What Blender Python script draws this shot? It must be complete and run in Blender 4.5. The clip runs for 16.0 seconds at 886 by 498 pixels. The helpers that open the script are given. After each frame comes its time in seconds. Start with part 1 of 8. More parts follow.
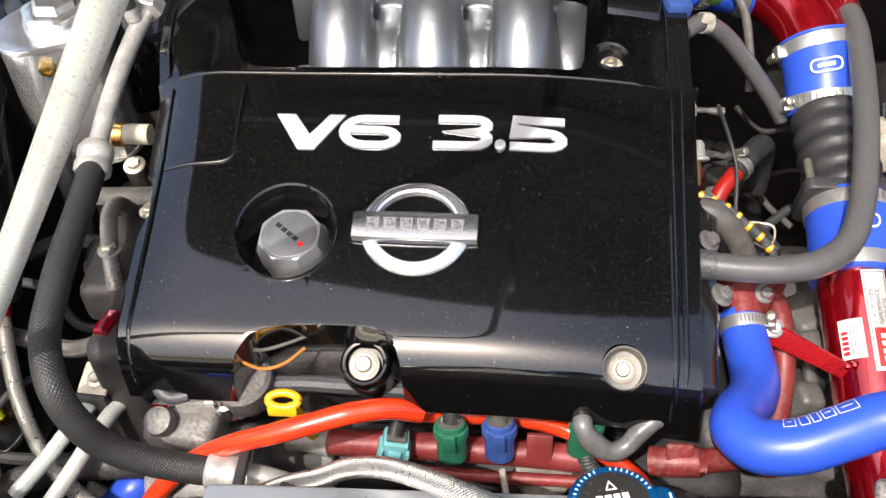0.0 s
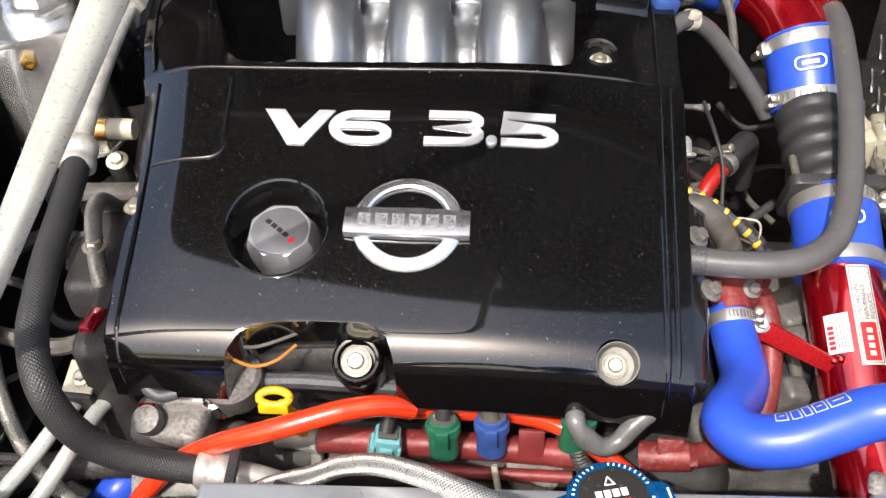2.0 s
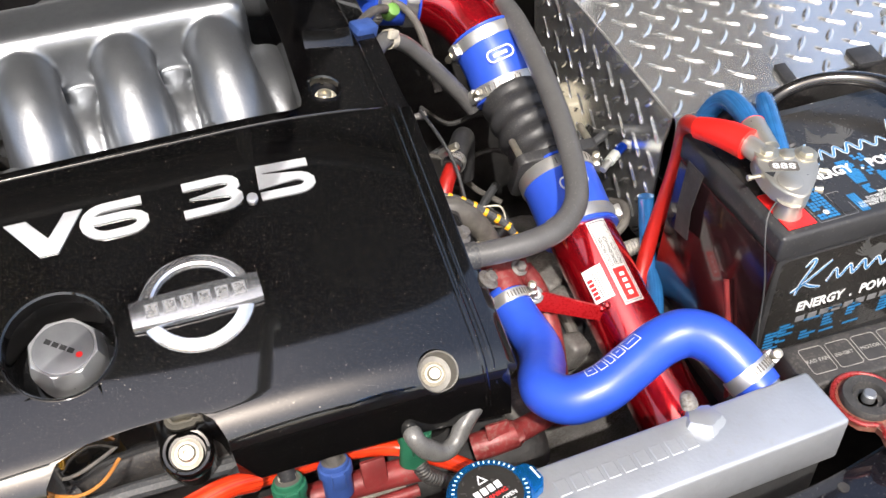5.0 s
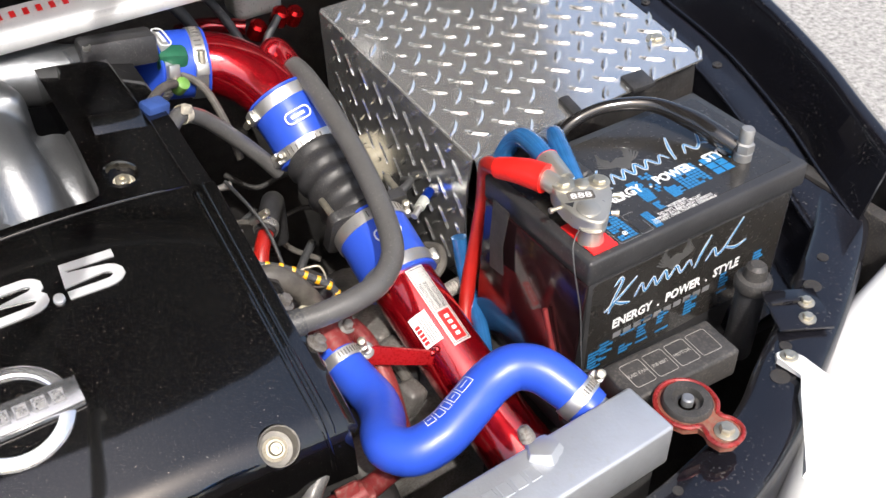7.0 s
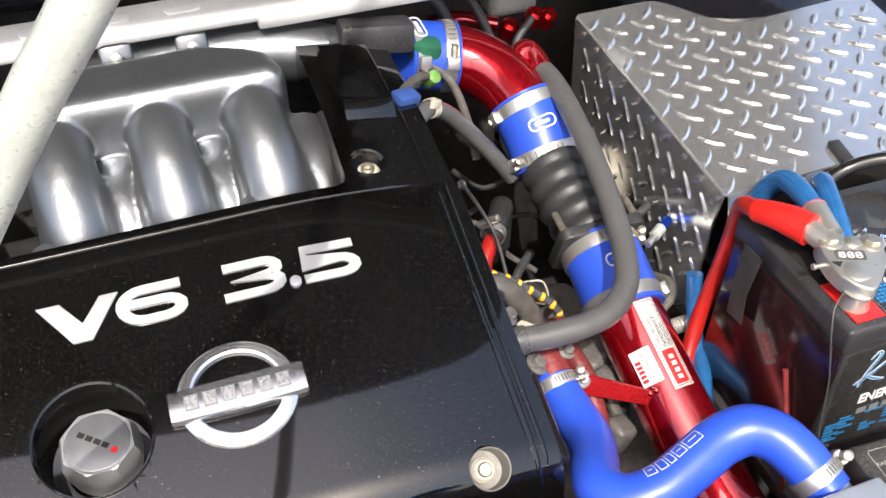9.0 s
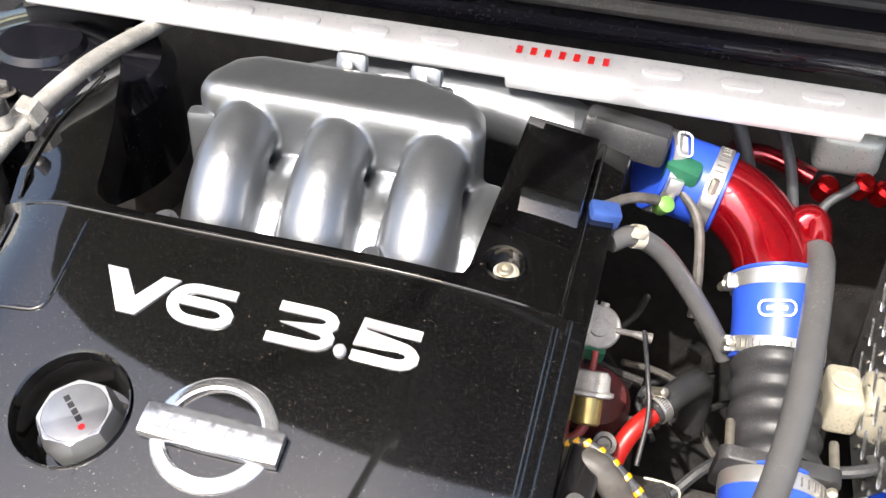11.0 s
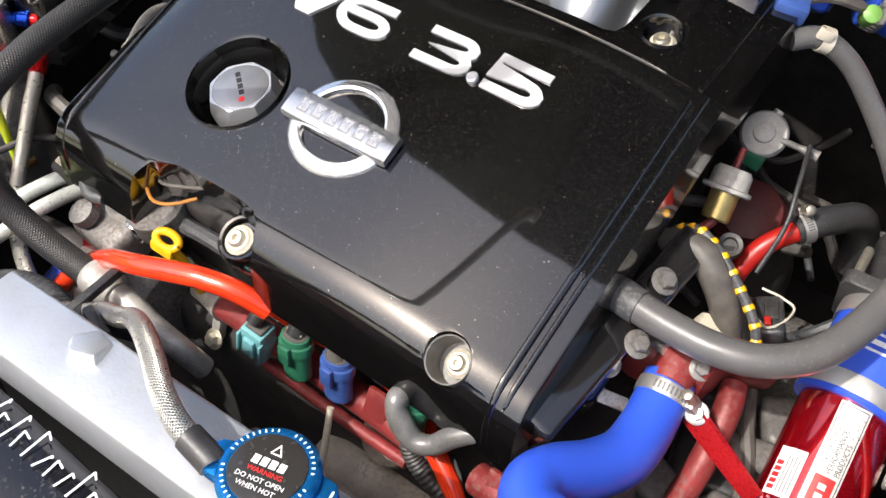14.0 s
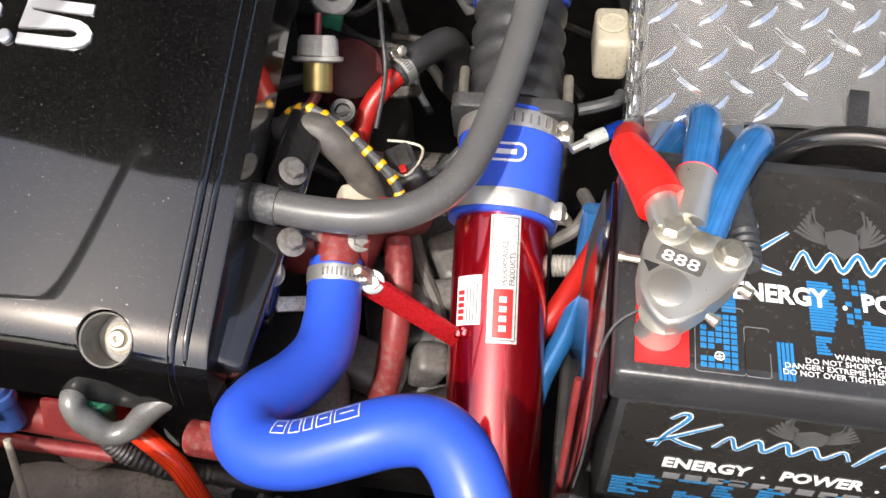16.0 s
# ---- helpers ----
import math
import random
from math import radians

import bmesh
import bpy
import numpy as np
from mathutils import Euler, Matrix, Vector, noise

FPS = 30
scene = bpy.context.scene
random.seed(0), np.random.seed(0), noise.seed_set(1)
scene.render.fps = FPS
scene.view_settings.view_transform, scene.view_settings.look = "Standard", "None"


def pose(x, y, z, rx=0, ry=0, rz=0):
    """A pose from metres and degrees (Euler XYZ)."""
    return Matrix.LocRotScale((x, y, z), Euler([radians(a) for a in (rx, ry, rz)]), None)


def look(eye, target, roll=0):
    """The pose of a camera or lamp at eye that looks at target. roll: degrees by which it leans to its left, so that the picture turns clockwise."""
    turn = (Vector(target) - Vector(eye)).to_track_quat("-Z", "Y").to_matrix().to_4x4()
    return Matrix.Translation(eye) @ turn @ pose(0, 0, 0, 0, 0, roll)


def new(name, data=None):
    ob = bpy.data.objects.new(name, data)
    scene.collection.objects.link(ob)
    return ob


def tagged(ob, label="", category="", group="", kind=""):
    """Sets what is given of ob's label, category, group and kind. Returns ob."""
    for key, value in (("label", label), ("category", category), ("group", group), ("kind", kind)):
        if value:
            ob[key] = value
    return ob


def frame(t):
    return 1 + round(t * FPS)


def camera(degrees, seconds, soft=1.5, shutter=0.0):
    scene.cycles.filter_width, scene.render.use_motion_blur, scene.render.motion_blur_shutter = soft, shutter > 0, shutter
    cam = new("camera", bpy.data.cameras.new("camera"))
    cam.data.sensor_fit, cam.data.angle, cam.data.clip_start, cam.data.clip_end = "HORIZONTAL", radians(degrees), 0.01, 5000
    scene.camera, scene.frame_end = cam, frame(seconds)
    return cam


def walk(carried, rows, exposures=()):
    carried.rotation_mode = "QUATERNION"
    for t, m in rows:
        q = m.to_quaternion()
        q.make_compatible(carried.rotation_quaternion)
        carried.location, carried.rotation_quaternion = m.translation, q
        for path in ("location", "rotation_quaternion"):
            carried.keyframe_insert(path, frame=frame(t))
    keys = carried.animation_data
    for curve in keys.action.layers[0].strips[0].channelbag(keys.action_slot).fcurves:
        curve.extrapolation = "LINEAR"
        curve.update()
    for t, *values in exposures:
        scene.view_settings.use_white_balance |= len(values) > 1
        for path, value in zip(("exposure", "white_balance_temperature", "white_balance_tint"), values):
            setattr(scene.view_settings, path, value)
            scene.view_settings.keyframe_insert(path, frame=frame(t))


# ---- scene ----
cam = camera(49.0, 16.0)
PATH = [
    (0, (0.174, 0.133, 1.61), (-0.056, 1.601, 0.271), -4.0),
    (0.5, (0.172, 0.132, 1.611), (-0.06, 1.606, 0.279), -3.7),
    (1, (0.164, 0.134, 1.612), (-0.052, 1.599, 0.268), -3.7),
    (1.5, (0.155, 0.132, 1.613), (-0.022, 1.595, 0.26), -3.1),
    (2, (0.153, 0.133, 1.609), (-0.012, 1.601, 0.262), -2.4),
    (2.5, (0.144, 0.115, 1.613), (0.028, 1.609, 0.289), -1.2),
    (3, (0.112, 0.085, 1.611), (0.017, 1.603, 0.312), -2.8),
    (3.5, (0.099, 0.079, 1.615), (0.114, 1.562, 0.274), -2.4),
    (4, (0.066, 0.105, 1.631), (0.216, 1.598, 0.308), -1.7),
    (4.5, (0.064, 0.13, 1.641), (0.405, 1.589, 0.316), -2.1),
    (5, (0.066, 0.139, 1.639), (0.532, 1.55, 0.301), -2.1),
    (5.2, (0.068, 0.147, 1.642), (0.583, 1.532, 0.294), -1.8),
    (7.3, (0.074, 0.144, 1.661), (0.892, 1.439, 0.375), -1.2),
    (7.5, (0.07, 0.147, 1.661), (0.877, 1.449, 0.376), -1.1),
    (8, (0.058, 0.158, 1.66), (0.792, 1.514, 0.386), -1.5),
    (8.5, (0.045, 0.182, 1.651), (0.695, 1.591, 0.389), -1.3),
    (9, (0.04, 0.214, 1.652), (0.53, 1.66, 0.36), -1.0),
    (9.5, (0.085, 0.266, 1.629), (0.457, 1.733, 0.322), -0.2),
    (9.7, (0.123, 0.282, 1.612), (0.398, 1.794, 0.331), -0.1),
    (11.8, (0.431, 0.355, 1.595), (-0.412, 1.744, 0.429), 4.2),
    (12, (0.449, 0.357, 1.594), (-0.503, 1.659, 0.41), 4.1),
    (12.5, (0.455, 0.351, 1.575), (-0.693, 1.487, 0.396), 2.6),
    (13, (0.463, 0.332, 1.547), (-0.704, 1.36, 0.29), 0.8),
    (13.5, (0.474, 0.319, 1.533), (-0.585, 1.343, 0.181), -0.5),
    (14, (0.496, 0.329, 1.538), (-0.365, 1.446, 0.119), 0.2),
    (14.5, (0.508, 0.339, 1.525), (-0.108, 1.531, 0.043), 0.1),
    (15, (0.511, 0.34, 1.523), (0.048, 1.547, -0.002), -0.5),
    (15.5, (0.507, 0.346, 1.522), (0.16, 1.561, -0.028), -0.8),
    (16, (0.511, 0.363, 1.521), (0.307, 1.591, -0.045), -1.3),
]
walk(cam, [(t, look(eye, target, roll)) for t, eye, target, roll in PATH],
     [(0, 0.90), (5, 0.92), (7.5, 0.74), (9.5, 1.00), (11.8, 1.55), (12.5, 1.28), (14, 0.94), (16, 0.92)])

# ---- light ----
SUN_TO = Vector((-0.20, -0.70, 1.0)).normalized()
sun_el, sun_az = math.asin(SUN_TO.z), math.atan2(SUN_TO.x, SUN_TO.y)
world = bpy.data.worlds.new("world")
scene.world = world
world.use_nodes = True
wn = world.node_tree
sky = wn.nodes.new("ShaderNodeTexSky")
sky.sky_type, sky.sun_disc = "NISHITA", False
sky.sun_elevation, sky.sun_rotation = sun_el, sun_az
sky.dust_density, sky.ozone_density = 5.0, 0.8
wn.links.new(sky.outputs[0], wn.nodes["Background"].inputs[0])
wn.nodes["Background"].inputs[1].default_value = 0.15
lamp = bpy.data.lights.new("sun", "SUN")
lamp.energy, lamp.angle, lamp.color = 2.5, radians(0.6), (1.0, 0.965, 0.91)
sun_ob = new("sun", lamp)
sun_ob.matrix_basis = look(SUN_TO * 10, (0, 0, 0))


# ---- materials ----
def mat(name, base, rough=0.5, metal=0.0, coat=0.0, spread=0.12, scale=30.0, bump=0.15, bscale=220.0, dirt=None, dirt_amount=0.35, spec=0.5):
    """A surface with colour that varies at two scales, uneven gloss, fine relief and, where given, dirt in patches."""
    m = bpy.data.materials.new(name)
    m.use_nodes = True
    nt = m.node_tree
    b = nt.nodes["Principled BSDF"]
    tc = nt.nodes.new("ShaderNodeTexCoord")

    def noise_node(sc, detail=4.0):
        n = nt.nodes.new("ShaderNodeTexNoise")
        n.inputs["Scale"].default_value, n.inputs["Detail"].default_value = sc, detail
        nt.links.new(tc.outputs["Object"], n.inputs["Vector"])
        return n

    def ramp(src, p0, p1, c0, c1):
        r = nt.nodes.new("ShaderNodeValToRGB")
        r.color_ramp.elements[0].position, r.color_ramp.elements[1].position = p0, p1
        r.color_ramp.elements[0].color, r.color_ramp.elements[1].color = (*c0, 1), (*c1, 1)
        nt.links.new(src, r.inputs[0])
        return r.outputs[0]

    lo = [max(0, c * (1 - spread)) for c in base]
    hi = [min(1, c * (1 + spread)) for c in base]
    big = noise_node(scale)
    col = ramp(big.outputs[0], 0.3, 0.7, lo, hi)
    fine = noise_node(scale * 9, 6.0)
    if dirt is not None:
        mix = nt.nodes.new("ShaderNodeMix")
        mix.data_type = "RGBA"
        k = ramp(fine.outputs[0], 0.62 - dirt_amount * 0.4, 0.80 - dirt_amount * 0.3, (0, 0, 0), (1, 1, 1))
        big2 = noise_node(scale * 0.45, 3.0)
        k2 = ramp(big2.outputs[0], 0.40, 0.65, (0.15, 0.15, 0.15), (1, 1, 1))
        mul = nt.nodes.new("ShaderNodeMath")
        mul.operation = "MULTIPLY"
        nt.links.new(k, mul.inputs[0]), nt.links.new(k2, mul.inputs[1])
        nt.links.new(mul.outputs[0], mix.inputs["Factor"])
        nt.links.new(col, mix.inputs["A"])
        mix.inputs["B"].default_value = (*dirt, 1)
        col = mix.outputs["Result"]
    nt.links.new(col, b.inputs["Base Color"])
    rr = ramp(fine.outputs[0], 0.25, 0.75, [max(0.02, rough * 0.8)] * 3, [min(1, rough * 1.25)] * 3)
    nt.links.new(rr, b.inputs["Roughness"])
    b.inputs["Metallic"].default_value = metal
    b.inputs["Coat Weight"].default_value = coat
    b.inputs["Coat Roughness"].default_value = 0.04
    b.inputs["Coat IOR"].default_value = 1.5 if coat < 1 or bscale < 100 else 1.75
    b.inputs["Specular IOR Level"].default_value = spec
    if bump > 0:
        bn = noise_node(bscale, 3.0)
        bu = nt.nodes.new("ShaderNodeBump")
        bu.inputs["Strength"].default_value, bu.inputs["Distance"].default_value = bump, 0.001
        nt.links.new(bn.outputs[0], bu.inputs["Height"])
        nt.links.new(bu.outputs[0], b.inputs["Normal"])
    return m


def braided(name, base, rough, metal, pitch=420.0, strength=0.6, contrast=0.5):
    """A woven sleeve: two crossing sets of fine strands."""
    m = mat(name, base, rough, metal, bump=0)
    nt = m.node_tree
    b = nt.nodes["Principled BSDF"]
    uv = nt.nodes.new("ShaderNodeUVMap")
    waves = []
    for turn in (38, -38):
        mp = nt.nodes.new("ShaderNodeMapping")
        mp.inputs["Rotation"].default_value = (0, 0, radians(turn))
        nt.links.new(uv.outputs[0], mp.inputs[0])
        w = nt.nodes.new("ShaderNodeTexWave")
        w.inputs["Scale"].default_value = pitch
        nt.links.new(mp.outputs[0], w.inputs[0])
        waves.append(w)
    mx = nt.nodes.new("ShaderNodeMath")
    mx.operation = "MAXIMUM"
    nt.links.new(waves[0].outputs["Fac"], mx.inputs[0]), nt.links.new(waves[1].outputs["Fac"], mx.inputs[1])
    bu = nt.nodes.new("ShaderNodeBump")
    bu.inputs["Strength"].default_value, bu.inputs["Distance"].default_value = strength, 0.0012
    nt.links.new(mx.outputs[0], bu.inputs["Height"])
    nt.links.new(bu.outputs[0], b.inputs["Normal"])
    old = b.inputs["Base Color"].links[0].from_socket
    mix = nt.nodes.new("ShaderNodeMix")
    mix.data_type, mix.blend_type = "RGBA", "MULTIPLY"
    mix.inputs["Factor"].default_value = contrast
    nt.links.new(old, mix.inputs["A"]), nt.links.new(mx.outputs[0], mix.inputs["B"])
    nt.links.new(mix.outputs["Result"], b.inputs["Base Color"])
    return m


def flaked(name, base, dust=(0.50, 0.42, 0.34)):
    """Black gloss enamel with faint metal flake and scattered dust grains."""
    m = mat(name, base, 0.20, 0.0, coat=1.0, bump=0.03, bscale=500, spec=0.15)
    nt = m.node_tree
    b = nt.nodes["Principled BSDF"]
    tc = nt.nodes.new("ShaderNodeTexCoord")
    old = b.inputs["Base Color"].links[0].from_socket
    for sc, size, fac in ((1300.0, 0.20, 0.08), (420.0, 0.085, 0.40), (120.0, 0.042, 0.9)):
        v = nt.nodes.new("ShaderNodeTexVoronoi")
        v.inputs["Scale"].default_value = sc
        nt.links.new(tc.outputs["Object"], v.inputs["Vector"])
        lt = nt.nodes.new("ShaderNodeMath")
        lt.operation = "LESS_THAN"
        lt.inputs[1].default_value = size
        nt.links.new(v.outputs["Distance"], lt.inputs[0])
        mu = nt.nodes.new("ShaderNodeMath")
        mu.operation = "MULTIPLY"
        mu.inputs[1].default_value = fac
        nt.links.new(lt.outputs[0], mu.inputs[0])
        mix = nt.nodes.new("ShaderNodeMix")
        mix.data_type = "RGBA"
        nt.links.new(mu.outputs[0], mix.inputs["Factor"])
        nt.links.new(old, mix.inputs["A"])
        mix.inputs["B"].default_value = (*dust, 1)
        old = mix.outputs["Result"]
    nt.links.new(old, b.inputs["Base Color"])
    return m


M_COVER = flaked("black_enamel", (0.0018, 0.0018, 0.002))
M_BODY = mat("black_body_paint", (0.008, 0.008, 0.011), 0.16, coat=0.8, spec=0.2, bump=0.03, bscale=40, dirt=(0.12, 0.11, 0.10), dirt_amount=0.05)
M_HOODIN = mat("black_hood_underside", (0.010, 0.010, 0.011), 0.45, bump=0.1)
M_CHROME = mat("chrome", (0.84, 0.85, 0.86), 0.12, 1.0, bump=0.02, bscale=30, spread=0.03)
M_LETTER = mat("satin_silver_letter", (0.74, 0.75, 0.77), 0.36, 0.6, spread=0.05)
M_CAP = mat("machined_aluminium", (0.78, 0.785, 0.79), 0.34, 0.85, spread=0.03, bump=0.04, bscale=900)
M_CAST = mat("cast_aluminium_silver_paint", (0.27, 0.28, 0.295), 0.36, 0.86, scale=14, spread=0.12, bump=0.22, bscale=320, dirt=(0.26, 0.26, 0.27), dirt_amount=0.10)
M_DISC = mat("brushed_grey_aluminium", (0.34, 0.345, 0.355), 0.36, 0.75, scale=60, spread=0.10, bump=0.1, bscale=900)
M_RAD = mat("radiator_aluminium", (0.58, 0.60, 0.63), 0.36, 0.7, scale=14, spread=0.10, bump=0.2, bscale=350, dirt=(0.55, 0.54, 0.52), dirt_amount=0.08)
M_POLISH = mat("polished_aluminium", (0.80, 0.79, 0.77), 0.22, 0.88, scale=22, spread=0.16, bump=0.15, bscale=120, dirt=(0.35, 0.30, 0.24), dirt_amount=0.2)
M_PLATE = mat("tread_plate_aluminium", (0.88, 0.88, 0.87), 0.20, 0.88, scale=9, spread=0.06, bump=0.02, bscale=25)
M_STEEL = mat("stainless_clamp", (0.66, 0.65, 0.62), 0.34, 0.85, scale=40, spread=0.10, bump=0.05)
M_BOLT = mat("zinc_bolt", (0.58, 0.54, 0.44), 0.38, 0.9, scale=120, spread=0.2, bump=0.25)
M_CREAM = mat("cream_washer", (0.54, 0.50, 0.41), 0.45, 0.1, scale=120, dirt=(0.30, 0.22, 0.13), dirt_amount=0.35)
M_RED = mat("candy_red_metallic", (0.44, 0.004, 0.012), 0.20, 0.75, coat=1.0, scale=25, spread=0.10, bump=0.05)
# the pipe's red for its bracket, lifted for the sun that falls there
M_SUNLITRED = mat("sunlit_red_paint", (0.36, 0.010, 0.014), 0.28, 0.2, scale=40, spread=0.12, bump=0.08)
M_REDRAIL = mat("dusty_red_paint", (0.21, 0.026, 0.026), 0.46, 0.10, scale=25, spread=0.3, bump=0.35, dirt=(0.22, 0.10, 0.085), dirt_amount=0.35)
M_REDMOUNT = mat("worn_red_bracket", (0.26, 0.020, 0.018), 0.28, 0.2, coat=0.5, scale=30, spread=0.3, dirt=(0.13, 0.055, 0.04), dirt_amount=0.3)
M_BLUE = mat("blue_silicone", (0.028, 0.085, 0.56), 0.34, 0.0, scale=14, spread=0.10, bump=0.12, bscale=90)
M_REDC = mat("red_cable_sleeve", (0.36, 0.013, 0.009), 0.36, 0.0, scale=40, spread=0.12, bump=0.15)


def stranded(m, deep, amount=0.75):
    """Fine strands along a cable, seen through its clear sleeve."""
    nt = m.node_tree
    b = nt.nodes["Principled BSDF"]
    uv = nt.nodes.new("ShaderNodeUVMap")
    mp = nt.nodes.new("ShaderNodeMapping")
    mp.inputs["Scale"].default_value = (18, 900, 1)
    mp.inputs["Rotation"].default_value = (0, 0, radians(4))
    nt.links.new(uv.outputs[0], mp.inputs[0])
    n = nt.nodes.new("ShaderNodeTexNoise")
    n.inputs["Scale"].default_value, n.inputs["Detail"].default_value = 1.0, 3.0
    nt.links.new(mp.outputs[0], n.inputs["Vector"])
    r = nt.nodes.new("ShaderNodeValToRGB")
    r.color_ramp.elements[0].position, r.color_ramp.elements[1].position = 0.42, 0.62
    r.color_ramp.elements[0].color, r.color_ramp.elements[1].color = (0, 0, 0, 1), (amount, amount, amount, 1)
    nt.links.new(n.outputs[0], r.inputs[0])
    mix = nt.nodes.new("ShaderNodeMix")
    mix.data_type = "RGBA"
    nt.links.new(r.outputs[0], mix.inputs["Factor"])
    nt.links.new(b.inputs["Base Color"].links[0].from_socket, mix.inputs["A"])
    mix.inputs["B"].default_value = (*deep, 1)
    nt.links.new(mix.outputs["Result"], b.inputs["Base Color"])
    return m


M_ORANGEW = mat("amber_wire", (0.40, 0.16, 0.03), 0.4, spread=0.15)
M_BOOT = mat("red_rubber_boot", (0.70, 0.016, 0.012), 0.42, 0.0, scale=40, spread=0.08, bump=0.12)
M_ORANGE = stranded(mat("translucent_red_orange_cable", (0.86, 0.06, 0.014), 0.22, 0.0, coat=0.6, scale=45, spread=0.15, bump=0.15, bscale=160), (0.42, 0.012, 0.006))
M_BLUEC = stranded(mat("blue_power_cable", (0.03, 0.16, 0.40), 0.18, 0.3, coat=0.6, scale=60, spread=0.2, bump=0.1), (0.012, 0.07, 0.24), 0.5)
M_GREY = mat("grey_rubber_hose", (0.088, 0.086, 0.085), 0.34, 0.0, scale=40, spread=0.10, bump=0.12, dirt=(0.20, 0.19, 0.18), dirt_amount=0.12)
M_DKHOSE = mat("dark_rubber_hose", (0.05, 0.052, 0.056), 0.48, 0.0, scale=40, spread=0.2, bump=0.25, dirt=(0.14, 0.13, 0.12), dirt_amount=0.3)
M_BRAID = braided("black_braided_rubber", (0.032, 0.031, 0.030), 0.45, 0.0, 130.0, 0.45, 0.55)
M_SSBRAID = braided("stainless_braid", (0.62, 0.60, 0.55), 0.30, 0.9, 150.0, 0.8, 0.6)
M_PLASTIC = mat("black_plastic", (0.028, 0.028, 0.030), 0.42, 0.0, scale=60, spread=0.25, bump=0.2, dirt=(0.12, 0.11, 0.10), dirt_amount=0.2)
M_LOOM = mat("grey_loom_tape", (0.092, 0.084, 0.075), 0.5, 0.0, scale=80, spread=0.3, bump=0.5, bscale=150)
M_TAPE = mat("silver_grey_tape", (0.15, 0.147, 0.14), 0.30, 0.15, scale=60, spread=0.3, bump=0.6, bscale=130, dirt=(0.10, 0.095, 0.09), dirt_amount=0.35)
M_TAUPE = mat("dusty_taupe_metal", (0.27, 0.235, 0.20), 0.75, 0.1, scale=30, spread=0.28, bump=0.5, bscale=120, dirt=(0.12, 0.10, 0.085), dirt_amount=0.35)
# also darkens the side box's aluminium end, in place of its dark reflection
M_DIRTY = mat("dirty_cast_metal", (0.20, 0.19, 0.18), 0.55, 0.35, scale=35, spread=0.4, bump=0.6, bscale=120, dirt=(0.10, 0.08, 0.065), dirt_amount=0.5)
M_ALUPIPE = mat("oxidised_aluminium_pipe", (0.52, 0.50, 0.46), 0.45, 0.5, scale=60, spread=0.25, bump=0.5, bscale=160, dirt=(0.30, 0.28, 0.25), dirt_amount=0.35)
M_DARK = mat("grimy_black_metal", (0.026, 0.0245, 0.024), 0.6, 0.1, scale=40, spread=0.5, bump=0.5, dirt=(0.085, 0.072, 0.06), dirt_amount=0.3)
M_ROD = mat("pale_grey_rod", (0.52, 0.54, 0.50), 0.30, 0.3, scale=30, spread=0.10, bump=0.25, bscale=140, dirt=(0.36, 0.36, 0.33), dirt_amount=0.25)
M_WHITE = mat("white_painted_steel", (0.66, 0.66, 0.66), 0.30, 0.0, coat=0.4, scale=20, spread=0.06, bump=0.1)
M_LAMP = mat("white_lamp_housing", (0.78, 0.78, 0.77), 0.35, 0.0, coat=0.5, scale=10, spread=0.05, bump=0.08)
M_YELLOW = mat("yellow_plastic", (0.78, 0.40, 0.008), 0.32, 0.0, scale=60, spread=0.12, bump=0.15)
M_TEAL = mat("teal_connector", (0.16, 0.40, 0.42), 0.40, 0.0, scale=80, spread=0.15, bump=0.2, dirt=(0.20, 0.26, 0.26), dirt_amount=0.2)
M_GREEN = mat("green_connector", (0.02, 0.12, 0.065), 0.40, 0.0, scale=80, spread=0.15, bump=0.2)
M_BLUEP = mat("blue_connector", (0.035, 0.075, 0.25), 0.40, 0.0, scale=80, spread=0.15, bump=0.2)
M_BRASS = mat("brass", (0.62, 0.40, 0.14), 0.28, 1.0, scale=80, spread=0.15)
M_BATT = mat("battery_case", (0.030, 0.030, 0.032), 0.36, 0.0, scale=30, spread=0.2, bump=0.2, dirt=(0.10, 0.095, 0.085), dirt_amount=0.1)
M_BATTTOP = mat("battery_label_film", (0.026, 0.024, 0.022), 0.24, 0.0, coat=0.35, scale=20, spread=0.15, bump=0.05)
M_TERM = mat("nickel_terminal", (0.52, 0.50, 0.45), 0.33, 0.78, scale=40, spread=0.05, bump=0.03)
M_LEAD = mat("dull_grey_lead", (0.33, 0.33, 0.33), 0.42, 0.6, scale=60, spread=0.12, bump=0.2)
M_PRED = mat("red_print", (0.75, 0.02, 0.02), 0.35, spread=0.06)
M_PBLUE = mat("blue_print", (0.022, 0.18, 0.42), 0.30, spread=0.10)
M_PWHITE = mat("white_print", (0.80, 0.80, 0.80), 0.35, spread=0.04)
M_PBLACK = mat("black_print", (0.02, 0.02, 0.02), 0.40, spread=0.1)
M_PGREY = mat("grey_print", (0.21, 0.21, 0.22), 0.35, spread=0.08)
M_SHADE = mat("dark_grey_print", (0.075, 0.074, 0.072), 0.35, spread=0.15)
M_PYELLOW = mat("yellow_print", (0.70, 0.66, 0.05), 0.35, spread=0.06)
M_LABEL = mat("silver_label", (0.62, 0.62, 0.60), 0.30, 0.35, scale=40, spread=0.05, bump=0.04)
M_CAPBLUE = mat("anodised_blue", (0.012, 0.22, 0.62), 0.22, 0.8, scale=40, spread=0.08, bump=0.05)
M_ANRED = mat("anodised_red", (0.55, 0.01, 0.012), 0.22, 0.8, spread=0.08)
M_ANBLUE = mat("anodised_dark_blue", (0.012, 0.07, 0.55), 0.22, 0.8, spread=0.08)
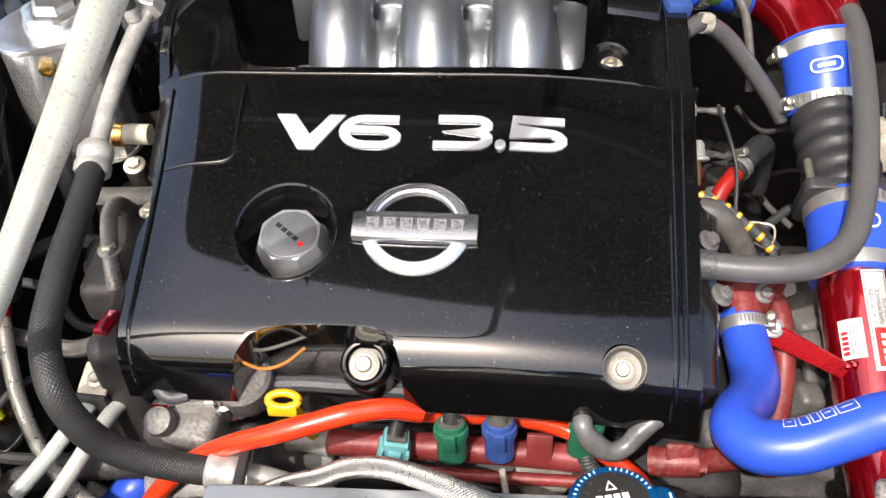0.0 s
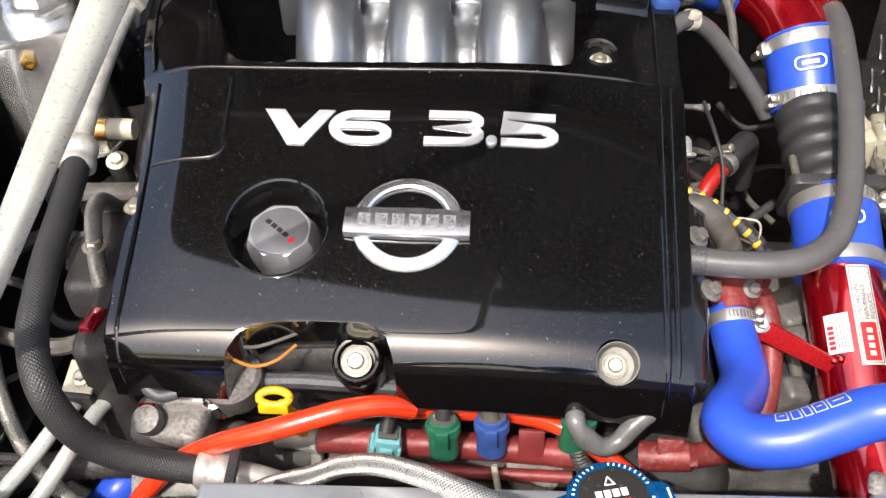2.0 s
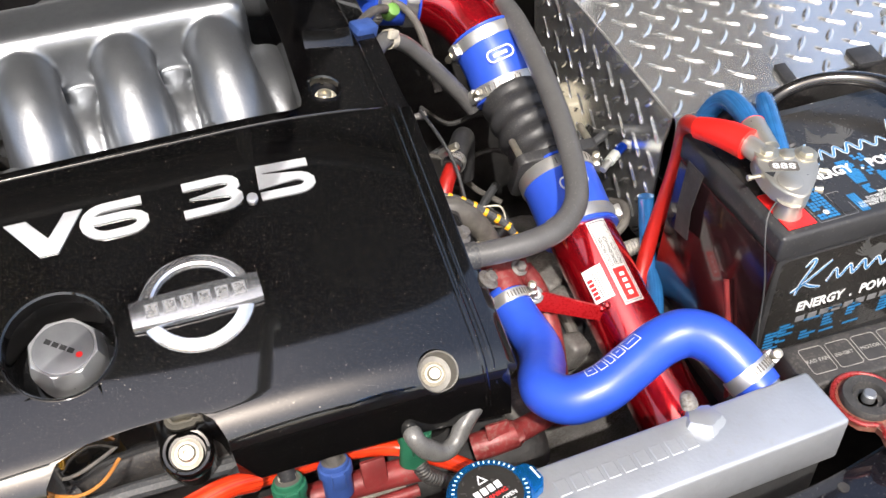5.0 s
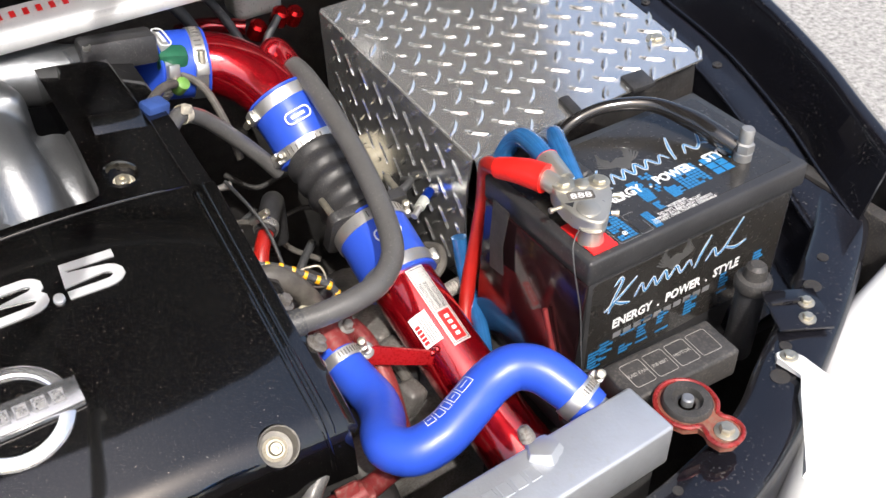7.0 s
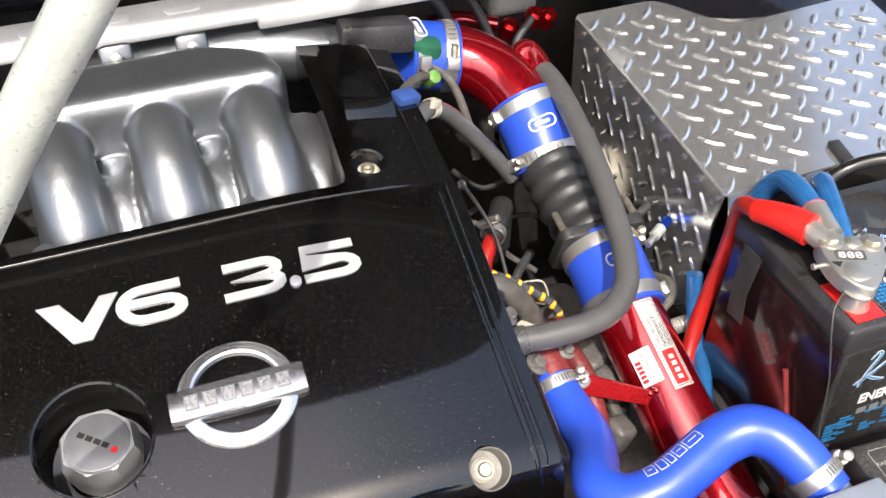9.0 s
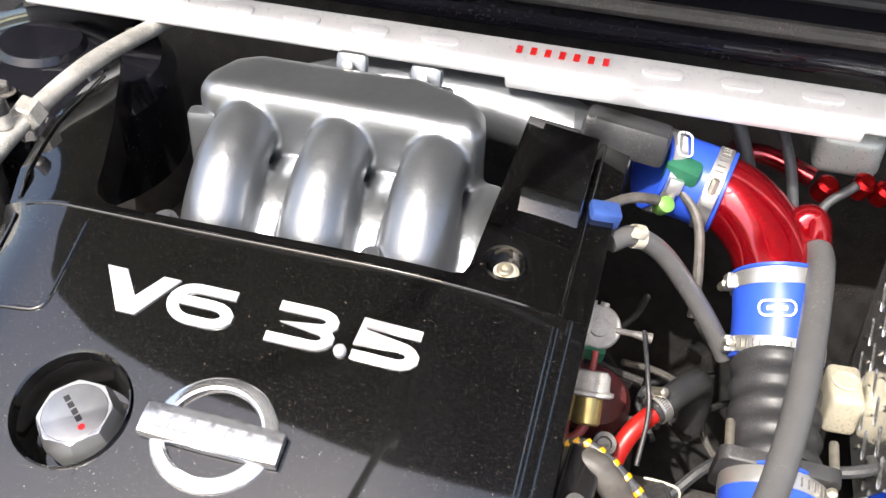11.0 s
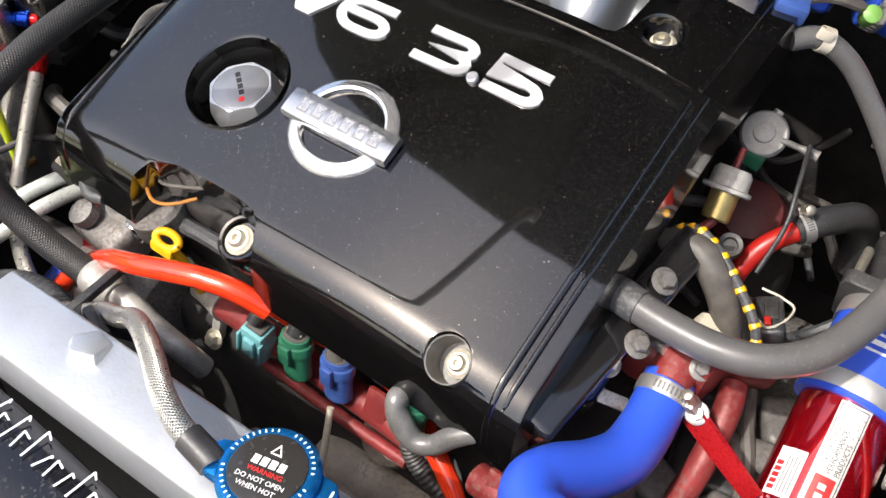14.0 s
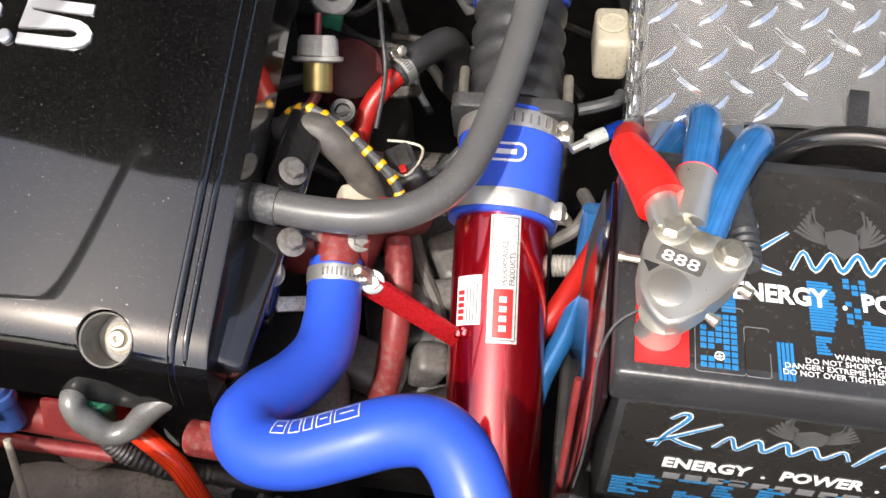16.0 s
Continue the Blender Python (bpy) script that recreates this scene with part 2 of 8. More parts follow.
M_SIGHT = mat("yellow_green_tube", (0.52, 0.60, 0.03), 0.25, spread=0.15)
M_BEIGE = mat("aged_beige_plastic", (0.50, 0.46, 0.36), 0.45, spread=0.12, dirt=(0.26, 0.22, 0.16), dirt_amount=0.3)
M_ASPHALT = mat("pale_asphalt", (0.25, 0.245, 0.235), 0.9, scale=60, spread=0.5, bump=1.0, bscale=90, dirt=(0.52, 0.50, 0.47), dirt_amount=0.45)
M_GRASS = mat("grass_blades", (0.15, 0.22, 0.03), 0.6, scale=9, spread=0.45, bump=0.2)
M_SOIL = mat("dry_soil", (0.30, 0.29, 0.17), 0.95, scale=12, spread=0.4, bump=1.0, bscale=60)
M_RUBBER = mat("black_rubber_bush", (0.035, 0.034, 0.033), 0.55, scale=60, spread=0.3, bump=0.3, dirt=(0.13, 0.11, 0.10), dirt_amount=0.3)
M_GLOSS = mat("gloss_black_film", (0.014, 0.013, 0.013), 0.10, 0.0, coat=1.0, scale=20, spread=0.2, bump=0.04, bscale=60)
M_ZINC = mat("yellow_zinc", (0.46, 0.36, 0.14), 0.36, 0.8, scale=90, spread=0.15, bump=0.2)
M_WELL = mat("dusty_grey_plastic", (0.17, 0.16, 0.145), 0.45, 0.0, scale=110, spread=0.25, bump=0.3, dirt=(0.26, 0.24, 0.20), dirt_amount=0.35)
M_OLDWHITE = mat("aged_grey_plastic", (0.38, 0.37, 0.34), 0.45, 0.05, scale=110, spread=0.15, bump=0.3, dirt=(0.20, 0.18, 0.15), dirt_amount=0.4)
M_MARK = mat("dull_silver_mark", (0.60, 0.60, 0.60), 0.27, 0.92, spread=0.05, bump=0.05)
M_LIME = mat("light_green_plastic", (0.16, 0.33, 0.07), 0.40, 0.0, scale=80, spread=0.15, bump=0.1)
M_RING = mat("badge_chrome", (0.90, 0.90, 0.91), 0.13, 0.86, bump=0.02, bscale=30, spread=0.03)
# near black, with a little red put in for the mirrored pipe
M_SIDE = mat("glossy_black_case", (0.014, 0.006, 0.007), 0.16, 0.0, coat=0.4, scale=20, spread=0.3, bump=0.06, bscale=60)
M_DUSTRED = mat("dusty_red_bracket_floor", (0.20, 0.060, 0.040), 0.5, 0.0, scale=30, spread=0.3, bump=0.2, dirt=(0.20, 0.13, 0.09), dirt_amount=0.5)
M_DUSTY = mat("dusty_black_plastic", (0.036, 0.034, 0.033), 0.5, 0.0, scale=40, spread=0.3, bump=0.2, dirt=(0.12, 0.108, 0.095), dirt_amount=0.38)
M_BAR = mat("grey_chrome_bar", (0.60, 0.61, 0.63), 0.20, 0.94, spread=0.05, bump=0.02)
M_MAROON = mat("dusty_maroon_paint", (0.085, 0.014, 0.014), 0.5, 0.1, scale=40, spread=0.3, bump=0.3, dirt=(0.10, 0.05, 0.045), dirt_amount=0.25)
M_FINS = mat("radiator_fins", (0.10, 0.10, 0.10), 0.5, 0.6, scale=60)


# ---- building blocks ----
org = {}


def thing(name, label, category, at=(0, 0, 0), group="", kind=""):
    ob = new(name)
    ob.empty_display_size = 0.02
    ob.location = at
    org[ob] = Vector(at)
    return tagged(ob, label, category, group, kind)


def part(name, bm, material, parent, label="", smooth=35.0):
    """Links a bmesh, given in world places, as one mesh under a thing or a part."""
    o = org[parent]
    bmesh.ops.translate(bm, verts=bm.verts, vec=-o)
    me = bpy.data.meshes.new(name)
    bmesh.ops.recalc_face_normals(bm, faces=bm.faces)
    for f in bm.faces:
        f.smooth = True
    for e in bm.edges:
        e.smooth = not (len(e.link_faces) == 2 and e.calc_face_angle(0) > radians(smooth))
    bm.to_mesh(me)
    bm.free()
    me.materials.append(material)
    ob = new(name, me)
    ob.parent = parent
    org[ob] = o
    return tagged(ob, label) if label else ob


def solo(name, bm, material, label, category, group="", kind="", smooth=35.0):
    """A thing that is one plain mesh."""
    c = sum((v.co for v in bm.verts), Vector()) / max(1, len(bm.verts))
    c.z = min(v.co.z for v in bm.verts)
    holder = thing("holder", "", "", c)
    ob = part(name, bm, material, holder, "", smooth)
    ob.parent = None
    ob.location = c
    bpy.data.objects.remove(holder)
    return tagged(ob, label, category, group, kind)


def spline(pts, n=8, closed=False):
    """A smooth line through the points (Catmull-Rom)."""
    p = [Vector(q) for q in pts]
    out = []
    last = len(p) if closed else len(p) - 1
    for i in range(last):
        if closed:
            a, b, c, d = p[i - 1], p[i], p[(i + 1) % len(p)], p[(i + 2) % len(p)]
        else:
            b, c = p[i], p[i + 1]
            a = p[i - 1] if i else b * 2 - c
            d = p[i + 2] if i + 2 < len(p) else c * 2 - b
        for k in range(n):
            t = k / n
            out.append(0.5 * (2 * b + (c - a) * t + (2 * a - 5 * b + 4 * c - d) * t * t + (3 * b - a - 3 * c + d) * t ** 3))
    if not closed:
        out.append(p[-1])
    return out


def tube(bm, pts, r, seg=16, smooth_n=8, caps=True, inner=0.0):
    """Sweeps a circle along a smooth line. r: one radius, or one for each point. UVs run in metres along and round."""
    line = spline(pts, smooth_n) if smooth_n > 1 else [Vector(q) for q in pts]
    rs = [r] * len(line) if not isinstance(r, (list, tuple)) else [float(np.interp(i / max(1, smooth_n), range(len(r)), r)) for i in range(len(line))]
    uvl = bm.loops.layers.uv.verify()
    t0 = (line[1] - line[0]).normalized()
    side = t0.orthogonal().normalized()
    rings, dist, run = [], [], 0.0
    for i, q in enumerate(line):
        t = (line[min(i + 1, len(line) - 1)] - line[max(i - 1, 0)]).normalized()
        side = (side - t * side.dot(t)).normalized()
        up = t.cross(side)
        if i:
            run += (q - line[i - 1]).length
        dist.append(run)
        rings.append([bm.verts.new(q + rs[i] * (math.cos(2 * math.pi * k / seg) * side + math.sin(2 * math.pi * k / seg) * up)) for k in range(seg)])
    r0 = max(rs)
    for i in range(len(rings) - 1):
        for k in range(seg):
            f = bm.faces.new((rings[i][k], rings[i][(k + 1) % seg], rings[i + 1][(k + 1) % seg], rings[i + 1][k]))
            for lp, (a, b) in zip(f.loops, ((i, k), (i, k + 1), (i + 1, k + 1), (i + 1, k))):
                lp[uvl].uv = (dist[a], b / seg * 2 * math.pi * r0)
    if caps:
        bm.faces.new(rings[0][::-1]), bm.faces.new(rings[-1])
    return bm


def lathe(bm, profile, at=(0, 0, 0), axis=(0, 0, 1), seg=28, lobes=0, lobe=0.0, spin=0.0, ring=False):
    """Turns a profile of (radius, height) round an axis. lobes: a wavy or faceted rim."""
    z = Vector(axis).normalized()
    x = z.orthogonal().normalized() if abs(z.z) < 0.999 else Vector((1, 0, 0))
    x = (x - z * x.dot(z)).normalized()
    y = z.cross(x)
    rings = []
    for r, h in profile:
        row = []
        for k in range(seg):
            a = 2 * math.pi * k / seg + spin
            rr = r * (1 + lobe * math.cos(lobes * (a - spin))) if lobes else r
            row.append(bm.verts.new(Vector(at) + z * h + rr * (math.cos(a) * x + math.sin(a) * y)))
        rings.append(row)
    for a, b in zip(rings, rings[1:]):
        for k in range(seg):
            bm.faces.new((a[k], a[(k + 1) % seg], b[(k + 1) % seg], b[k]))
    if ring:
        a, b = rings[-1], rings[0]
        for k in range(seg):
            bm.faces.new((a[k], a[(k + 1) % seg], b[(k + 1) % seg], b[k]))
    else:
        bm.faces.new(rings[0][::-1]), bm.faces.new(rings[-1])
    return bm


def block(bm, size, m=None, bevel=0.003, seg=2):
    """A bevelled box of that size, its middle at m's origin."""
    g = bmesh.ops.create_cube(bm, size=1.0)
    vs = g["verts"]
    for v in vs:
        v.co = Vector((v.co.x * size[0], v.co.y * size[1], v.co.z * size[2]))
    if bevel > 0:
        es = list({e for v in vs for e in v.link_edges})
        r = bmesh.ops.bevel(bm, geom=es, offset=bevel, segments=seg, affect="EDGES", profile=0.5)
        vs = list({v for f in r["faces"] for v in f.verts} | {v for v in vs if v.is_valid})
        seen = set()
        stack = [vs[0]]
        while stack:
            v = stack.pop()
            if v in seen:
                continue
            seen.add(v)
            stack += [e.other_vert(v) for e in v.link_edges]
        vs = list(seen)
    if m is not None:
        bmesh.ops.transform(bm, matrix=m, verts=vs)
    return bm


def slab(bm, outline, depth, m=None, bevel=0.0, seg=2):
    """A flat shape, extruded by depth along +z of m, with its upper rim rounded."""
    if sum(a[0] * c[1] - c[0] * a[1] for a, c in zip(outline, outline[1:] + outline[:1])) < 0:
        outline = outline[::-1]
    vs = [bm.verts.new((x, y, 0)) for x, y in outline]
    top = [bm.verts.new((x, y, depth)) for x, y in outline]
    bm.faces.new(vs[::-1]), bm.faces.new(top)
    for k in range(len(vs)):
        bm.faces.new((vs[k - 1], vs[k], top[k], top[k - 1]))
    allv = vs + top
    if bevel > 0:
        ts = set(top)
        es = [e for e in {e for v in top for e in v.link_edges} if e.verts[0] in ts and e.verts[1] in ts]
        rb = bmesh.ops.bevel(bm, geom=es, offset=bevel, segments=seg, affect="EDGES", profile=0.5)
        allv = list({v for v in vs if v.is_valid} | {v for v in top if v.is_valid} | {v for f2 in rb["faces"] for v in f2.verts})
    if m is not None:
        bmesh.ops.transform(bm, matrix=m, verts=allv)
    return bm


def rounded(x0, y0, x1, y1, r, n=5):
    """A rectangle's outline with rounded corners."""
    out = []
    for cx, cy, a0 in ((x1 - r, y1 - r, 0), (x0 + r, y1 - r, 90), (x0 + r, y0 + r, 180), (x1 - r, y0 + r, 270)):
        out += [(cx + r * math.cos(radians(a0 + 90 * k / n)), cy + r * math.sin(radians(a0 + 90 * k / n))) for k in range(n + 1)]
    return out


def frame_at(at, x, y):
    """A pose whose x and y axes run along the two directions given."""
    x = Vector(x).normalized()
    z = x.cross(Vector(y)).normalized()
    y = z.cross(x)
    m = Matrix((x, y, z)).transposed().to_4x4()
    m.translation = at
    return m


def ribbon(bm, pts, width, depth, m, n=6, taper=None, stress=1.0):
    """A raised stroke along a smooth flat line, for lettering and marks."""
    line = spline([(x, y, 0) for x, y in pts], n) if n > 1 else [Vector((x, y, 0)) for x, y in pts]
    line = [q for i, q in enumerate(line) if i == 0 or (q - line[i - 1]).length > 1e-6]
    left, right = [], []
    for i, q in enumerate(line):
        a, b = line[max(i - 1, 0)], line[min(i + 1, len(line) - 1)]
        t = (b - a).normalized()
        nrm = Vector((-t.y, t.x, 0))
        if 0 < i < len(line) - 1:
            t1 = (line[i] - line[i - 1]).normalized()
            k = nrm.dot(Vector((-t1.y, t1.x, 0)))
            nrm = nrm / max(0.5, k)
        w = width / 2 * (taper(i / (len(line) - 1)) if taper else 1)
        nrm = Vector((nrm.x * stress, nrm.y, 0))
        left.append(q + nrm * w), right.append(q - nrm * w)
    vs = []
    rows = []
    for a, b in zip(left, right):
        row = [bm.verts.new(p + Vector((0, 0, h))) for p, h in ((a, 0), (a, depth), (b, depth), (b, 0))]
        rows.append(row)
        vs += row
    for a, b in zip(rows, rows[1:]):
        for k in range(4):
            bm.faces.new((a[k], a[(k + 1) % 4], b[(k + 1) % 4], b[k]))
    bm.faces.new(rows[0]), bm.faces.new(rows[-1][::-1])
    bmesh.ops.transform(bm, matrix=m, verts=vs)
    return bm


def words(bm, text, size, m, width=None, depth=0.0004, bend=None, squash=1.0, align="LEFT", bold=0.0):
    """Adds lettering in the built-in font. bend: maps a place on the flat to a place in the world."""
    cu = bpy.data.curves.new("words", "FONT")
    cu.body, cu.size, cu.extrude, cu.resolution_u, cu.align_x = text, size, depth / 2, 2, align
    cu.offset = bold
    tmp = new("words", cu)
    bpy.context.view_layer.update()
    me = bpy.data.meshes.new_from_object(tmp.evaluated_get(bpy.context.evaluated_depsgraph_get()))
    bpy.data.objects.remove(tmp)
    old = set(bm.verts)
    bm.from_mesh(me)
    fresh = [v for v in bm.verts if v not in old]
    if fresh and width:
        xs = [v.co.x for v in fresh]
        k = width / max(1e-6, max(xs) - min(xs))
        x0 = min(xs)
        for v in fresh:
            v.co.x = (v.co.x - x0) * k
    for v in fresh:
        v.co.z += depth / 2
        v.co.y *= squash
    if bend:
        for v in fresh:
            v.co = bend(v.co.x, v.co.y, v.co.z)
    else:
        bmesh.ops.transform(bm, matrix=m, verts=fresh)
    bpy.data.meshes.remove(me)
    bpy.data.curves.remove(cu)
    return bm


def worked(bm, setup):
    """The mesh after the modifiers that setup() gives it, as a new bmesh. setup returns the helpers to clear away."""
    me = bpy.data.meshes.new("work")
    bmesh.ops.recalc_face_normals(bm, faces=bm.faces)
    bm.to_mesh(me)
    bm.free()
    tmp = new("work", me)
    used = setup(tmp)
    bpy.context.view_layer.update()
    res = bpy.data.meshes.new_from_object(tmp.evaluated_get(bpy.context.evaluated_depsgraph_get()))
    out = bmesh.new()
    out.from_mesh(res)
    for ob in [tmp, *used]:
        bpy.data.objects.remove(ob)
    return out


def B():
    return bmesh.new()


def hexbolt(parent, at, axis=(0, 0, 1), r=0.006, h=0.006, material=None, washer=True, name="bolt"):
    z = Vector(axis).normalized()
    a = Vector(at)
    if washer:
        part("washer", lathe(B(), [(r * 1.75, 0), (r * 1.75, 0.0012), (r * 1.5, 0.0018)], a, z, 20), material or M_BOLT, parent)
    part(name, lathe(B(), [(r * 1.12, 0.001), (r * 1.12, h * 0.8), (r * 0.95, h), (r * 0.3, h)], a, z, 6), material or M_BOLT, parent, smooth=20)


SLOTS = {}


def slot_mesh(width):
    """One dark slot of a clamp band, shared by all bands of that width."""
    if width not in SLOTS:
        b2 = block(B(), (0.0015, width * 0.55, 0.0010), None, 0)
        bmesh.ops.recalc_face_normals(b2, faces=b2.faces)
        SLOTS[width] = bpy.data.meshes.new("band_slot")
        b2.to_mesh(SLOTS[width])
        b2.free()
        SLOTS[width].materials.append(M_DIRTY)
    return SLOTS[width]


def clamp(parent, at, axis, r, width=0.013, screw=(0, 0, 1), name="clamp"):
    """A worm-drive hose clamp: band with slots, housing and screw."""
    z = Vector(axis).normalized()
    band = part(name, lathe(B(), [(r, -width / 2), (r + 0.0012, -width / 2), (r + 0.0016, 0), (r + 0.0012, width / 2), (r, width / 2)], at, z, 40, ring=True), M_STEEL, parent)
    s = Vector(screw)
    s = (s - z * s.dot(z)).normalized()
    t = z.cross(s)
    m = frame_at(Vector(at) + s * (r + 0.004), t, z)
    part("screw_housing", block(B(), (0.016, width * 1.05, 0.007), m, 0.002), M_STEEL, band)
    b = lathe(B(), [(0.0042, 0), (0.0046, 0.012), (0.0046, 0.015), (0.003, 0.016)], Vector(at) + s * (r + 0.005) + t * 0.006, t, 8)
    part("screw", b, M_BOLT, band)
    me = slot_mesh(width)
    for k in range(9):
        a = 0.35 + k * 0.15
        d = s * math.cos(a) + t * math.sin(a)
        ob = new("band_slot", me)
        ob.parent = band
        ob.matrix_basis = frame_at(Vector(at) + d * (r + 0.0016) - org[parent], z.cross(d), z)
    return band


# ---- ground and car body ----
g = B()
for x0, x1, y0, y1 in ((-0.95, 400, -400, 400),):
    f = g.faces.new([g.verts.new(p) for p in ((x0, y0, 0), (x1, y0, 0), (x1, y1, 0), (x0, y1, 0))])
solo("ground", g, M_ASPHALT, "pale grey gravelly asphalt beside the car", "ground", kind="structure")
g = B()
g.faces.new([g.verts.new(p) for p in ((-400, -400, 0), (-0.95, -400, 0), (-0.95, 400, 0), (-400, 400, 0))])
solo("verge", g, M_SOIL, "dry sandy soil under patchy grass", "ground", kind="structure")
random.seed(5)
g = B()
for k in range(70000):
    x, y = -0.97 - random.random() ** 1.6 * 3.6, 0.9 + random.gauss(0, 0.9)
    if noise.noise(Vector((x * 3.1, y * 3.1, 2.0))) < -0.22:
        continue
    h, w, a = 0.015 + 0.03 * random.random(), 0.003 + 0.003 * random.random(), random.random() * 6.28
    dx, dy = math.cos(a), math.sin(a)
    lx, ly = (random.random() - 0.5) * 0.06, (random.random() - 0.5) * 0.06
    v0, v1 = g.verts.new((x - dx * w, y - dy * w, 0)), g.verts.new((x + dx * w, y + dy * w, 0))
    v2, v3 = g.verts.new((x + lx * 0.4 + dx * w, y + ly * 0.4 + dy * w, h * 0.6)), g.verts.new((x + lx * 0.4 - dx * w, y + ly * 0.4 - dy * w, h * 0.6))
    v4 = g.verts.new((x + lx, y + ly, h))
    g.faces.new((v0, v1, v2, v3)), g.faces.new((v3, v2, v4))
solo("grass", g, M_GRASS, "patchy yellow-green grass on the verge", "grass", kind="stuff")


def sheet(bm, rows, thick=0.004):
    """A skin through rows of points, given a thickness downwards and inwards."""
    grid = [[bm.verts.new(p) for p in row] for row in rows]
    for a, b in zip(grid, grid[1:]):
        for k in range(len(a) - 1):
            bm.faces.new((a[k], a[k + 1], b[k + 1], b[k]))
    bmesh.ops.recalc_face_normals(bm, faces=bm.faces)
    bmesh.ops.solidify(bm, geom=bm.faces[:], thickness=thick)
    return bm


CX = 0.185


CROWN_Y = [0.62, 0.70, 0.80, 0.95, 1.10, 1.35, 1.70]
CROWN_X = [0.785, 0.815, 0.862, 0.918, 0.950, 0.985, 1.0]
CROWN_Z = [1.045, 1.055, 1.06, 1.065, 1.07, 1.08, 1.09]


def fender(side):
    """A front wing: its crown, the gutter along the bay, and the inner wall down to the tray."""
    ys, edge, zz = CROWN_Y, CROWN_X, CROWN_Z
    rows = []
    for y, e, z in zip(ys, edge, zz):
        prof = ((-0.205, -0.20), (-0.190, -0.165), (-0.115, -0.150), (-0.100, -0.108), (-0.092, -0.090), (-0.052, -0.084), (-0.044, -0.076), (-0.018, -0.010), (-0.008, 0.0), (0.005, -0.003), (0.030, -0.03), (0.05, -0.12), (0.06, -0.40))
        rows.append([(CX + side * (e + a), y, z + b) for a, b in prof])
    return [spline(r, 4) for r in zip(*[spline(r, 4) for r in rows])]


for side, word in ((-1, "with grass beyond it"), (1, "with asphalt beyond it")):
    wing = thing("fender", "glossy black car wing with an inner gutter, " + word, "car wing", (CX + side * 0.78, 1.0, 0.9), "front wings")
    part("panel", sheet(B(), fender(side), 0.003), M_BODY, wing, smooth=50)
    for k in range(4):
        y = 0.76 + k * 0.19
        e, z = float(np.interp(y, CROWN_Y, CROWN_X)) - 0.070, float(np.interp(y, CROWN_Y, CROWN_Z)) - 0.086
        hexbolt(wing, (CX + side * e, y, z), (0, 0, 1), 0.004, 0.004, M_PLASTIC)
    for back, drop in ((0.095, 0.093), (0.046, 0.079)):
        seam = [(CX + side * (e - back), y, z - drop) for y, e, z in zip(CROWN_Y, CROWN_X, CROWN_Z)]
        part("seam", tube(B(), seam, 0.0028, 8, 4), M_BODY, wing)
    # inner wall of the bay
    b = block(B(), (0.02, 1.1, 0.55), pose(CX + side * 0.765, 1.05, 0.70), 0.004)
    part("inner_wall", b, M_DARK, wing)

# tray below the engine, wall behind it
solo("undertray", block(B(), (1.5, 1.5, 0.02), pose(CX, 0.95, 0.46), 0.003), M_DARK, "grimy black tray beneath the engine", "tray", kind="structure")
wall = thing("firewall", "black painted bulkhead behind the engine", "bulkhead", (CX, 1.45, 0.5), kind="structure")
part("panel", block(B(), (1.55, 0.03, 0.75), pose(CX, 1.46, 0.82), 0.01), M_DARK, wall)
part("cowl", block(B(), (1.55, 0.20, 0.03), pose(CX, 1.44, 1.17, 8), 0.012), M_BODY, wall)
b = B()
tube(b, [(CX - 0.70, 1.36, 1.185), (CX, 1.33, 1.195), (CX + 0.70, 1.36, 1.185)], 0.010, 10)
part("cowl_seal", b, M_RUBBER, wall)

# raised hood
hood = thing("hood", "black car hood propped open above the engine", "car hood", (CX, 1.46, 1.19))
HOOD_ANGLE = 40.0
hm = pose(CX, 1.50, 1.22, -HOOD_ANGLE)


def hood_at(x, s, h=0):
    return hm @ Vector((x, -s, h))


rows = []
for s in (0.0, 0.15, 0.35, 0.55, 0.75, 0.90, 0.97, 1.0):
    row = []
    for k in range(-16, 17):
        a = k / 16
        front = float(np.interp(a, [-1, -0.94, -0.85, -0.70, -0.32, -0.20, 0, 0.25, 0.45, 0.70, 0.85, 0.94, 1.0], [0.86, 0.92, 0.96, 1.00, 1.05, 1.06, 1.07, 1.06, 1.04, 1.00, 0.96, 0.92, 0.86]))
        half = 0.88 - 0.14 * s
        row.append(hood_at(half * a, s * front, 0.012 * (1 - a * a)))
    rows.append(row)
part("skin", sheet(B(), rows, 0.004), M_BODY, hood, smooth=50)
b = B()
for x0 in (-0.62, 0.0, 0.62):
    tube(b, [hood_at(x0 * (0.86 - 0.2 * s), s, -0.02) for s in (0.04, 0.4, 0.66)], 0.02, 10)
for s in (0.08, 0.38, 0.66):
    tube(b, [hood_at(x, s, -0.016) for x in (-0.5, 0, 0.5)], 0.02, 10)
part("frame_ribs", b, M_HOODIN, hood)

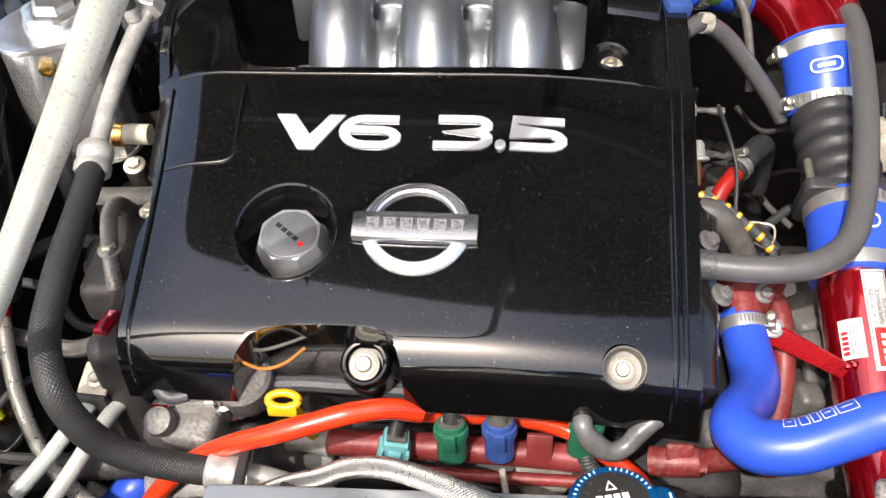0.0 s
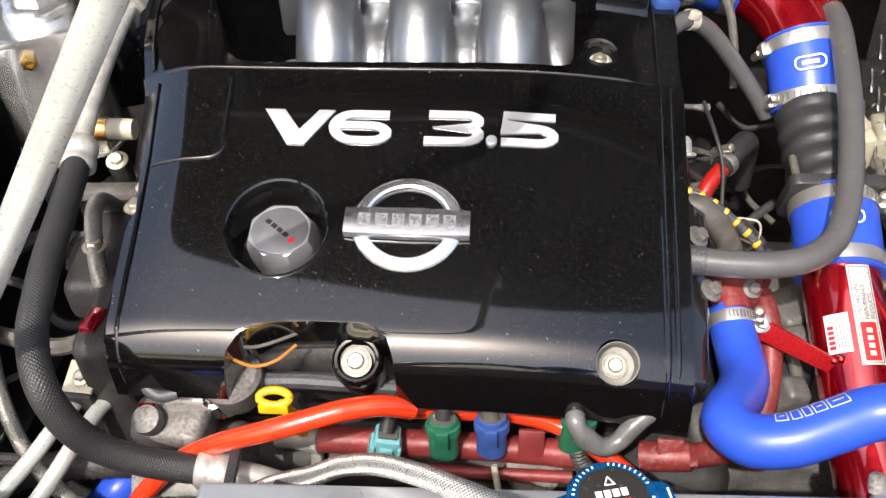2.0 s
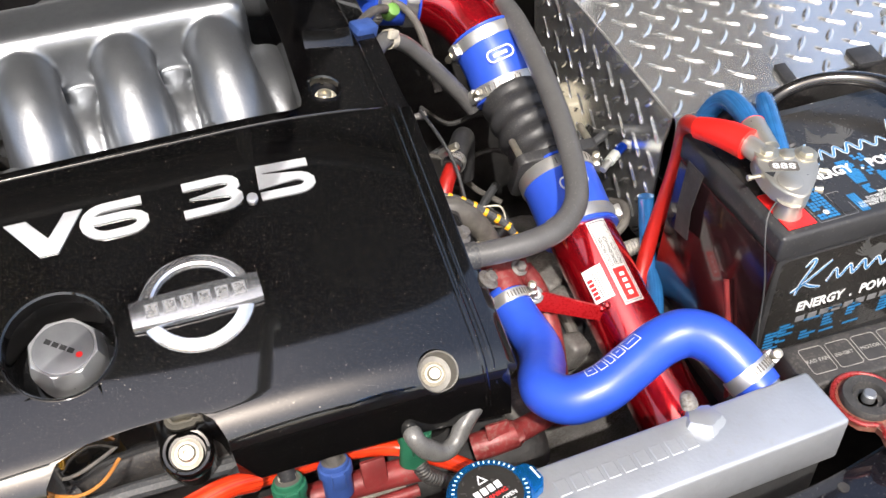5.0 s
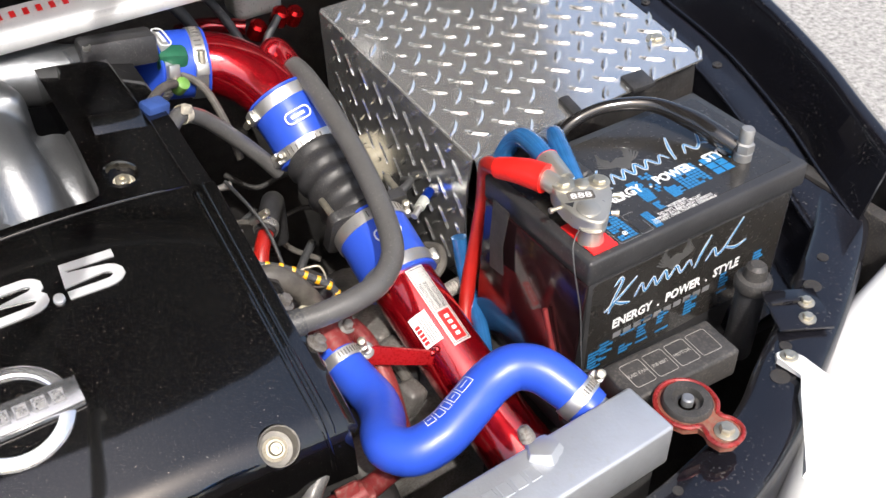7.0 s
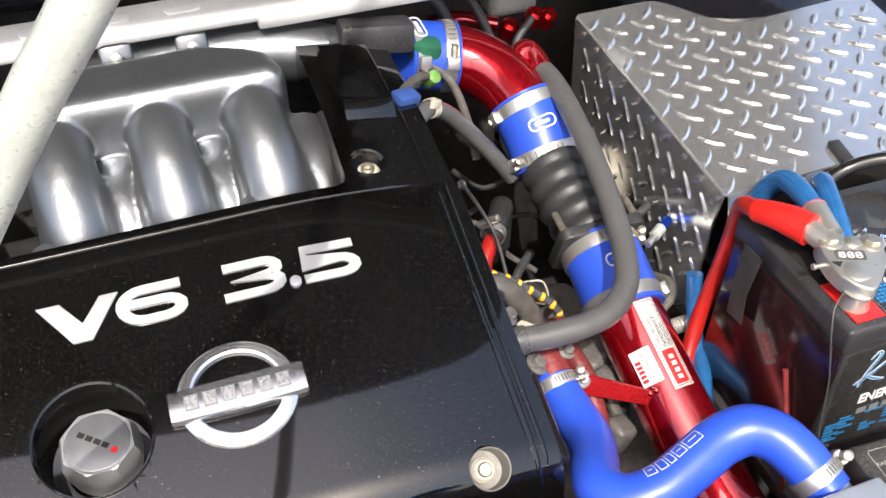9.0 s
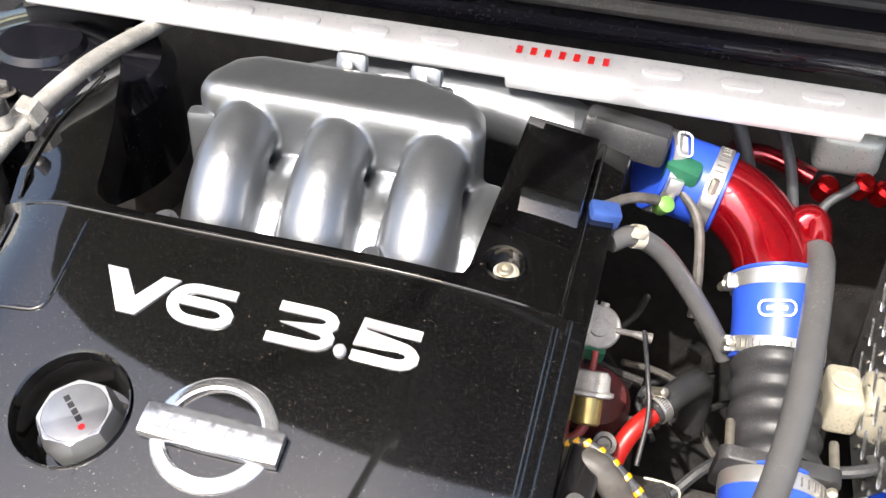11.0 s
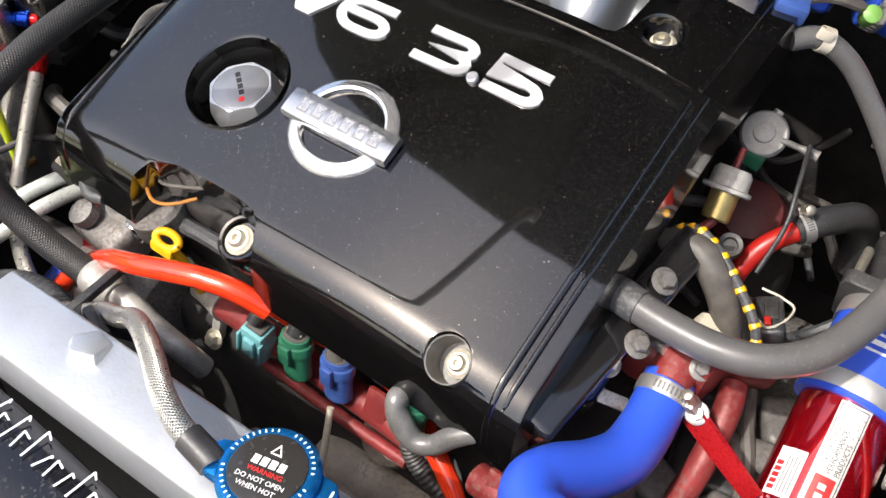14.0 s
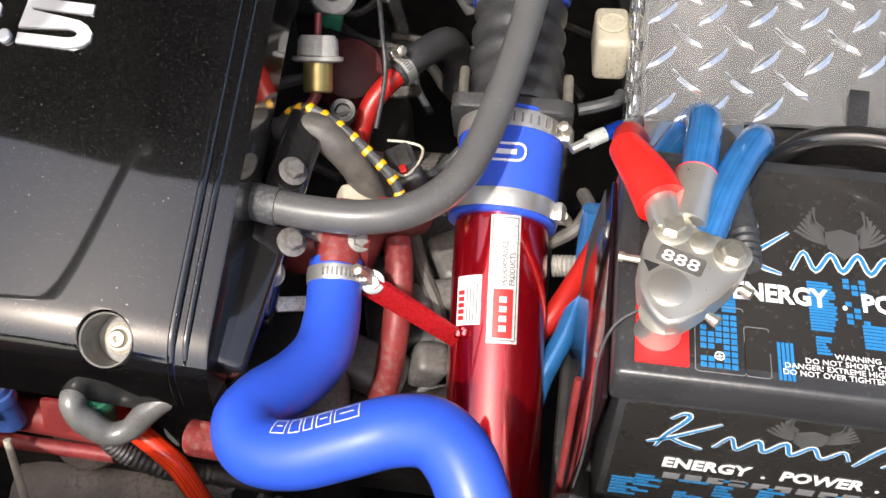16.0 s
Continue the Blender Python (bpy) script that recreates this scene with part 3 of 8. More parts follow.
# hood prop
rod0, rdir = Vector((-0.347, 0.601, 0.95)) - Vector((0.669, -0.083, 1.0)) * 0.05, Vector((0.669, -0.083, 1.0)).normalized()
prop = thing("hood_prop", "pale grey hood prop rod standing at a slant", "prop rod", rod0)
part("sleeve", tube(B(), [rod0 + rdir * 0.11, rod0 + rdir * 0.30, rod0 + rdir * 0.50, rod0 + rdir * 0.66, rod0 + rdir * 0.80 + Vector((0, 0.02, 0)), hood_at(-0.05, 1.0, -0.02) - Vector((0, 0, 0.10)), hood_at(-0.02, 1.0, -0.004)], 0.0108, 20, 5), M_ROD, prop)
part("rod", tube(B(), [rod0 - rdir * 0.05, rod0 + rdir * 0.115], 0.0100, 16, 2), M_ROD, prop)
part("collar", lathe(B(), [(0.011, 0), (0.0122, 0.002), (0.0122, 0.008), (0.011, 0.010)], rod0 + rdir * 0.105, rdir, 20), M_STEEL, prop)

# ---- engine cover ----
TILT = radians(13.5)
CO = Vector((0.048, 0.773, 1.049))
CV, CN = Vector((0, math.cos(TILT), math.sin(TILT))), Vector((0, -math.sin(TILT), math.cos(TILT)))
MC = frame_at(CO, (1, 0, 0), CV)


def C(u, v, h=0.0):
    return CO + Vector((u, 0, 0)) + CV * v + CN * h


def rise(u, v):
    """How far the cover stands off its mean plane: a front panel that climbs to the seam, a flatter rear deck, sides that fall away."""
    along = 0.162 * v - 0.0012 if v < 0.166 else float(np.interp(v, [0.166, 0.171, 0.207, 0.27, 0.38, 0.45], [0.0257, 0.0205, 0.0165, 0.0150, 0.0, -0.010]))
    front = float(np.interp(v, [-0.13, 0.07, 0.15, 0.20], [0.0, 1.0, 1.0, 0.25]))
    return along - 5.2 * front * max(0.0, -0.20 - u) ** 2 - 0.66 * max(0.0, u - 0.06) ** 2


def domed(bm):
    """Lifts what lies on the cover to its raised middle: the front panel climbs to the seam, the rear deck lies flatter."""
    for w in bm.verts:
        w.co += CN * rise(w.co.x - CO.x, (w.co - CO).dot(CV))
    return bm


arc = [(-0.095 - 0.036 * math.sin(radians(a)), -0.036 + 0.036 * math.cos(radians(a))) for a in range(0, 82, 8)]
prof = [(0.41, 0.0), (0.30, 0.0), (0.05, 0.0)] + arc + [(-0.139, -0.054), (-0.12, -0.054), (-0.09, -0.045), (0.05, -0.045), (0.30, -0.045), (0.41, -0.045)]
b = B()
us = [0.0, 0.04, 0.3, 0.6, 0.96, 1.0]
grid = []
for v, h in prof:
    l, r = -0.330, 0.252
    grid.append([b.verts.new((l + (r - l) * k, v, h)) for k in us])
n = len(prof)
for i in range(n):
    for k in range(len(us) - 1):
        b.faces.new((grid[i][k], grid[i][k + 1], grid[(i + 1) % n][k + 1], grid[(i + 1) % n][k]))
b.faces.new([g2[0] for g2 in grid]), b.faces.new([g2[-1] for g2 in grid][::-1])


def prism(outline, h0=-0.12, h1=0.05):
    return slab(B(), outline, h1 - h0, Matrix.Translation((0, 0, h0)))


def circle(u, v, r, n=32):
    return [(u + r * math.cos(2 * math.pi * k / n), v + r * math.sin(2 * math.pi * k / n)) for k in range(n)]


win = [(0.147 - 0.012, 0.182), (0.147 - 0.003, 0.186), (0.147, 0.196), (0.150, 0.30), (0.150, 0.47), (-0.34, 0.47), (-0.272, 0.365), (-0.252, 0.325), (-0.226, 0.276),
       (-0.206, 0.222), (-0.200, 0.202), (-0.192, 0.188), (-0.178, 0.178), (-0.160, 0.176)]
notch = [(-0.149, -0.25), (-0.149, -0.136), (-0.144, -0.117), (-0.132, -0.102), (-0.108, -0.0940), (-0.070, -0.0915), (-0.032, -0.0915), (-0.016, -0.0945), (-0.007, -0.103), (-0.001, -0.118), (0.002, -0.138), (0.002, -0.25)]


WELL, WAX = Vector((0.1862, -0.1100, -0.0040)), Vector((0, -0.42, 1)).normalized()
WELL_RIM = WELL + Vector((0, 0, rise(WELL.x, WELL.y)))


def cutting(tmp):
    cuts = []
    for shape, h0 in ((None, 0), (win, -0.12), (notch, -0.12), (circle(-0.114, -0.006, 0.0455, 48), -0.12), (circle(0.1735, 0.2085, 0.0165), -0.012),
                      ([(-0.36, -0.2), (-0.2495, -0.2), (-0.2495, -0.14), (-0.2525, -0.09), (-0.2565, 0.0), (-0.250, 0.012), (-0.256, 0.052), (-0.2665, 0.062), (-0.2750, 0.15), (-0.2930, 0.24), (-0.2990, 0.30), (-0.302, 0.45), (-0.36, 0.45)], -0.12)):
        bm2 = prism(shape, h0) if shape else lathe(B(), [(0.0188, -0.040), (0.0188, 0.04)], WELL, WAX, 40)
        bmesh.ops.recalc_face_normals(bm2, faces=bm2.faces)
        cm = bpy.data.meshes.new("cut")
        bm2.to_mesh(cm)
        bm2.free()
        ob = new("cut", cm)
        md = tmp.modifiers.new("cut", "BOOLEAN")
        md.operation, md.solver, md.object = "DIFFERENCE", "EXACT", ob
        cuts.append(ob)
    bv = tmp.modifiers.new("rim", "BEVEL")
    bv.width, bv.segments, bv.limit_method, bv.angle_limit = 0.0035, 3, "ANGLE", radians(32)
    return cuts


b = worked(b, cutting)
for v in [-0.09 + 0.015 * k for k in range(17)] + [0.166, 0.171, 0.207, 0.24, 0.27, 0.30, 0.34, 0.38]:
    bmesh.ops.bisect_plane(b, geom=b.verts[:] + b.edges[:] + b.faces[:], plane_co=(0, v, 0), plane_no=(0, 1, 0))
for u in [-0.30 + 0.0125 * k for k in range(45)]:
    bmesh.ops.bisect_plane(b, geom=b.verts[:] + b.edges[:] + b.faces[:], plane_co=(u, 0, 0), plane_no=(1, 0, 0))
bmesh.ops.transform(b, matrix=MC, verts=b.verts)
domed(b)
cover = thing("engine_cover", "glossy black engine cover with chrome lettering and fine dust", "engine cover", C(0, 0.1, -0.05))
shell = part("shell", b, M_COVER, cover, smooth=30)
# crisp line where the rounded rims meet the flat skin
b = B()
b.from_mesh(shell.data)
slim = {f: f.calc_area() / max(1e-6, max(e.calc_length() for e in f.edges)) for f in b.faces}
for e in b.edges:
    if len(e.link_faces) == 2 and e.calc_face_angle(0) > radians(9):
        w = sorted(slim[f] for f in e.link_faces)
        if w[0] < 0.0022 and w[1] > 0.0030:
            e.smooth = False
b.to_mesh(shell.data)
b.free()
# raised ridges along the sides, the seam, and the blank plate's outline
for pts, r in (
    ([C(0.2275, 0.400, -0.0005), C(0.2285, 0.172, -0.0005)], 0.0020),
    ([C(0.2275, 0.155), C(0.2285, 0.0), C(0.229, -0.085), C(0.229, -0.108, -0.004), C(0.229, -0.124, -0.018), C(0.229, -0.133, -0.040)], 0.0031),
    ([C(0.2375, 0.165), C(0.2375, 0.0), C(0.238, -0.085), C(0.238, -0.108, -0.004), C(0.238, -0.124, -0.018)], 0.0024),
    ([C(-0.2890, 0.36), C(-0.2850, 0.26), C(-0.2680, 0.175)], 0.0022),
    ([C(-0.259, 0.155), C(-0.2475, 0.03), C(-0.2420, -0.085), C(-0.2405, -0.108, -0.004), C(-0.2390, -0.126, -0.020), C(-0.2380, -0.133, -0.040)], 0.0023),
    ([C(-0.250, 0.163), C(-0.1, 0.163), C(0.1, 0.165), C(0.222, 0.167)], 0.0016),
    ([C(-0.1785, 0.150), C(-0.177, 0.10), C(-0.177, 0.078), C(-0.182, 0.066), C(-0.200, 0.062), C(-0.245, 0.060)], 0.0021),
):
    part("ridge", domed(tube(B(), [Vector(p) for p in pts], r, 10, 12)), M_COVER, cover)
# raised pad on the rear arm
b = slab(B(), [(0.257, -0.012), (0.285, 0.0150), (0.289, 0.0160), (0.385, 0.0160), (0.392, 0.009), (0.392, -0.012)], 0.0535, MC @ frame_at((0.170, 0, 0), (0, 1, 0), (0, 0, 1)), 0.002)
part("pad", domed(b), M_COVER, cover)
# oil filler well: a sunken bowl round the cap
b = lathe(B(), [(0.0455, 0.002), (0.047, 0.0035), (0.0475, 0.0015), (0.0465, -0.002), (0.041, -0.035), (0.040, -0.04), (0.030, -0.041), (0.030, -0.043), (0.0445, -0.043)], C(-0.114, -0.006), CN, 48, ring=True)
part("filler_well", domed(b), M_COVER, cover)
# bolt wells
wax = MC.to_3x3() @ WAX
b = lathe(B(), [(0.0184, -0.001), (0.0172, -0.002), (0.0165, -0.028), (0.008, -0.029), (0.008, -0.0315), (0.0184, -0.0315)], MC @ WELL_RIM, wax, 36, ring=True)
part("bolt_well", b, M_WELL, cover, "grey inside of the bolt well")
b = lathe(B(), [(0.0165, 0.0), (0.0178, 0.002), (0.0182, 0.0), (0.0160, -0.015), (0.006, -0.0155), (0.006, -0.017), (0.0175, -0.017)], C(0.1735, 0.2085), CN, 36, ring=True)
part("bolt_well", domed(b), M_COVER, cover)
# boss with the bolt inside the front notch
b = lathe(B(), [(0.024, -0.05), (0.0236, -0.016), (0.0230, -0.008), (0.0215, -0.0038), (0.0195, -0.0022), (0.0172, -0.0026), (0.0160, -0.005), (0.0155, -0.010), (0.006, -0.0105), (0.006, -0.05)], C(-0.036, -0.108, -0.050), (CN - CV * 0.3).normalized(), 32, ring=True)
part("boss", b, M_COVER, cover)
tilted = (CN - CV * 0.3).normalized()
for at, ax, r in ((C(-0.036, -0.108, -0.057), tilted, 0.0130), (MC @ (WELL_RIM - WAX * 0.028), wax, 0.0110), (C(0.1735, 0.2085, -0.0080), CN, 0.0120)):
    bolt = part("bolt_cup", lathe(B(), [(r, 0), (r * 1.02, 0.003), (r * 0.85, 0.0045), (r * 0.78, 0.006), (r * 0.45, 0.0062)], at, ax, 28), M_CREAM, cover, "cream plastic-capped fixing bolt")
    part("bolt_head", lathe(B(), [(r * 0.60, 0.006), (r * 0.58, 0.009), (r * 0.46, 0.0105), (r * 0.24, 0.0105), (r * 0.20, 0.006)], at, ax, 18), M_BOLT, bolt)

# lettering
def glyph(strokes, u0, u1, v0, v1, w):
    b2 = B()
    for s in strokes:
        ribbon(b2, [(u0 + (u1 - u0) * x, v0 + (v1 - v0) * y) for x, y in s], w, 0.0016, MC @ Matrix.Translation((0, 0, 0.0004)), 1, None, 1.35)
    return b2


def turn_arc(cx, cy, rx, ry, a0, a1, n=7):
    return [(cx + rx * math.cos(radians(a0 + (a1 - a0) * k / n)), cy + ry * math.sin(radians(a0 + (a1 - a0) * k / n))) for k in range(n + 1)]


LV0, LV1, LW = 0.0838, 0.1180, 0.0076
b = slab(B(), [(-0.1415, 0.1155), (-0.1225, 0.1155), (-0.1065, 0.0928), (-0.0900, 0.1155), (-0.0745, 0.1155), (-0.1005, 0.0785), (-0.1165, 0.0785)], 0.0018, MC @ Matrix.Translation((0, 0, 0.0004)), 0.0005)
part("letter_v", domed(b), M_LETTER, cover, "silver letter V")
# figure six: bar at the top, closed lower bowl
six = [(0.96, 0.89), (0.40, 0.89)] + turn_arc(0.40, 0.50, 0.32, 0.39, 90, 270, 10) + [(0.68, 0.11)] + turn_arc(0.68, 0.335, 0.25, 0.225, -90, 90, 7) + [(0.16, 0.56)]
part("figure_six", domed(glyph([six], -0.0785, -0.0210, LV0 - 0.0035, LV1 - 0.0020, LW)), M_LETTER, cover, "silver figure 6")
three = [(0.06, 0.89), (0.70, 0.89)] + turn_arc(0.70, 0.70, 0.22, 0.19, 90, -90, 7) + [(0.14, 0.51), (0.70, 0.51)] + turn_arc(0.70, 0.31, 0.23, 0.20, 90, -90, 7) + [(0.0, 0.11)]
part("figure_three", domed(glyph([three], 0.0105, 0.0640, LV0 - 0.0020, LV1 - 0.0005, LW)), M_LETTER, cover, "silver figure 3")
five = [(0.98, 0.89), (0.10, 0.89), (0.10, 0.53), (0.70, 0.53)] + turn_arc(0.70, 0.32, 0.24, 0.21, 90, -90, 7) + [(0.04, 0.11)]
part("figure_five", domed(glyph([five], 0.0790, 0.1315, LV0 - 0.0010, LV1 + 0.0005, LW)), M_LETTER, cover, "silver figure 5")
part("point", domed(lathe(B(), [(0.005, 0), (0.005, 0.003), (0.004, 0.0038)], C(0.0725, 0.0865, 0.0005), CN, 16)), M_LETTER, cover)

# round badge with a plain bar
EC = (0.0025, -0.001)
b = B()
rings = []
for k in range(64):
    a = 2 * math.pi * k / 64
    d = Vector((math.cos(a), math.sin(a), 0))
    rings.append([b.verts.new(MC @ (Vector((EC[0], EC[1], 0)) + Vector((d.x * r, d.y * r * 0.915 + 0.002, h)))) for r, h in ((0.0494, 0.0), (0.0490, 0.0018), (0.0470, 0.0034), (0.0430, 0.0050), (0.0392, 0.0054), (0.0372, 0.0042), (0.0364, 0.0))])
for a, c in zip(rings, rings[1:] + rings[:1]):
    for k in range(6):
        b.faces.new((a[k], a[k + 1], c[k + 1], c[k]))
badge = part("badge_ring", domed(b), M_RING, cover, "chrome badge ring")
b = B()
cross = [(-0.0140, 0.0), (-0.0140, 0.0052), (-0.0128, 0.0068), (-0.006, 0.0074), (0.0, 0.0076), (0.006, 0.0074), (0.0128, 0.0068), (0.0140, 0.0052), (0.0140, 0.0)]
cols = [[b.verts.new(MC @ Vector((EC[0] + x, EC[1] + v * k, h + 0.002))) for v, h in cross] for x, k in ((-0.0555, 0.90), (-0.045, 0.95), (0.0, 1.0), (0.045, 0.95), (0.0555, 0.90))]
for a, c in zip(cols, cols[1:]):
    for k in range(8):
        b.faces.new((a[k], a[k + 1], c[k + 1], c[k]))
b.faces.new(cols[0]), b.faces.new(cols[-1][::-1])
bar = part("badge_bar", domed(b), M_BAR, cover, "chrome bar across the badge")
for k in range(6):
    spot = MC @ Matrix.Translation((EC[0] - 0.0375 + k * 0.015, EC[1], 0.0093))
    mark = part("bar_mark", domed(block(B(), (0.0112, 0.0130, 0.0007), spot, 0.0003, 1)), M_PGREY, bar, "grey edge round a plain silver mark")
    part("mark_face", domed(block(B(), (0.0084, 0.0102, 0.0006), spot @ Matrix.Translation((0, 0, 0.0004)), 0.0002, 1)), M_MARK, mark)

# ---- oil filler cap ----
cap = thing("oil_filler_cap", "machined silver oil cap with scalloped sides in a black well", "oil cap", C(-0.112, -0.010, -0.04))
b = B()
mcap = MC @ Matrix.Translation((-0.112, -0.006, -0.006))
rings = []
for h, r0 in ((-0.036, 0.030), (-0.020, 0.0325), (-0.012, 0.0328), (-0.008, 0.0328), (-0.0055, 0.0326), (-0.0035, 0.0322), (-0.002, 0.0314), (-0.0008, 0.0304), (0.0, 0.0292), (0.0004, 0.0280), (0.0004, 0.0256), (-0.0006, 0.0252)):
    ring = []
    for k in range(64):
        a = 2 * math.pi * k / 64
        side = (a + math.pi / 8) % (math.pi / 4) - math.pi / 8
        rad = min(r0, (0.0272 - h * 0.30) / math.cos(side))
        ring.append(b.verts.new(mcap @ Vector((math.cos(a) * rad, math.sin(a) * rad, h))))
    rings.append(ring)
for low, high in zip(rings, rings[1:]):
    for k in range(64):
        b.faces.new((low[k], low[(k + 1) % 64], high[(k + 1) % 64], high[k]))
part("body", b, M_CAP, cap, smooth=22)
part("disc", lathe(B(), [(0.0252, -0.001), (0.0252, 0.0002), (0.024, 0.0006)], mcap.translation, CN, 40), M_DISC, cap, "grey brushed disc")
mcap = mcap @ pose(0, 0, 0.0004, 0, 0, -38)
b = B()
for k in range(4):
    block(b, (0.0056, 0.0046, 0.0004), mcap @ Matrix.Translation((-0.0145 + k * 0.0073, 0, 0.0003)), 0)
part("cap_marks", b, M_PBLACK, cap, "row of small black marks")
part("cap_dot", lathe(B(), [(0.0028, 0), (0.0028, 0.0006)], mcap @ Vector((0.0160, -0.001, 0)), CN, 16), M_PRED, cap, "red dot")

# ---- intake manifold ----
b = B()
RUN = (-0.060, 0.036, 0.131)
for x in RUN:
    tube(b, [(x, 1.120, 1.118), (x, 1.086, 1.119), (x, 1.060, 1.114), (x + 0.002, 1.030, 1.097), (x + 0.004, 1.000, 1.062), (x + 0.004, 0.982, 1.00)], [0.030, 0.031, 0.032, 0.034, 0.036, 0.037], 28, 6)
for x in (-0.012, 0.084, 0.180):
    tube(b, [(x, 1.10, 1.068), (x, 1.062, 1.068), (x, 1.034, 1.056), (x, 1.010, 1.028), (x, 0.994, 0.98)], [0.031, 0.031, 0.032, 0.033, 0.034], 20, 6)
slab(b, [(-0.100, 1.082), (-0.113, 1.092), (-0.116, 1.112), (-0.104, 1.150), (-0.080, 1.168), (0.040, 1.170), (0.090, 1.162), (0.140, 1.152), (0.164, 1.131), (0.172, 1.098), (0.164, 1.082)], 0.135, pose(0, 0, 1.028), 0.018, 4)
tube(b, [(-0.06, 1.15, 1.095), (-0.045, 1.195, 1.10), (0.01, 1.225, 1.106), (0.10, 1.232, 1.108), (0.19, 1.226, 1.104), (0.26, 1.208, 1.090)], [0.034, 0.035, 0.035, 0.035, 0.036, 0.037], 22, 6)
for x, y, z in ((-0.084, 0.958, 1.084), (0.104, 0.978, 1.074)):
    lathe(b, [(0.017, -0.07), (0.014, 0.0), (0.012, 0.008)], (x, y, z), (0, -0.2, 1), 16)
block(b, (0.30, 0.05, 0.05), pose(0.05, 0.995, 0.985), 0.01)


def casting(tmp):
    rm = tmp.modifiers.new("cast", "REMESH")
    rm.mode, rm.voxel_size = "VOXEL", 0.0026
    sm = tmp.modifiers.new("soft", "SMOOTH")
    sm.factor, sm.iterations = 0.5, 12
    return []


b = worked(b, casting)
man = thing("intake_manifold", "silver cast intake manifold with curved runners", "intake manifold", (0.036, 1.06, 0.98))
part("casting", b, M_CAST, man, smooth=180)
for x, y, z in ((-0.084, 0.9565, 1.092), (0.104, 0.9765, 1.082)):
    hexbolt(man, (x, y, z), (0, -0.2, 1), 0.0065, 0.005, M_CAST)
b = block(B(), (0.03, 0.02, 0.075), pose(-0.108, 1.086, 1.095, 0, 0, 10), 0.006)
part("side_lug", b, M_CAST, man)
for x, z in ((0.012, 1.152), (0.090, 1.150)):
    lug = part("rear_ear", block(B(), (0.034, 0.012, 0.055), pose(x, 1.176, z - 0.01, -15), 0.006), M_CAST, man)
    part("ear_bolt", lathe(B(), [(0.006, 0), (0.006, 0.004), (0.004, 0.005)], (x, 1.168, z + 0.008), (0, -1, 0.25), 10), M_STEEL, lug)
b = sheet(B(), [[(0.012, 1.172, 1.165), (0.05, 1.165, 1.13), (0.09, 1.172, 1.160)], [(0.012, 1.176, 1.125), (0.05, 1.172, 1.11), (0.09, 1.176, 1.12)]], 0.006)
part("rear_web", b, M_CAST, man)

# ---- engine beneath the cover ----
eng = thing("engine_block", "grimy dark cast engine block and heads", "engine", (0.05, 0.9, 0.5))
part("front_head", block(B(), (0.46, 0.16, 0.16), pose(0.035, 0.79, 0.90, 13.5), 0.02, 3), M_DARK, eng)
part("rear_head", block(B(), (0.42, 0.22, 0.18), pose(0.03, 1.03, 0.90), 0.02, 3), M_DARK, eng)
part("crankcase", block(B(), (0.60, 0.46, 0.34), pose(0.06, 0.90, 0.66), 0.03, 3), M_DARK, eng)
part("valve_cover", block(B(), (0.44, 0.07, 0.05), pose(0.03, 0.735, 0.920, 25), 0.014, 3), M_DARK, eng)
b = B()
tube(b, [(-0.10, 0.690, 0.925), (-0.05, 0.690, 0.930), (0.0, 0.692, 0.926), (0.06, 0.695, 0.92)], 0.008, 10)
part("breather_pipe", b, M_DKHOSE, eng)
for pts, mt2 in (([(-0.125, 0.690, 0.968), (-0.100, 0.676, 0.974), (-0.075, 0.664, 0.978), (-0.055, 0.668, 0.982), (-0.040, 0.684, 0.985)], M_ORANGEW), ([(-0.110, 0.696, 0.972), (-0.080, 0.680, 0.984), (-0.055, 0.684, 0.990), (-0.030, 0.700, 0.990)], M_LOOM)):
    part("notch_wire", tube(B(), pts, 0.0016, 8, 6), mt2, eng)
# timing side: pulleys, casting lumps and bolts towards the wing
part("timing_cover", block(B(), (0.05, 0.26, 0.26), pose(-0.235, 0.82, 0.83), 0.015, 3), M_DARK, eng)
part("engine_mount", block(B(), (0.09, 0.12, 0.05), pose(-0.255, 0.83, 0.935, 0, 0, 5), 0.012, 3), M_DARK, eng)
part("alternator", lathe(B(), [(0.03, -0.06), (0.055, -0.055), (0.06, -0.03), (0.06, 0.03), (0.052, 0.05), (0.028, 0.055)], (-0.150, 0.665, 0.800), (1, 0.1, 0.1), 28), M_DIRTY, eng)
b = B()
for k in range(10):
    a = k * 0.63
    block(b, (0.006, 0.03, 0.012), pose(-0.150, 0.665, 0.800) @ pose(0, 0, 0, math.degrees(a), 0, 0) @ Matrix.Translation((-0.03, 0, 0.058)), 0.002, 1)
part("alternator_ribs", b, M_DIRTY, eng)
for x, y, z in ((-0.24, 0.86, 0.985), (-0.262, 0.80, 0.985), (-0.245, 0.905, 0.975), (-0.21, 0.70, 0.93)):
    hexbolt(eng, (x, y, z), (0, 0, 1), 0.007, 0.008)
part("tin_bracket", block(B(), (0.030, 0.032, 0.003), pose(-0.262, 0.702, 0.906, 20, 0, -4), 0.001), M_BEIGE, eng)
hexbolt(eng, (-0.261, 0.700, 0.908), (0, -0.3, 1), 0.005, 0.005)
part("bracket_arm", block(B(), (0.032, 0.012, 0.10), pose(-0.264, 0.697, 0.852, 12), 0.004), M_DARK, eng)
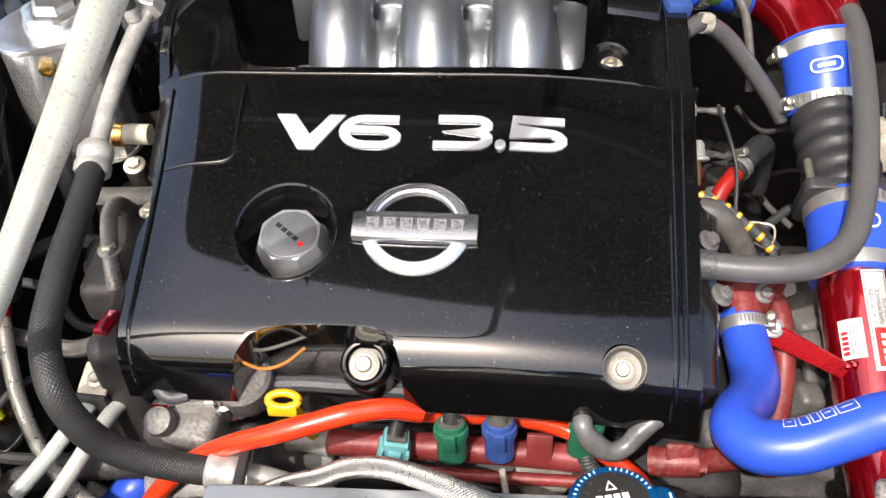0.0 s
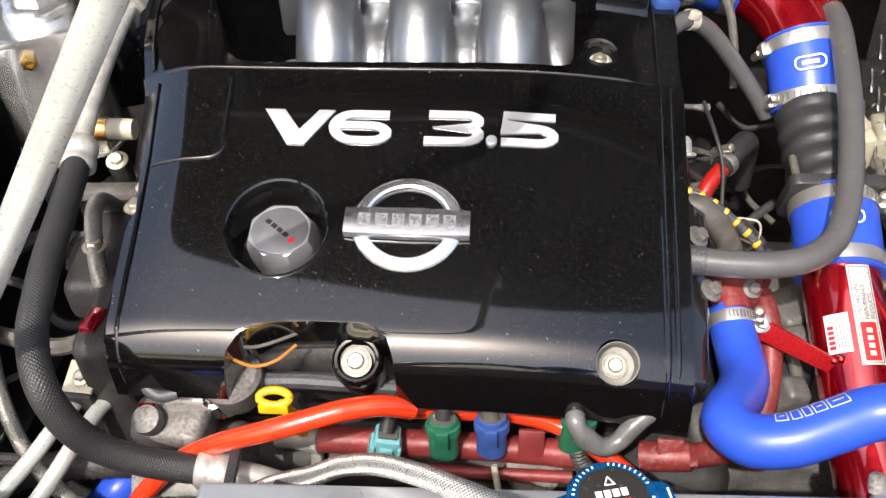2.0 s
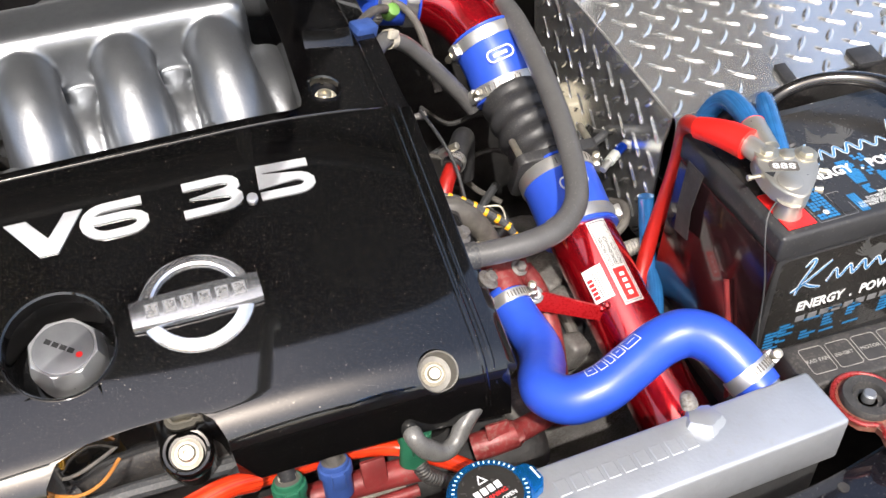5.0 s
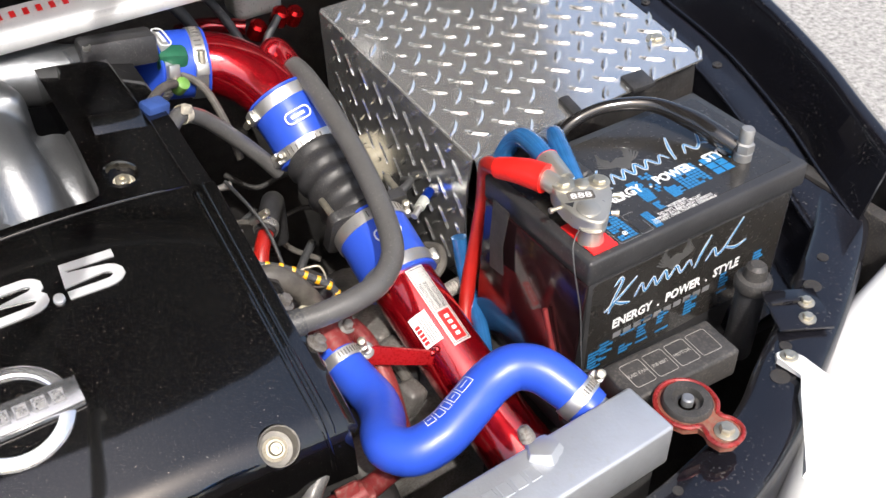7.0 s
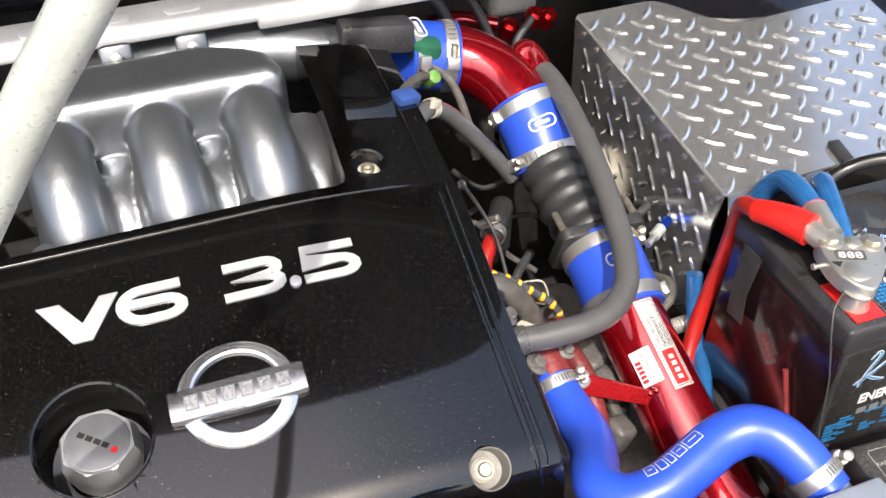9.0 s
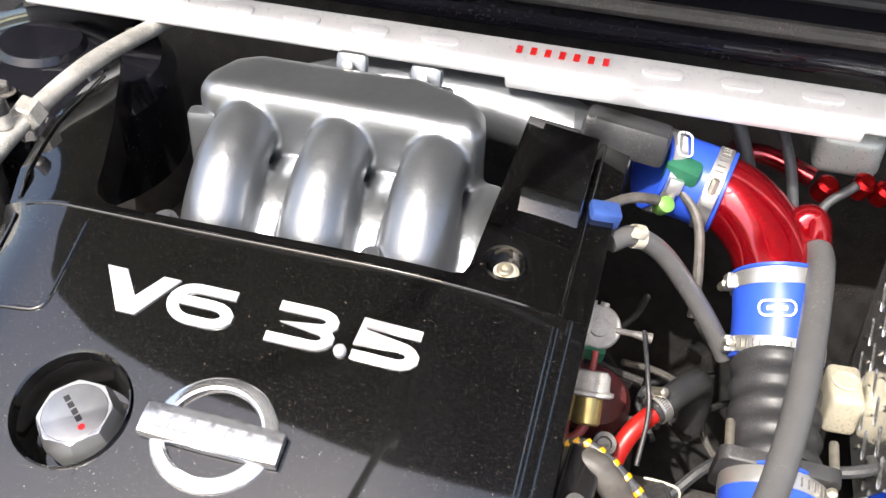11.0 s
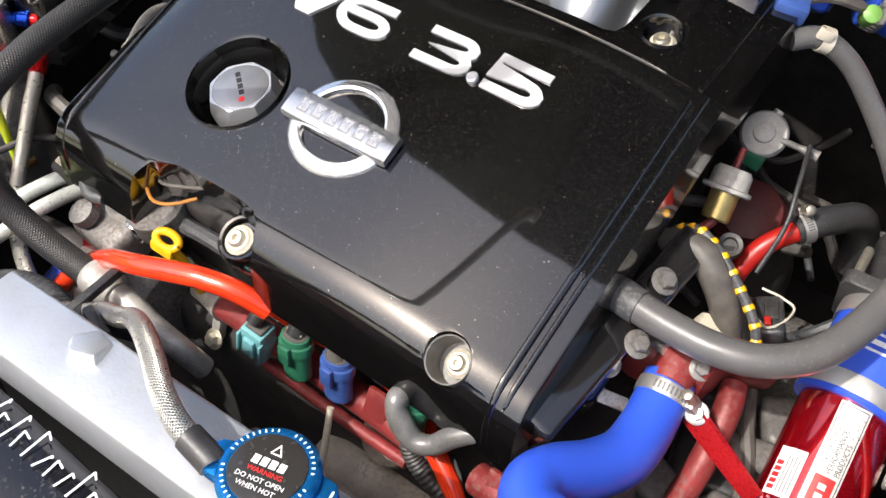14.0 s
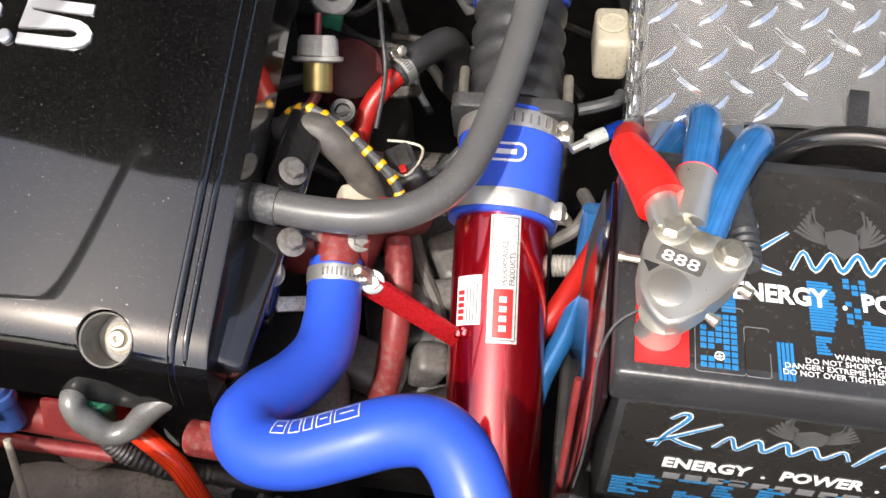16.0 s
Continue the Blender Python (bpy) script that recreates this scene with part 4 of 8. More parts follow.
part("solenoid_body", block(B(), (0.062, 0.030, 0.035), pose(-0.140, 0.685, 0.905, 10, 0, 6), 0.007, 3), M_ALUPIPE, eng, "pale dusty cast solenoid body")
part("solenoid", lathe(B(), [(0.010, 0), (0.011, 0.002), (0.011, 0.018), (0.008, 0.020), (0.0075, 0.026)], (-0.121, 0.672, 0.905), (0, -0.1, 1), 24), M_CHROME, eng, "shiny metal solenoid can")
part("red_guard", sheet(B(), [[(-0.192, 0.668, 0.915), (-0.175, 0.666, 0.918)], [(-0.212, 0.655, 0.84), (-0.165, 0.653, 0.84)]], 0.003), M_RED, eng, "glossy red sheet guard")
part("red_tab", block(B(), (0.016, 0.03, 0.05), pose(-0.243, 0.725, 0.94, 0, 0, -10), 0.003), M_RED, eng, "small red metal tab")
b = lathe(B(), [(0.026, 0), (0.028, 0.004), (0.028, 0.03), (0.024, 0.034)], (-0.105, 0.69, 0.915), (0, -0.3, 1), 24)
part("cam_sensor", b, M_DIRTY, eng)
part("sensor_plug", block(B(), (0.028, 0.016, 0.014), pose(-0.115, 0.668, 0.955, 10, 0, 5), 0.003), M_GREEN, eng, "green sensor plug")
b = tube(B(), [(-0.192, 0.690, 0.972), (-0.182, 0.668, 0.952), (-0.165, 0.656, 0.942), (-0.148, 0.660, 0.942)], 0.0062, 12)
part("loom_branch", b, M_DKHOSE, eng)
part("sensor_housing", block(B(), (0.070, 0.045, 0.045), pose(-0.166, 0.668, 0.882, 18, 0, -4), 0.010, 3), M_DIRTY, eng, "dusty cast sensor housing")
part("housing_boss", lathe(B(), [(0.013, 0), (0.014, 0.004), (0.013, 0.012), (0.006, 0.014)], (-0.180, 0.655, 0.905), (-0.1, -0.5, 1), 20), M_DIRTY, eng)
part("bright_bracket", sheet(B(), [[(-0.128, 0.690, 0.935), (-0.112, 0.690, 0.935)], [(-0.128, 0.676, 0.930), (-0.112, 0.676, 0.930)], [(-0.126, 0.662, 0.905), (-0.112, 0.662, 0.905)]], 0.002), M_CHROME, eng, "bright bent metal bracket")
hexbolt(eng, (-0.120, 0.679, 0.932), (0, -0.2, 1), 0.005, 0.004, M_BOLT)
# transmission-side casting and coolant outlet
part("gearbox", block(B(), (0.20, 0.34, 0.16), pose(0.42, 0.92, 0.70), 0.03, 3), M_DIRTY, eng)
part("water_outlet", block(B(), (0.07, 0.05, 0.05), pose(0.335, 0.842, 0.905, 0, 12, 10), 0.014, 3), M_REDRAIL, eng, "red painted coolant outlet")
part("water_neck", tube(B(), [(0.350, 0.845, 0.938), (0.353, 0.825, 0.934), (0.355, 0.800, 0.926)], [0.024, 0.020, 0.0175], 20), M_REDRAIL, eng, "rusty red coolant neck")
for x, y, z in ((0.315, 0.768, 0.955), (0.318, 0.842, 0.985), (0.327, 0.79, 0.965)):
    hexbolt(eng, (x, y, z), (0.5, -0.2, 0.8), 0.0065, 0.009, M_DIRTY)
# gloss block standing in for the cover's lower side wall
part("side_skirt", block(B(), (0.032, 0.22, 0.075), pose(0.297, 0.80, 0.940, 10, 24, 0), 0.006, 3), M_GLOSS, eng, "glossy black side skirt of the cover")

# clutter behind and beside the engine: ducts, looms, brackets
def lump(name, label, cat, material, size, at, turn=(0, 0, 0), bevel=0.006, group=""):
    return solo(name, block(B(), size, pose(*at, *turn), bevel, 3), material, label, cat, group)


lump("hose_bracket", "dirty steel bracket deep in the engine bay", "bracket", M_DIRTY, (0.10, 0.03, 0.02), (0.40, 0.90, 0.80), (0, 10, 20))
lump("relay_holder", "black plastic holder below the intake", "holder", M_PLASTIC, (0.09, 0.06, 0.05), (0.41, 0.83, 0.81), (5, 0, 15), 0.01)
random.seed(11)
for k in range(16):
    x, y = random.uniform(0.30, 0.42), random.uniform(0.86, 1.25)
    z = random.uniform(0.80, 0.92)
    p = [(x, y, z)]
    a = random.uniform(0, 6.28)
    for i in range(4):
        a += random.uniform(-0.9, 0.9)
        p.append((p[-1][0] + 0.045 * math.cos(a), p[-1][1] + 0.045 * math.sin(a), p[-1][2] + random.uniform(-0.02, 0.02)))
    solo("wiring_loom", tube(B(), p, random.choice((0.004, 0.006, 0.008)), 8, 5), random.choice((M_DKHOSE, M_LOOM, M_DARK)), "dusty taped wiring loom in the shade beside the engine", "wiring", "wiring looms")
for k in range(12):
    x, y = random.uniform(-0.42, -0.24), random.uniform(0.62, 1.05)
    z = random.uniform(0.78, 0.90)
    p = [(x, y, z)]
    a = random.uniform(0, 6.28)
    for i in range(4):
        a += random.uniform(-0.9, 0.9)
        p.append((p[-1][0] + 0.045 * math.cos(a), p[-1][1] + 0.045 * math.sin(a), p[-1][2] + random.uniform(-0.02, 0.02)))
    solo("wiring_loom", tube(B(), p, random.choice((0.004, 0.006, 0.009)), 8, 5), random.choice((M_DKHOSE, M_LOOM, M_DARK)), "dusty taped wiring loom in the shade beside the engine", "wiring", "wiring looms")

# fuel pressure regulator, vacuum valve, taped harness
reg = thing("fuel_pressure_regulator", "zinc and pale plastic fuel pressure regulator", "regulator", (0.345, 0.905, 0.93))
ax = Vector((-0.06, 0.64, 0.77)).normalized()
base = Vector((0.310, 0.951, 0.965))
part("body", lathe(B(), [(0.0110, 0), (0.0125, 0.002), (0.0125, 0.026), (0.010, 0.028)], base, ax, 20), M_ZINC, reg, "yellow zinc body")
part("flange", lathe(B(), [(0.0190, 0.025), (0.0215, 0.0265), (0.0215, 0.0295), (0.0175, 0.0305), (0.0168, 0.043), (0.0140, 0.047)], base, ax, 24), M_OLDWHITE, reg)
part("nipple", tube(B(), [base + ax * 0.04, base + ax * 0.05, base + ax * 0.058 + Vector((0.0, 0.004, 0.006))], 0.003, 10), M_REDRAIL, reg)
part("red_pipe", tube(B(), [base, base - ax * 0.010 + Vector((-0.008, -0.004, 0)), base + Vector((-0.030, -0.022, -0.018))], 0.0045, 12), M_REDRAIL, reg)
valve = thing("vacuum_valve", "pale plastic vacuum valve with a green plug", "valve", (0.345, 0.99, 0.99))
vb = Vector((0.303, 1.052, 0.992))
part("drum", lathe(B(), [(0.018, -0.010), (0.0215, -0.006), (0.0215, 0.0), (0.0195, 0.003), (0.0145, 0.0045), (0.0098, 0.0045), (0.0092, 0.009), (0.005, 0.010)], vb, (0.15, -0.65, 0.7), 28), M_OLDWHITE, valve)
part("spigot", tube(B(), [vb + Vector((0.016, 0, 0)), vb + Vector((0.032, 0.004, -0.003)), vb + Vector((0.050, 0.006, -0.006))], [0.003, 0.003, 0.0055], 12), M_DIRTY, valve)
part("plug", block(B(), (0.018, 0.012, 0.014), pose(0.304, 1.038, 0.972, 0, 10, 0), 0.002), M_GREEN, valve)
part("stem", tube(B(), [vb + Vector((0, 0.01, 0.005)), vb + Vector((0.002, 0.020, 0.014))], 0.0045, 10), M_OLDWHITE, valve)
loom = thing("taped_harness", "grey taped harness elbow with yellow tracer tape", "wiring harness", (0.37, 0.85, 0.93))
hp = [(0.290, 0.893, 0.976), (0.308, 0.894, 0.979), (0.326, 0.893, 0.978), (0.342, 0.888, 0.967), (0.356, 0.884, 0.948), (0.366, 0.880, 0.925), (0.372, 0.872, 0.90)]
part("tape", tube(B(), hp, [0.009, 0.0125, 0.0140, 0.0130, 0.0125, 0.0125, 0.012], 18, 8), M_LOOM, loom)
b = B()
for i, q in enumerate(spline(hp, 5)[4:]):
    if i % 2:
        lathe(b, [(0.0125, -0.001), (0.0134, 0), (0.0125, 0.001)], q, Vector((0.6, -0.6, -0.5)), 16)
part("tape_edges", b, M_LOOM, loom)
yp = [(0.290, 0.899, 0.972), (0.300, 0.905, 0.984), (0.316, 0.908, 0.987), (0.341, 0.899, 0.980), (0.364, 0.890, 0.964), (0.386, 0.879, 0.946), (0.396, 0.868, 0.925)]
part("tracer", tube(B(), yp, 0.0042, 10, 6), M_DKHOSE, loom)
for q in spline(yp, 2)[1:]:
    part("tracer_band", lathe(B(), [(0.0046, -0.0025), (0.0050, 0), (0.0046, 0.0025)], q, (0.75, -0.5, -0.35), 10), M_YELLOW, loom)
part("white_plug", block(B(), (0.035, 0.02, 0.02), pose(0.358, 0.872, 0.925, 15, 20, 20), 0.005), M_BEIGE, loom)
# red breather stub with black elbow hose
br = thing("breather_hose", "red painted stub with a black elbow hose and clamp", "hose", (0.42, 0.96, 0.9))
bp = [(0.337, 0.945, 0.890), (0.341, 0.965, 0.915), (0.352, 0.985, 0.935), (0.373, 1.010, 0.947)]
part("stub", tube(B(), bp, 0.0092, 18), M_REDC, br)
part("elbow", tube(B(), [(0.366, 1.003, 0.944), (0.378, 1.020, 0.948), (0.392, 1.042, 0.946), (0.404, 1.066, 0.934), (0.410, 1.082, 0.905), (0.41, 1.085, 0.86)], [0.0118, 0.0128, 0.0135, 0.0142, 0.0142, 0.0142], 20), M_PLASTIC, br)
clamp(br, (0.371, 1.010, 0.9465), (0.6, 0.8, 0.15), 0.0134, 0.010, (-0.7, 0.1, 0.8))

# ---- fuel rail, injector plugs and front wiring ----
rail = thing("fuel_rail", "dusty red fuel rail along the engine front", "fuel rail", (0.12, 0.66, 0.85))
part("tube", tube(B(), [(-0.035, 0.683, 0.853), (0.08, 0.678, 0.861), (0.165, 0.674, 0.864), (0.214, 0.672, 0.862)], 0.0130, 20, 6), M_REDRAIL, rail)
part("end_tube", tube(B(), [(0.266, 0.674, 0.864), (0.288, 0.671, 0.869), (0.308, 0.671, 0.871), (0.312, 0.672, 0.871), (0.345, 0.684, 0.864), (0.375, 0.70, 0.85)], [0.014, 0.014, 0.014, 0.0115, 0.0115, 0.0115], 20, 4), M_REDRAIL, rail)
part("lower_tube", tube(B(), [(0.03, 0.668, 0.836), (0.12, 0.662, 0.842), (0.205, 0.660, 0.845)], 0.006, 14, 6), M_REDRAIL, rail)
part("end_plug", tube(B(), [(-0.078, 0.688, 0.845), (-0.055, 0.686, 0.85), (-0.033, 0.683, 0.853)], [0.010, 0.0125, 0.0155], 20, 4), M_ALUPIPE, rail)
part("end_flange", block(B(), (0.012, 0.012, 0.045), pose(-0.038, 0.677, 0.838, -20, 0, 0), 0.004), M_ALUPIPE, rail)
hexbolt(rail, (-0.036, 0.664, 0.822), (0, -0.8, 0.5), 0.006, 0.008, M_BOLT)
for x, y in ((0.166, 0.670), (0.29, 0.668)):
    part("tab", block(B(), (0.024, 0.006, 0.028), pose(x, y, 0.880, -25), 0.002), M_REDRAIL, rail)


def plug(at, material, label, lean=0.0, open_top=True):
    """An injector plug: oval socket with a collar, ribs and wire seals."""
    ob = thing("injector_plug", label, "wiring plug", at, "injector plugs")
    m = pose(*at, -4, lean, 0)
    out = [(0.0135 * math.cos(a), 0.0105 * math.sin(a)) for a in [2 * math.pi * k / 24 for k in range(24)]]
    part("body", slab(B(), out, 0.046, m, 0.0015), material, ob)
    part("collar", slab(B(), [(x * 1.18, y * 1.22) for x, y in out], 0.010, m @ Matrix.Translation((0, 0, 0.030)), 0.002), material, ob)
    part("seal", slab(B(), [(x * 0.85, y * 0.85) for x, y in out], 0.001, m @ Matrix.Translation((0, 0, 0.0455))), M_LOOM, ob)
    part("latch", block(B(), (0.012, 0.005, 0.020), m @ Matrix.Translation((0, -0.0135, 0.032)), 0.0015), material, ob)
    for k in (-0.005, 0.005):
        part("pin_boss", lathe(B(), [(0.003, 0), (0.0032, 0.004), (0.002, 0.006)], m @ Vector((k, 0, 0.046)), m.to_3x3() @ Vector((0, 0, 1)), 10), M_CREAM, ob)
    return ob, m


plug((0.087, 0.658, 0.876), M_GREEN, "dark green oval injector plug on the fuel rail", 0)
plug((0.130, 0.662, 0.877), M_BLUEP, "blue oval injector plug on the fuel rail", 0)
g2, _ = plug((0.203, 0.665, 0.886), M_GREEN, "dark green injector plug with taped wires", 6)
tq = thing("square_injector_plug", "pale teal square injector plug on the fuel rail", "wiring plug", (0.035, 0.66, 0.86), "injector plugs")
m = pose(0.031, 0.664, 0.868, 2, 12, 4)
part("body", block(B(), (0.030, 0.020, 0.026), m, 0.003), M_TEAL, tq)
part("collar", block(B(), (0.024, 0.022, 0.020), m @ Matrix.Translation((0, 0, 0.016)), 0.003), M_TEAL, tq)
part("latch", block(B(), (0.012, 0.004, 0.024), m @ Matrix.Translation((0, -0.0125, 0.006)), 0.001), M_TEAL, tq)
for k in (-0.012, 0.012):
    part("rib", block(B(), (0.003, 0.006, 0.030), m @ Matrix.Translation((k, -0.011, 0.004)), 0.001), M_TEAL, tq)
part("seal", block(B(), (0.018, 0.014, 0.004), m @ Matrix.Translation((0, 0, 0.027)), 0.001), M_LOOM, tq)
for pts, r, mt, lb in (
    ([(0.035, 0.66, 0.90), (0.04, 0.675, 0.915), (0.05, 0.69, 0.92)], 0.007, M_PLASTIC, "black taped plug lead"),
    ([(0.087, 0.661, 0.922), (0.088, 0.669, 0.933), (0.090, 0.684, 0.937)], 0.008, M_PLASTIC, "black taped plug lead"),
    ([(0.130, 0.664, 0.922), (0.128, 0.668, 0.938), (0.118, 0.673, 0.945), (0.105, 0.682, 0.942)], 0.008, M_LOOM, "grey taped plug lead"),
    ([(0.203, 0.663, 0.931), (0.202, 0.656, 0.938), (0.204, 0.650, 0.934), (0.211, 0.647, 0.924), (0.226, 0.645, 0.914), (0.240, 0.650, 0.916), (0.252, 0.659, 0.927), (0.266, 0.667, 0.934), (0.278, 0.673, 0.931)], [0.0085, 0.009, 0.0085, 0.0098, 0.0088, 0.0082, 0.0090, 0.0078, 0.0072], M_TAPE, "grey taped lead folded back"),
    ([(0.133, 0.648, 0.874), (0.138, 0.634, 0.850), (0.141, 0.622, 0.825), (0.139, 0.620, 0.805)], 0.003, M_BEIGE, "thin beige plug wire"),
):
    solo("plug_lead", tube(B(), pts, r, 12, 7), mt, lb + " by the fuel rail", "wiring", "plug leads")
ep = thing("sensor_connector", "black round sensor connector with pale ring", "wiring plug", (0.285, 0.655, 0.90))
part("body", lathe(B(), [(0.011, 0), (0.012, 0.003), (0.012, 0.018), (0.010, 0.020)], (0.281, 0.675, 0.929), (1.0, 0.05, 0.15), 20), M_PLASTIC, ep)
part("pale_ring", lathe(B(), [(0.013, -0.005), (0.0135, -0.001), (0.0125, 0.001)], (0.281, 0.675, 0.929), (1.0, 0.05, 0.15), 20), M_OLDWHITE, ep)

wl = spline([(-0.385, 0.600, 0.818), (-0.350, 0.618, 0.830), (-0.321, 0.634, 0.836), (-0.283, 0.645, 0.840), (-0.247, 0.652, 0.838), (-0.215, 0.664, 0.825), (-0.19, 0.68, 0.80)], 9)
solo("wrapped_loom", tube(B(), wl, [0.0140 + 0.0012 * (i % 2) for i in range(len(wl))], 16, 1), M_DUSTY, "thick black spiral-wrapped loom low beside the engine", "wiring harness")
solo("lower_blue_hose", tube(B(), [(-0.262, 0.640, 0.77), (-0.236, 0.648, 0.80), (-0.222, 0.668, 0.80), (-0.21, 0.70, 0.78)], 0.019, 20, 7), M_BLUE, "blue silicone hose end below the braided hose", "hose")

cl3 = spline([(0.206, 0.662, 0.888), (0.212, 0.656, 0.873), (0.225, 0.654, 0.860), (0.245, 0.654, 0.846), (0.264, 0.658, 0.836), (0.288, 0.663, 0.826), (0.32, 0.668, 0.81)], 10)
solo("corrugated_lead", tube(B(), cl3, [0.0072 + 0.0009 * (i % 2) for i in range(len(cl3))], 14, 1), M_DUSTY, "dusty corrugated lead dropping from the injector plug", "wiring")
# dusty parts low in front of the engine
shd = thing("exhaust_shield", "dusty taupe heat shield low in front of the engine", "heat shield", (0.19, 0.665, 0.75))
rows = []
for k in range(13):
    a = radians(-15 + 210 * k / 12)
    rows.append([(x, 0.668 - 0.034 * math.cos(a) + 0.10 * (x - 0.18), 0.760 + 0.034 * math.sin(a) + dz) for x, dz in ((0.10, -0.012), (0.125, 0.0), (0.17, 0.003), (0.215, 0.002), (0.243, -0.002), (0.258, -0.014))])
part("shell", sheet(B(), rows, 0.0015), M_TAUPE, shd, smooth=50)
part("flange", block(B(), (0.030, 0.050, 0.010), pose(0.268, 0.664, 0.785, 12, 8, 14), 0.003), M_TAUPE, shd)
for x, y, z in ((0.263, 0.652, 0.792), (0.276, 0.674, 0.790)):
    hexbolt(shd, (x, y, z), (0.1, -0.2, 1), 0.006, 0.006, M_DIRTY)
solo("starter_nose", lathe(B(), [(0.014, -0.03), (0.026, -0.022), (0.029, -0.006), (0.027, 0.006), (0.018, 0.012), (0.006, 0.013)], (0.170, 0.682, 0.828), (0.1, -0.6, 0.8), 24), M_TAUPE, "dusty brown round housing behind the fuel rail", "housing")
fanb = thing("fan_bracket", "dusty ribbed plastic bracket beside the radiator", "bracket", (0.334, 0.640, 0.80))
for k in range(3):
    part("rib", block(B(), (0.006, 0.030, 0.050), pose(0.322 + 0.013 * k, 0.640, 0.815, 18, 0, -8), 0.002), M_DUSTY, fanb)
part("base", block(B(), (0.050, 0.036, 0.008), pose(0.335, 0.644, 0.790, 18, 0, -8), 0.002), M_DUSTY, fanb)
solo("crossmember", tube(B(), [(0.06, 0.612, 0.80), (0.16, 0.612, 0.808), (0.28, 0.617, 0.806), (0.40, 0.62, 0.80)], 0.014, 14), M_TAUPE, "dusty tube across the back of the radiator", "crossmember")

# thick orange-red cable along the front, yellow dipstick
oc = thing("red_power_cable", "thick glossy orange-red cable across the engine front", "cable", (0.0, 0.64, 0.85))
part("front_run", tube(B(), [(0.060, 0.660, 0.935), (0.037, 0.648, 0.953), (0.014, 0.640, 0.957), (-0.004, 0.634, 0.957), (-0.050, 0.622, 0.948), (-0.085, 0.624, 0.930), (-0.115, 0.628, 0.910), (-0.153, 0.630, 0.880), (-0.184, 0.620, 0.850), (-0.205, 0.612, 0.815), (-0.19, 0.59, 0.78)], 0.0095, 20, 8), M_ORANGE, oc)
part("rear_run", tube(B(), [(0.042, 0.672, 0.920), (0.09, 0.683, 0.905), (0.137, 0.690, 0.897), (0.163, 0.691, 0.891), (0.189, 0.688, 0.885), (0.207, 0.680, 0.882), (0.226, 0.668, 0.877), (0.244, 0.660, 0.868), (0.262, 0.651, 0.852), (0.285, 0.63, 0.805)], 0.0085, 18, 8), M_ORANGE, oc)
dip = thing("dipstick", "yellow plastic oil dipstick loop", "dipstick", (-0.06, 0.66, 0.90))
ring_pts = [(-0.060 + 0.0135 * math.cos(a), 0.658 + 0.0060 * math.sin(a), 0.944 + 0.003 * math.sin(a)) for a in [2 * math.pi * k / 14 for k in range(15)]]
part("loop", tube(B(), ring_pts, 0.0038, 12, 4, caps=False), M_YELLOW, dip)
part("grip", block(B(), (0.027, 0.004, 0.010), pose(-0.060, 0.650, 0.938, -10, 0, 0), 0.002), M_YELLOW, dip)
part("stalk", tube(B(), [(-0.055, 0.655, 0.938), (-0.048, 0.662, 0.915), (-0.045, 0.67, 0.88)], 0.0055, 10), M_YELLOW, dip)
part("guide_nut", lathe(B(), [(0.010, 0), (0.010, 0.012), (0.007, 0.014)], (-0.050, 0.664, 0.905), (0.1, -0.3, 1), 6), M_BOLT, dip)

# more of what lies in the gap between the cover and the intake pipe
gap = thing("coolant_pipework", "dark red painted coolant pipes under the grey hose", "pipe", (0.38, 0.80, 0.85))
part("riser", tube(B(), [(0.392, 0.850, 0.905), (0.398, 0.825, 0.895), (0.400, 0.790, 0.868), (0.395, 0.755, 0.83), (0.385, 0.72, 0.79)], 0.0115, 16), M_REDRAIL, gap)
part("cross_pipe", tube(B(), [(0.30, 0.838, 0.905), (0.335, 0.850, 0.912), (0.375, 0.868, 0.905), (0.40, 0.90, 0.88)], 0.017, 18), M_REDRAIL, gap)
part("flange", block(B(), (0.012, 0.05, 0.05), pose(0.377, 0.835, 0.925, 0, 8, -12), 0.004), M_REDRAIL, gap)
part("rear_lump", lathe(B(), [(0.02, -0.03), (0.036, -0.02), (0.038, 0.0), (0.030, 0.014), (0.014, 0.018)], (0.310, 1.055, 0.895), (0.2, -0.5, 1), 24), M_MAROON, gap, "dusky red round housing")
for x, y, z in ((0.340, 0.826, 0.935), (0.372, 0.815, 0.945)):
    hexbolt(gap, (x, y, z), (0.3, -0.5, 0.8), 0.0055, 0.007, M_DIRTY)
bk = thing("engine_bracket", "black cast bracket with bolts beside the cover", "bracket", (0.305, 0.80, 0.90))
part("arm", block(B(), (0.020, 0.14, 0.045), pose(0.302, 0.822, 0.918, 14, 12, 3), 0.009, 3), M_GLOSS, bk)
for x, y, z in ((0.303, 0.786, 0.944), (0.297, 0.850, 0.948)):
    part("boss", lathe(B(), [(0.0135, -0.02), (0.0135, 0.004), (0.012, 0.006)], (x, y, z), (0.15, -0.25, 1), 22), M_PLASTIC, bk)
    hexbolt(bk, (x, y, z + 0.005), (0.15, -0.25, 1), 0.0062, 0.006, M_DIRTY)
part("pale_tab", block(B(), (0.024, 0.012, 0.004), pose(0.322, 0.776, 0.905, 30, 20, 25), 0.001), M_ALUPIPE, bk)
part("stud", lathe(B(), [(0.004, 0), (0.004, 0.018), (0.006, 0.018), (0.006, 0.024)], (0.322, 0.822, 0.938), (0.8, -0.3, 0.35), 8), M_STEEL, bk)
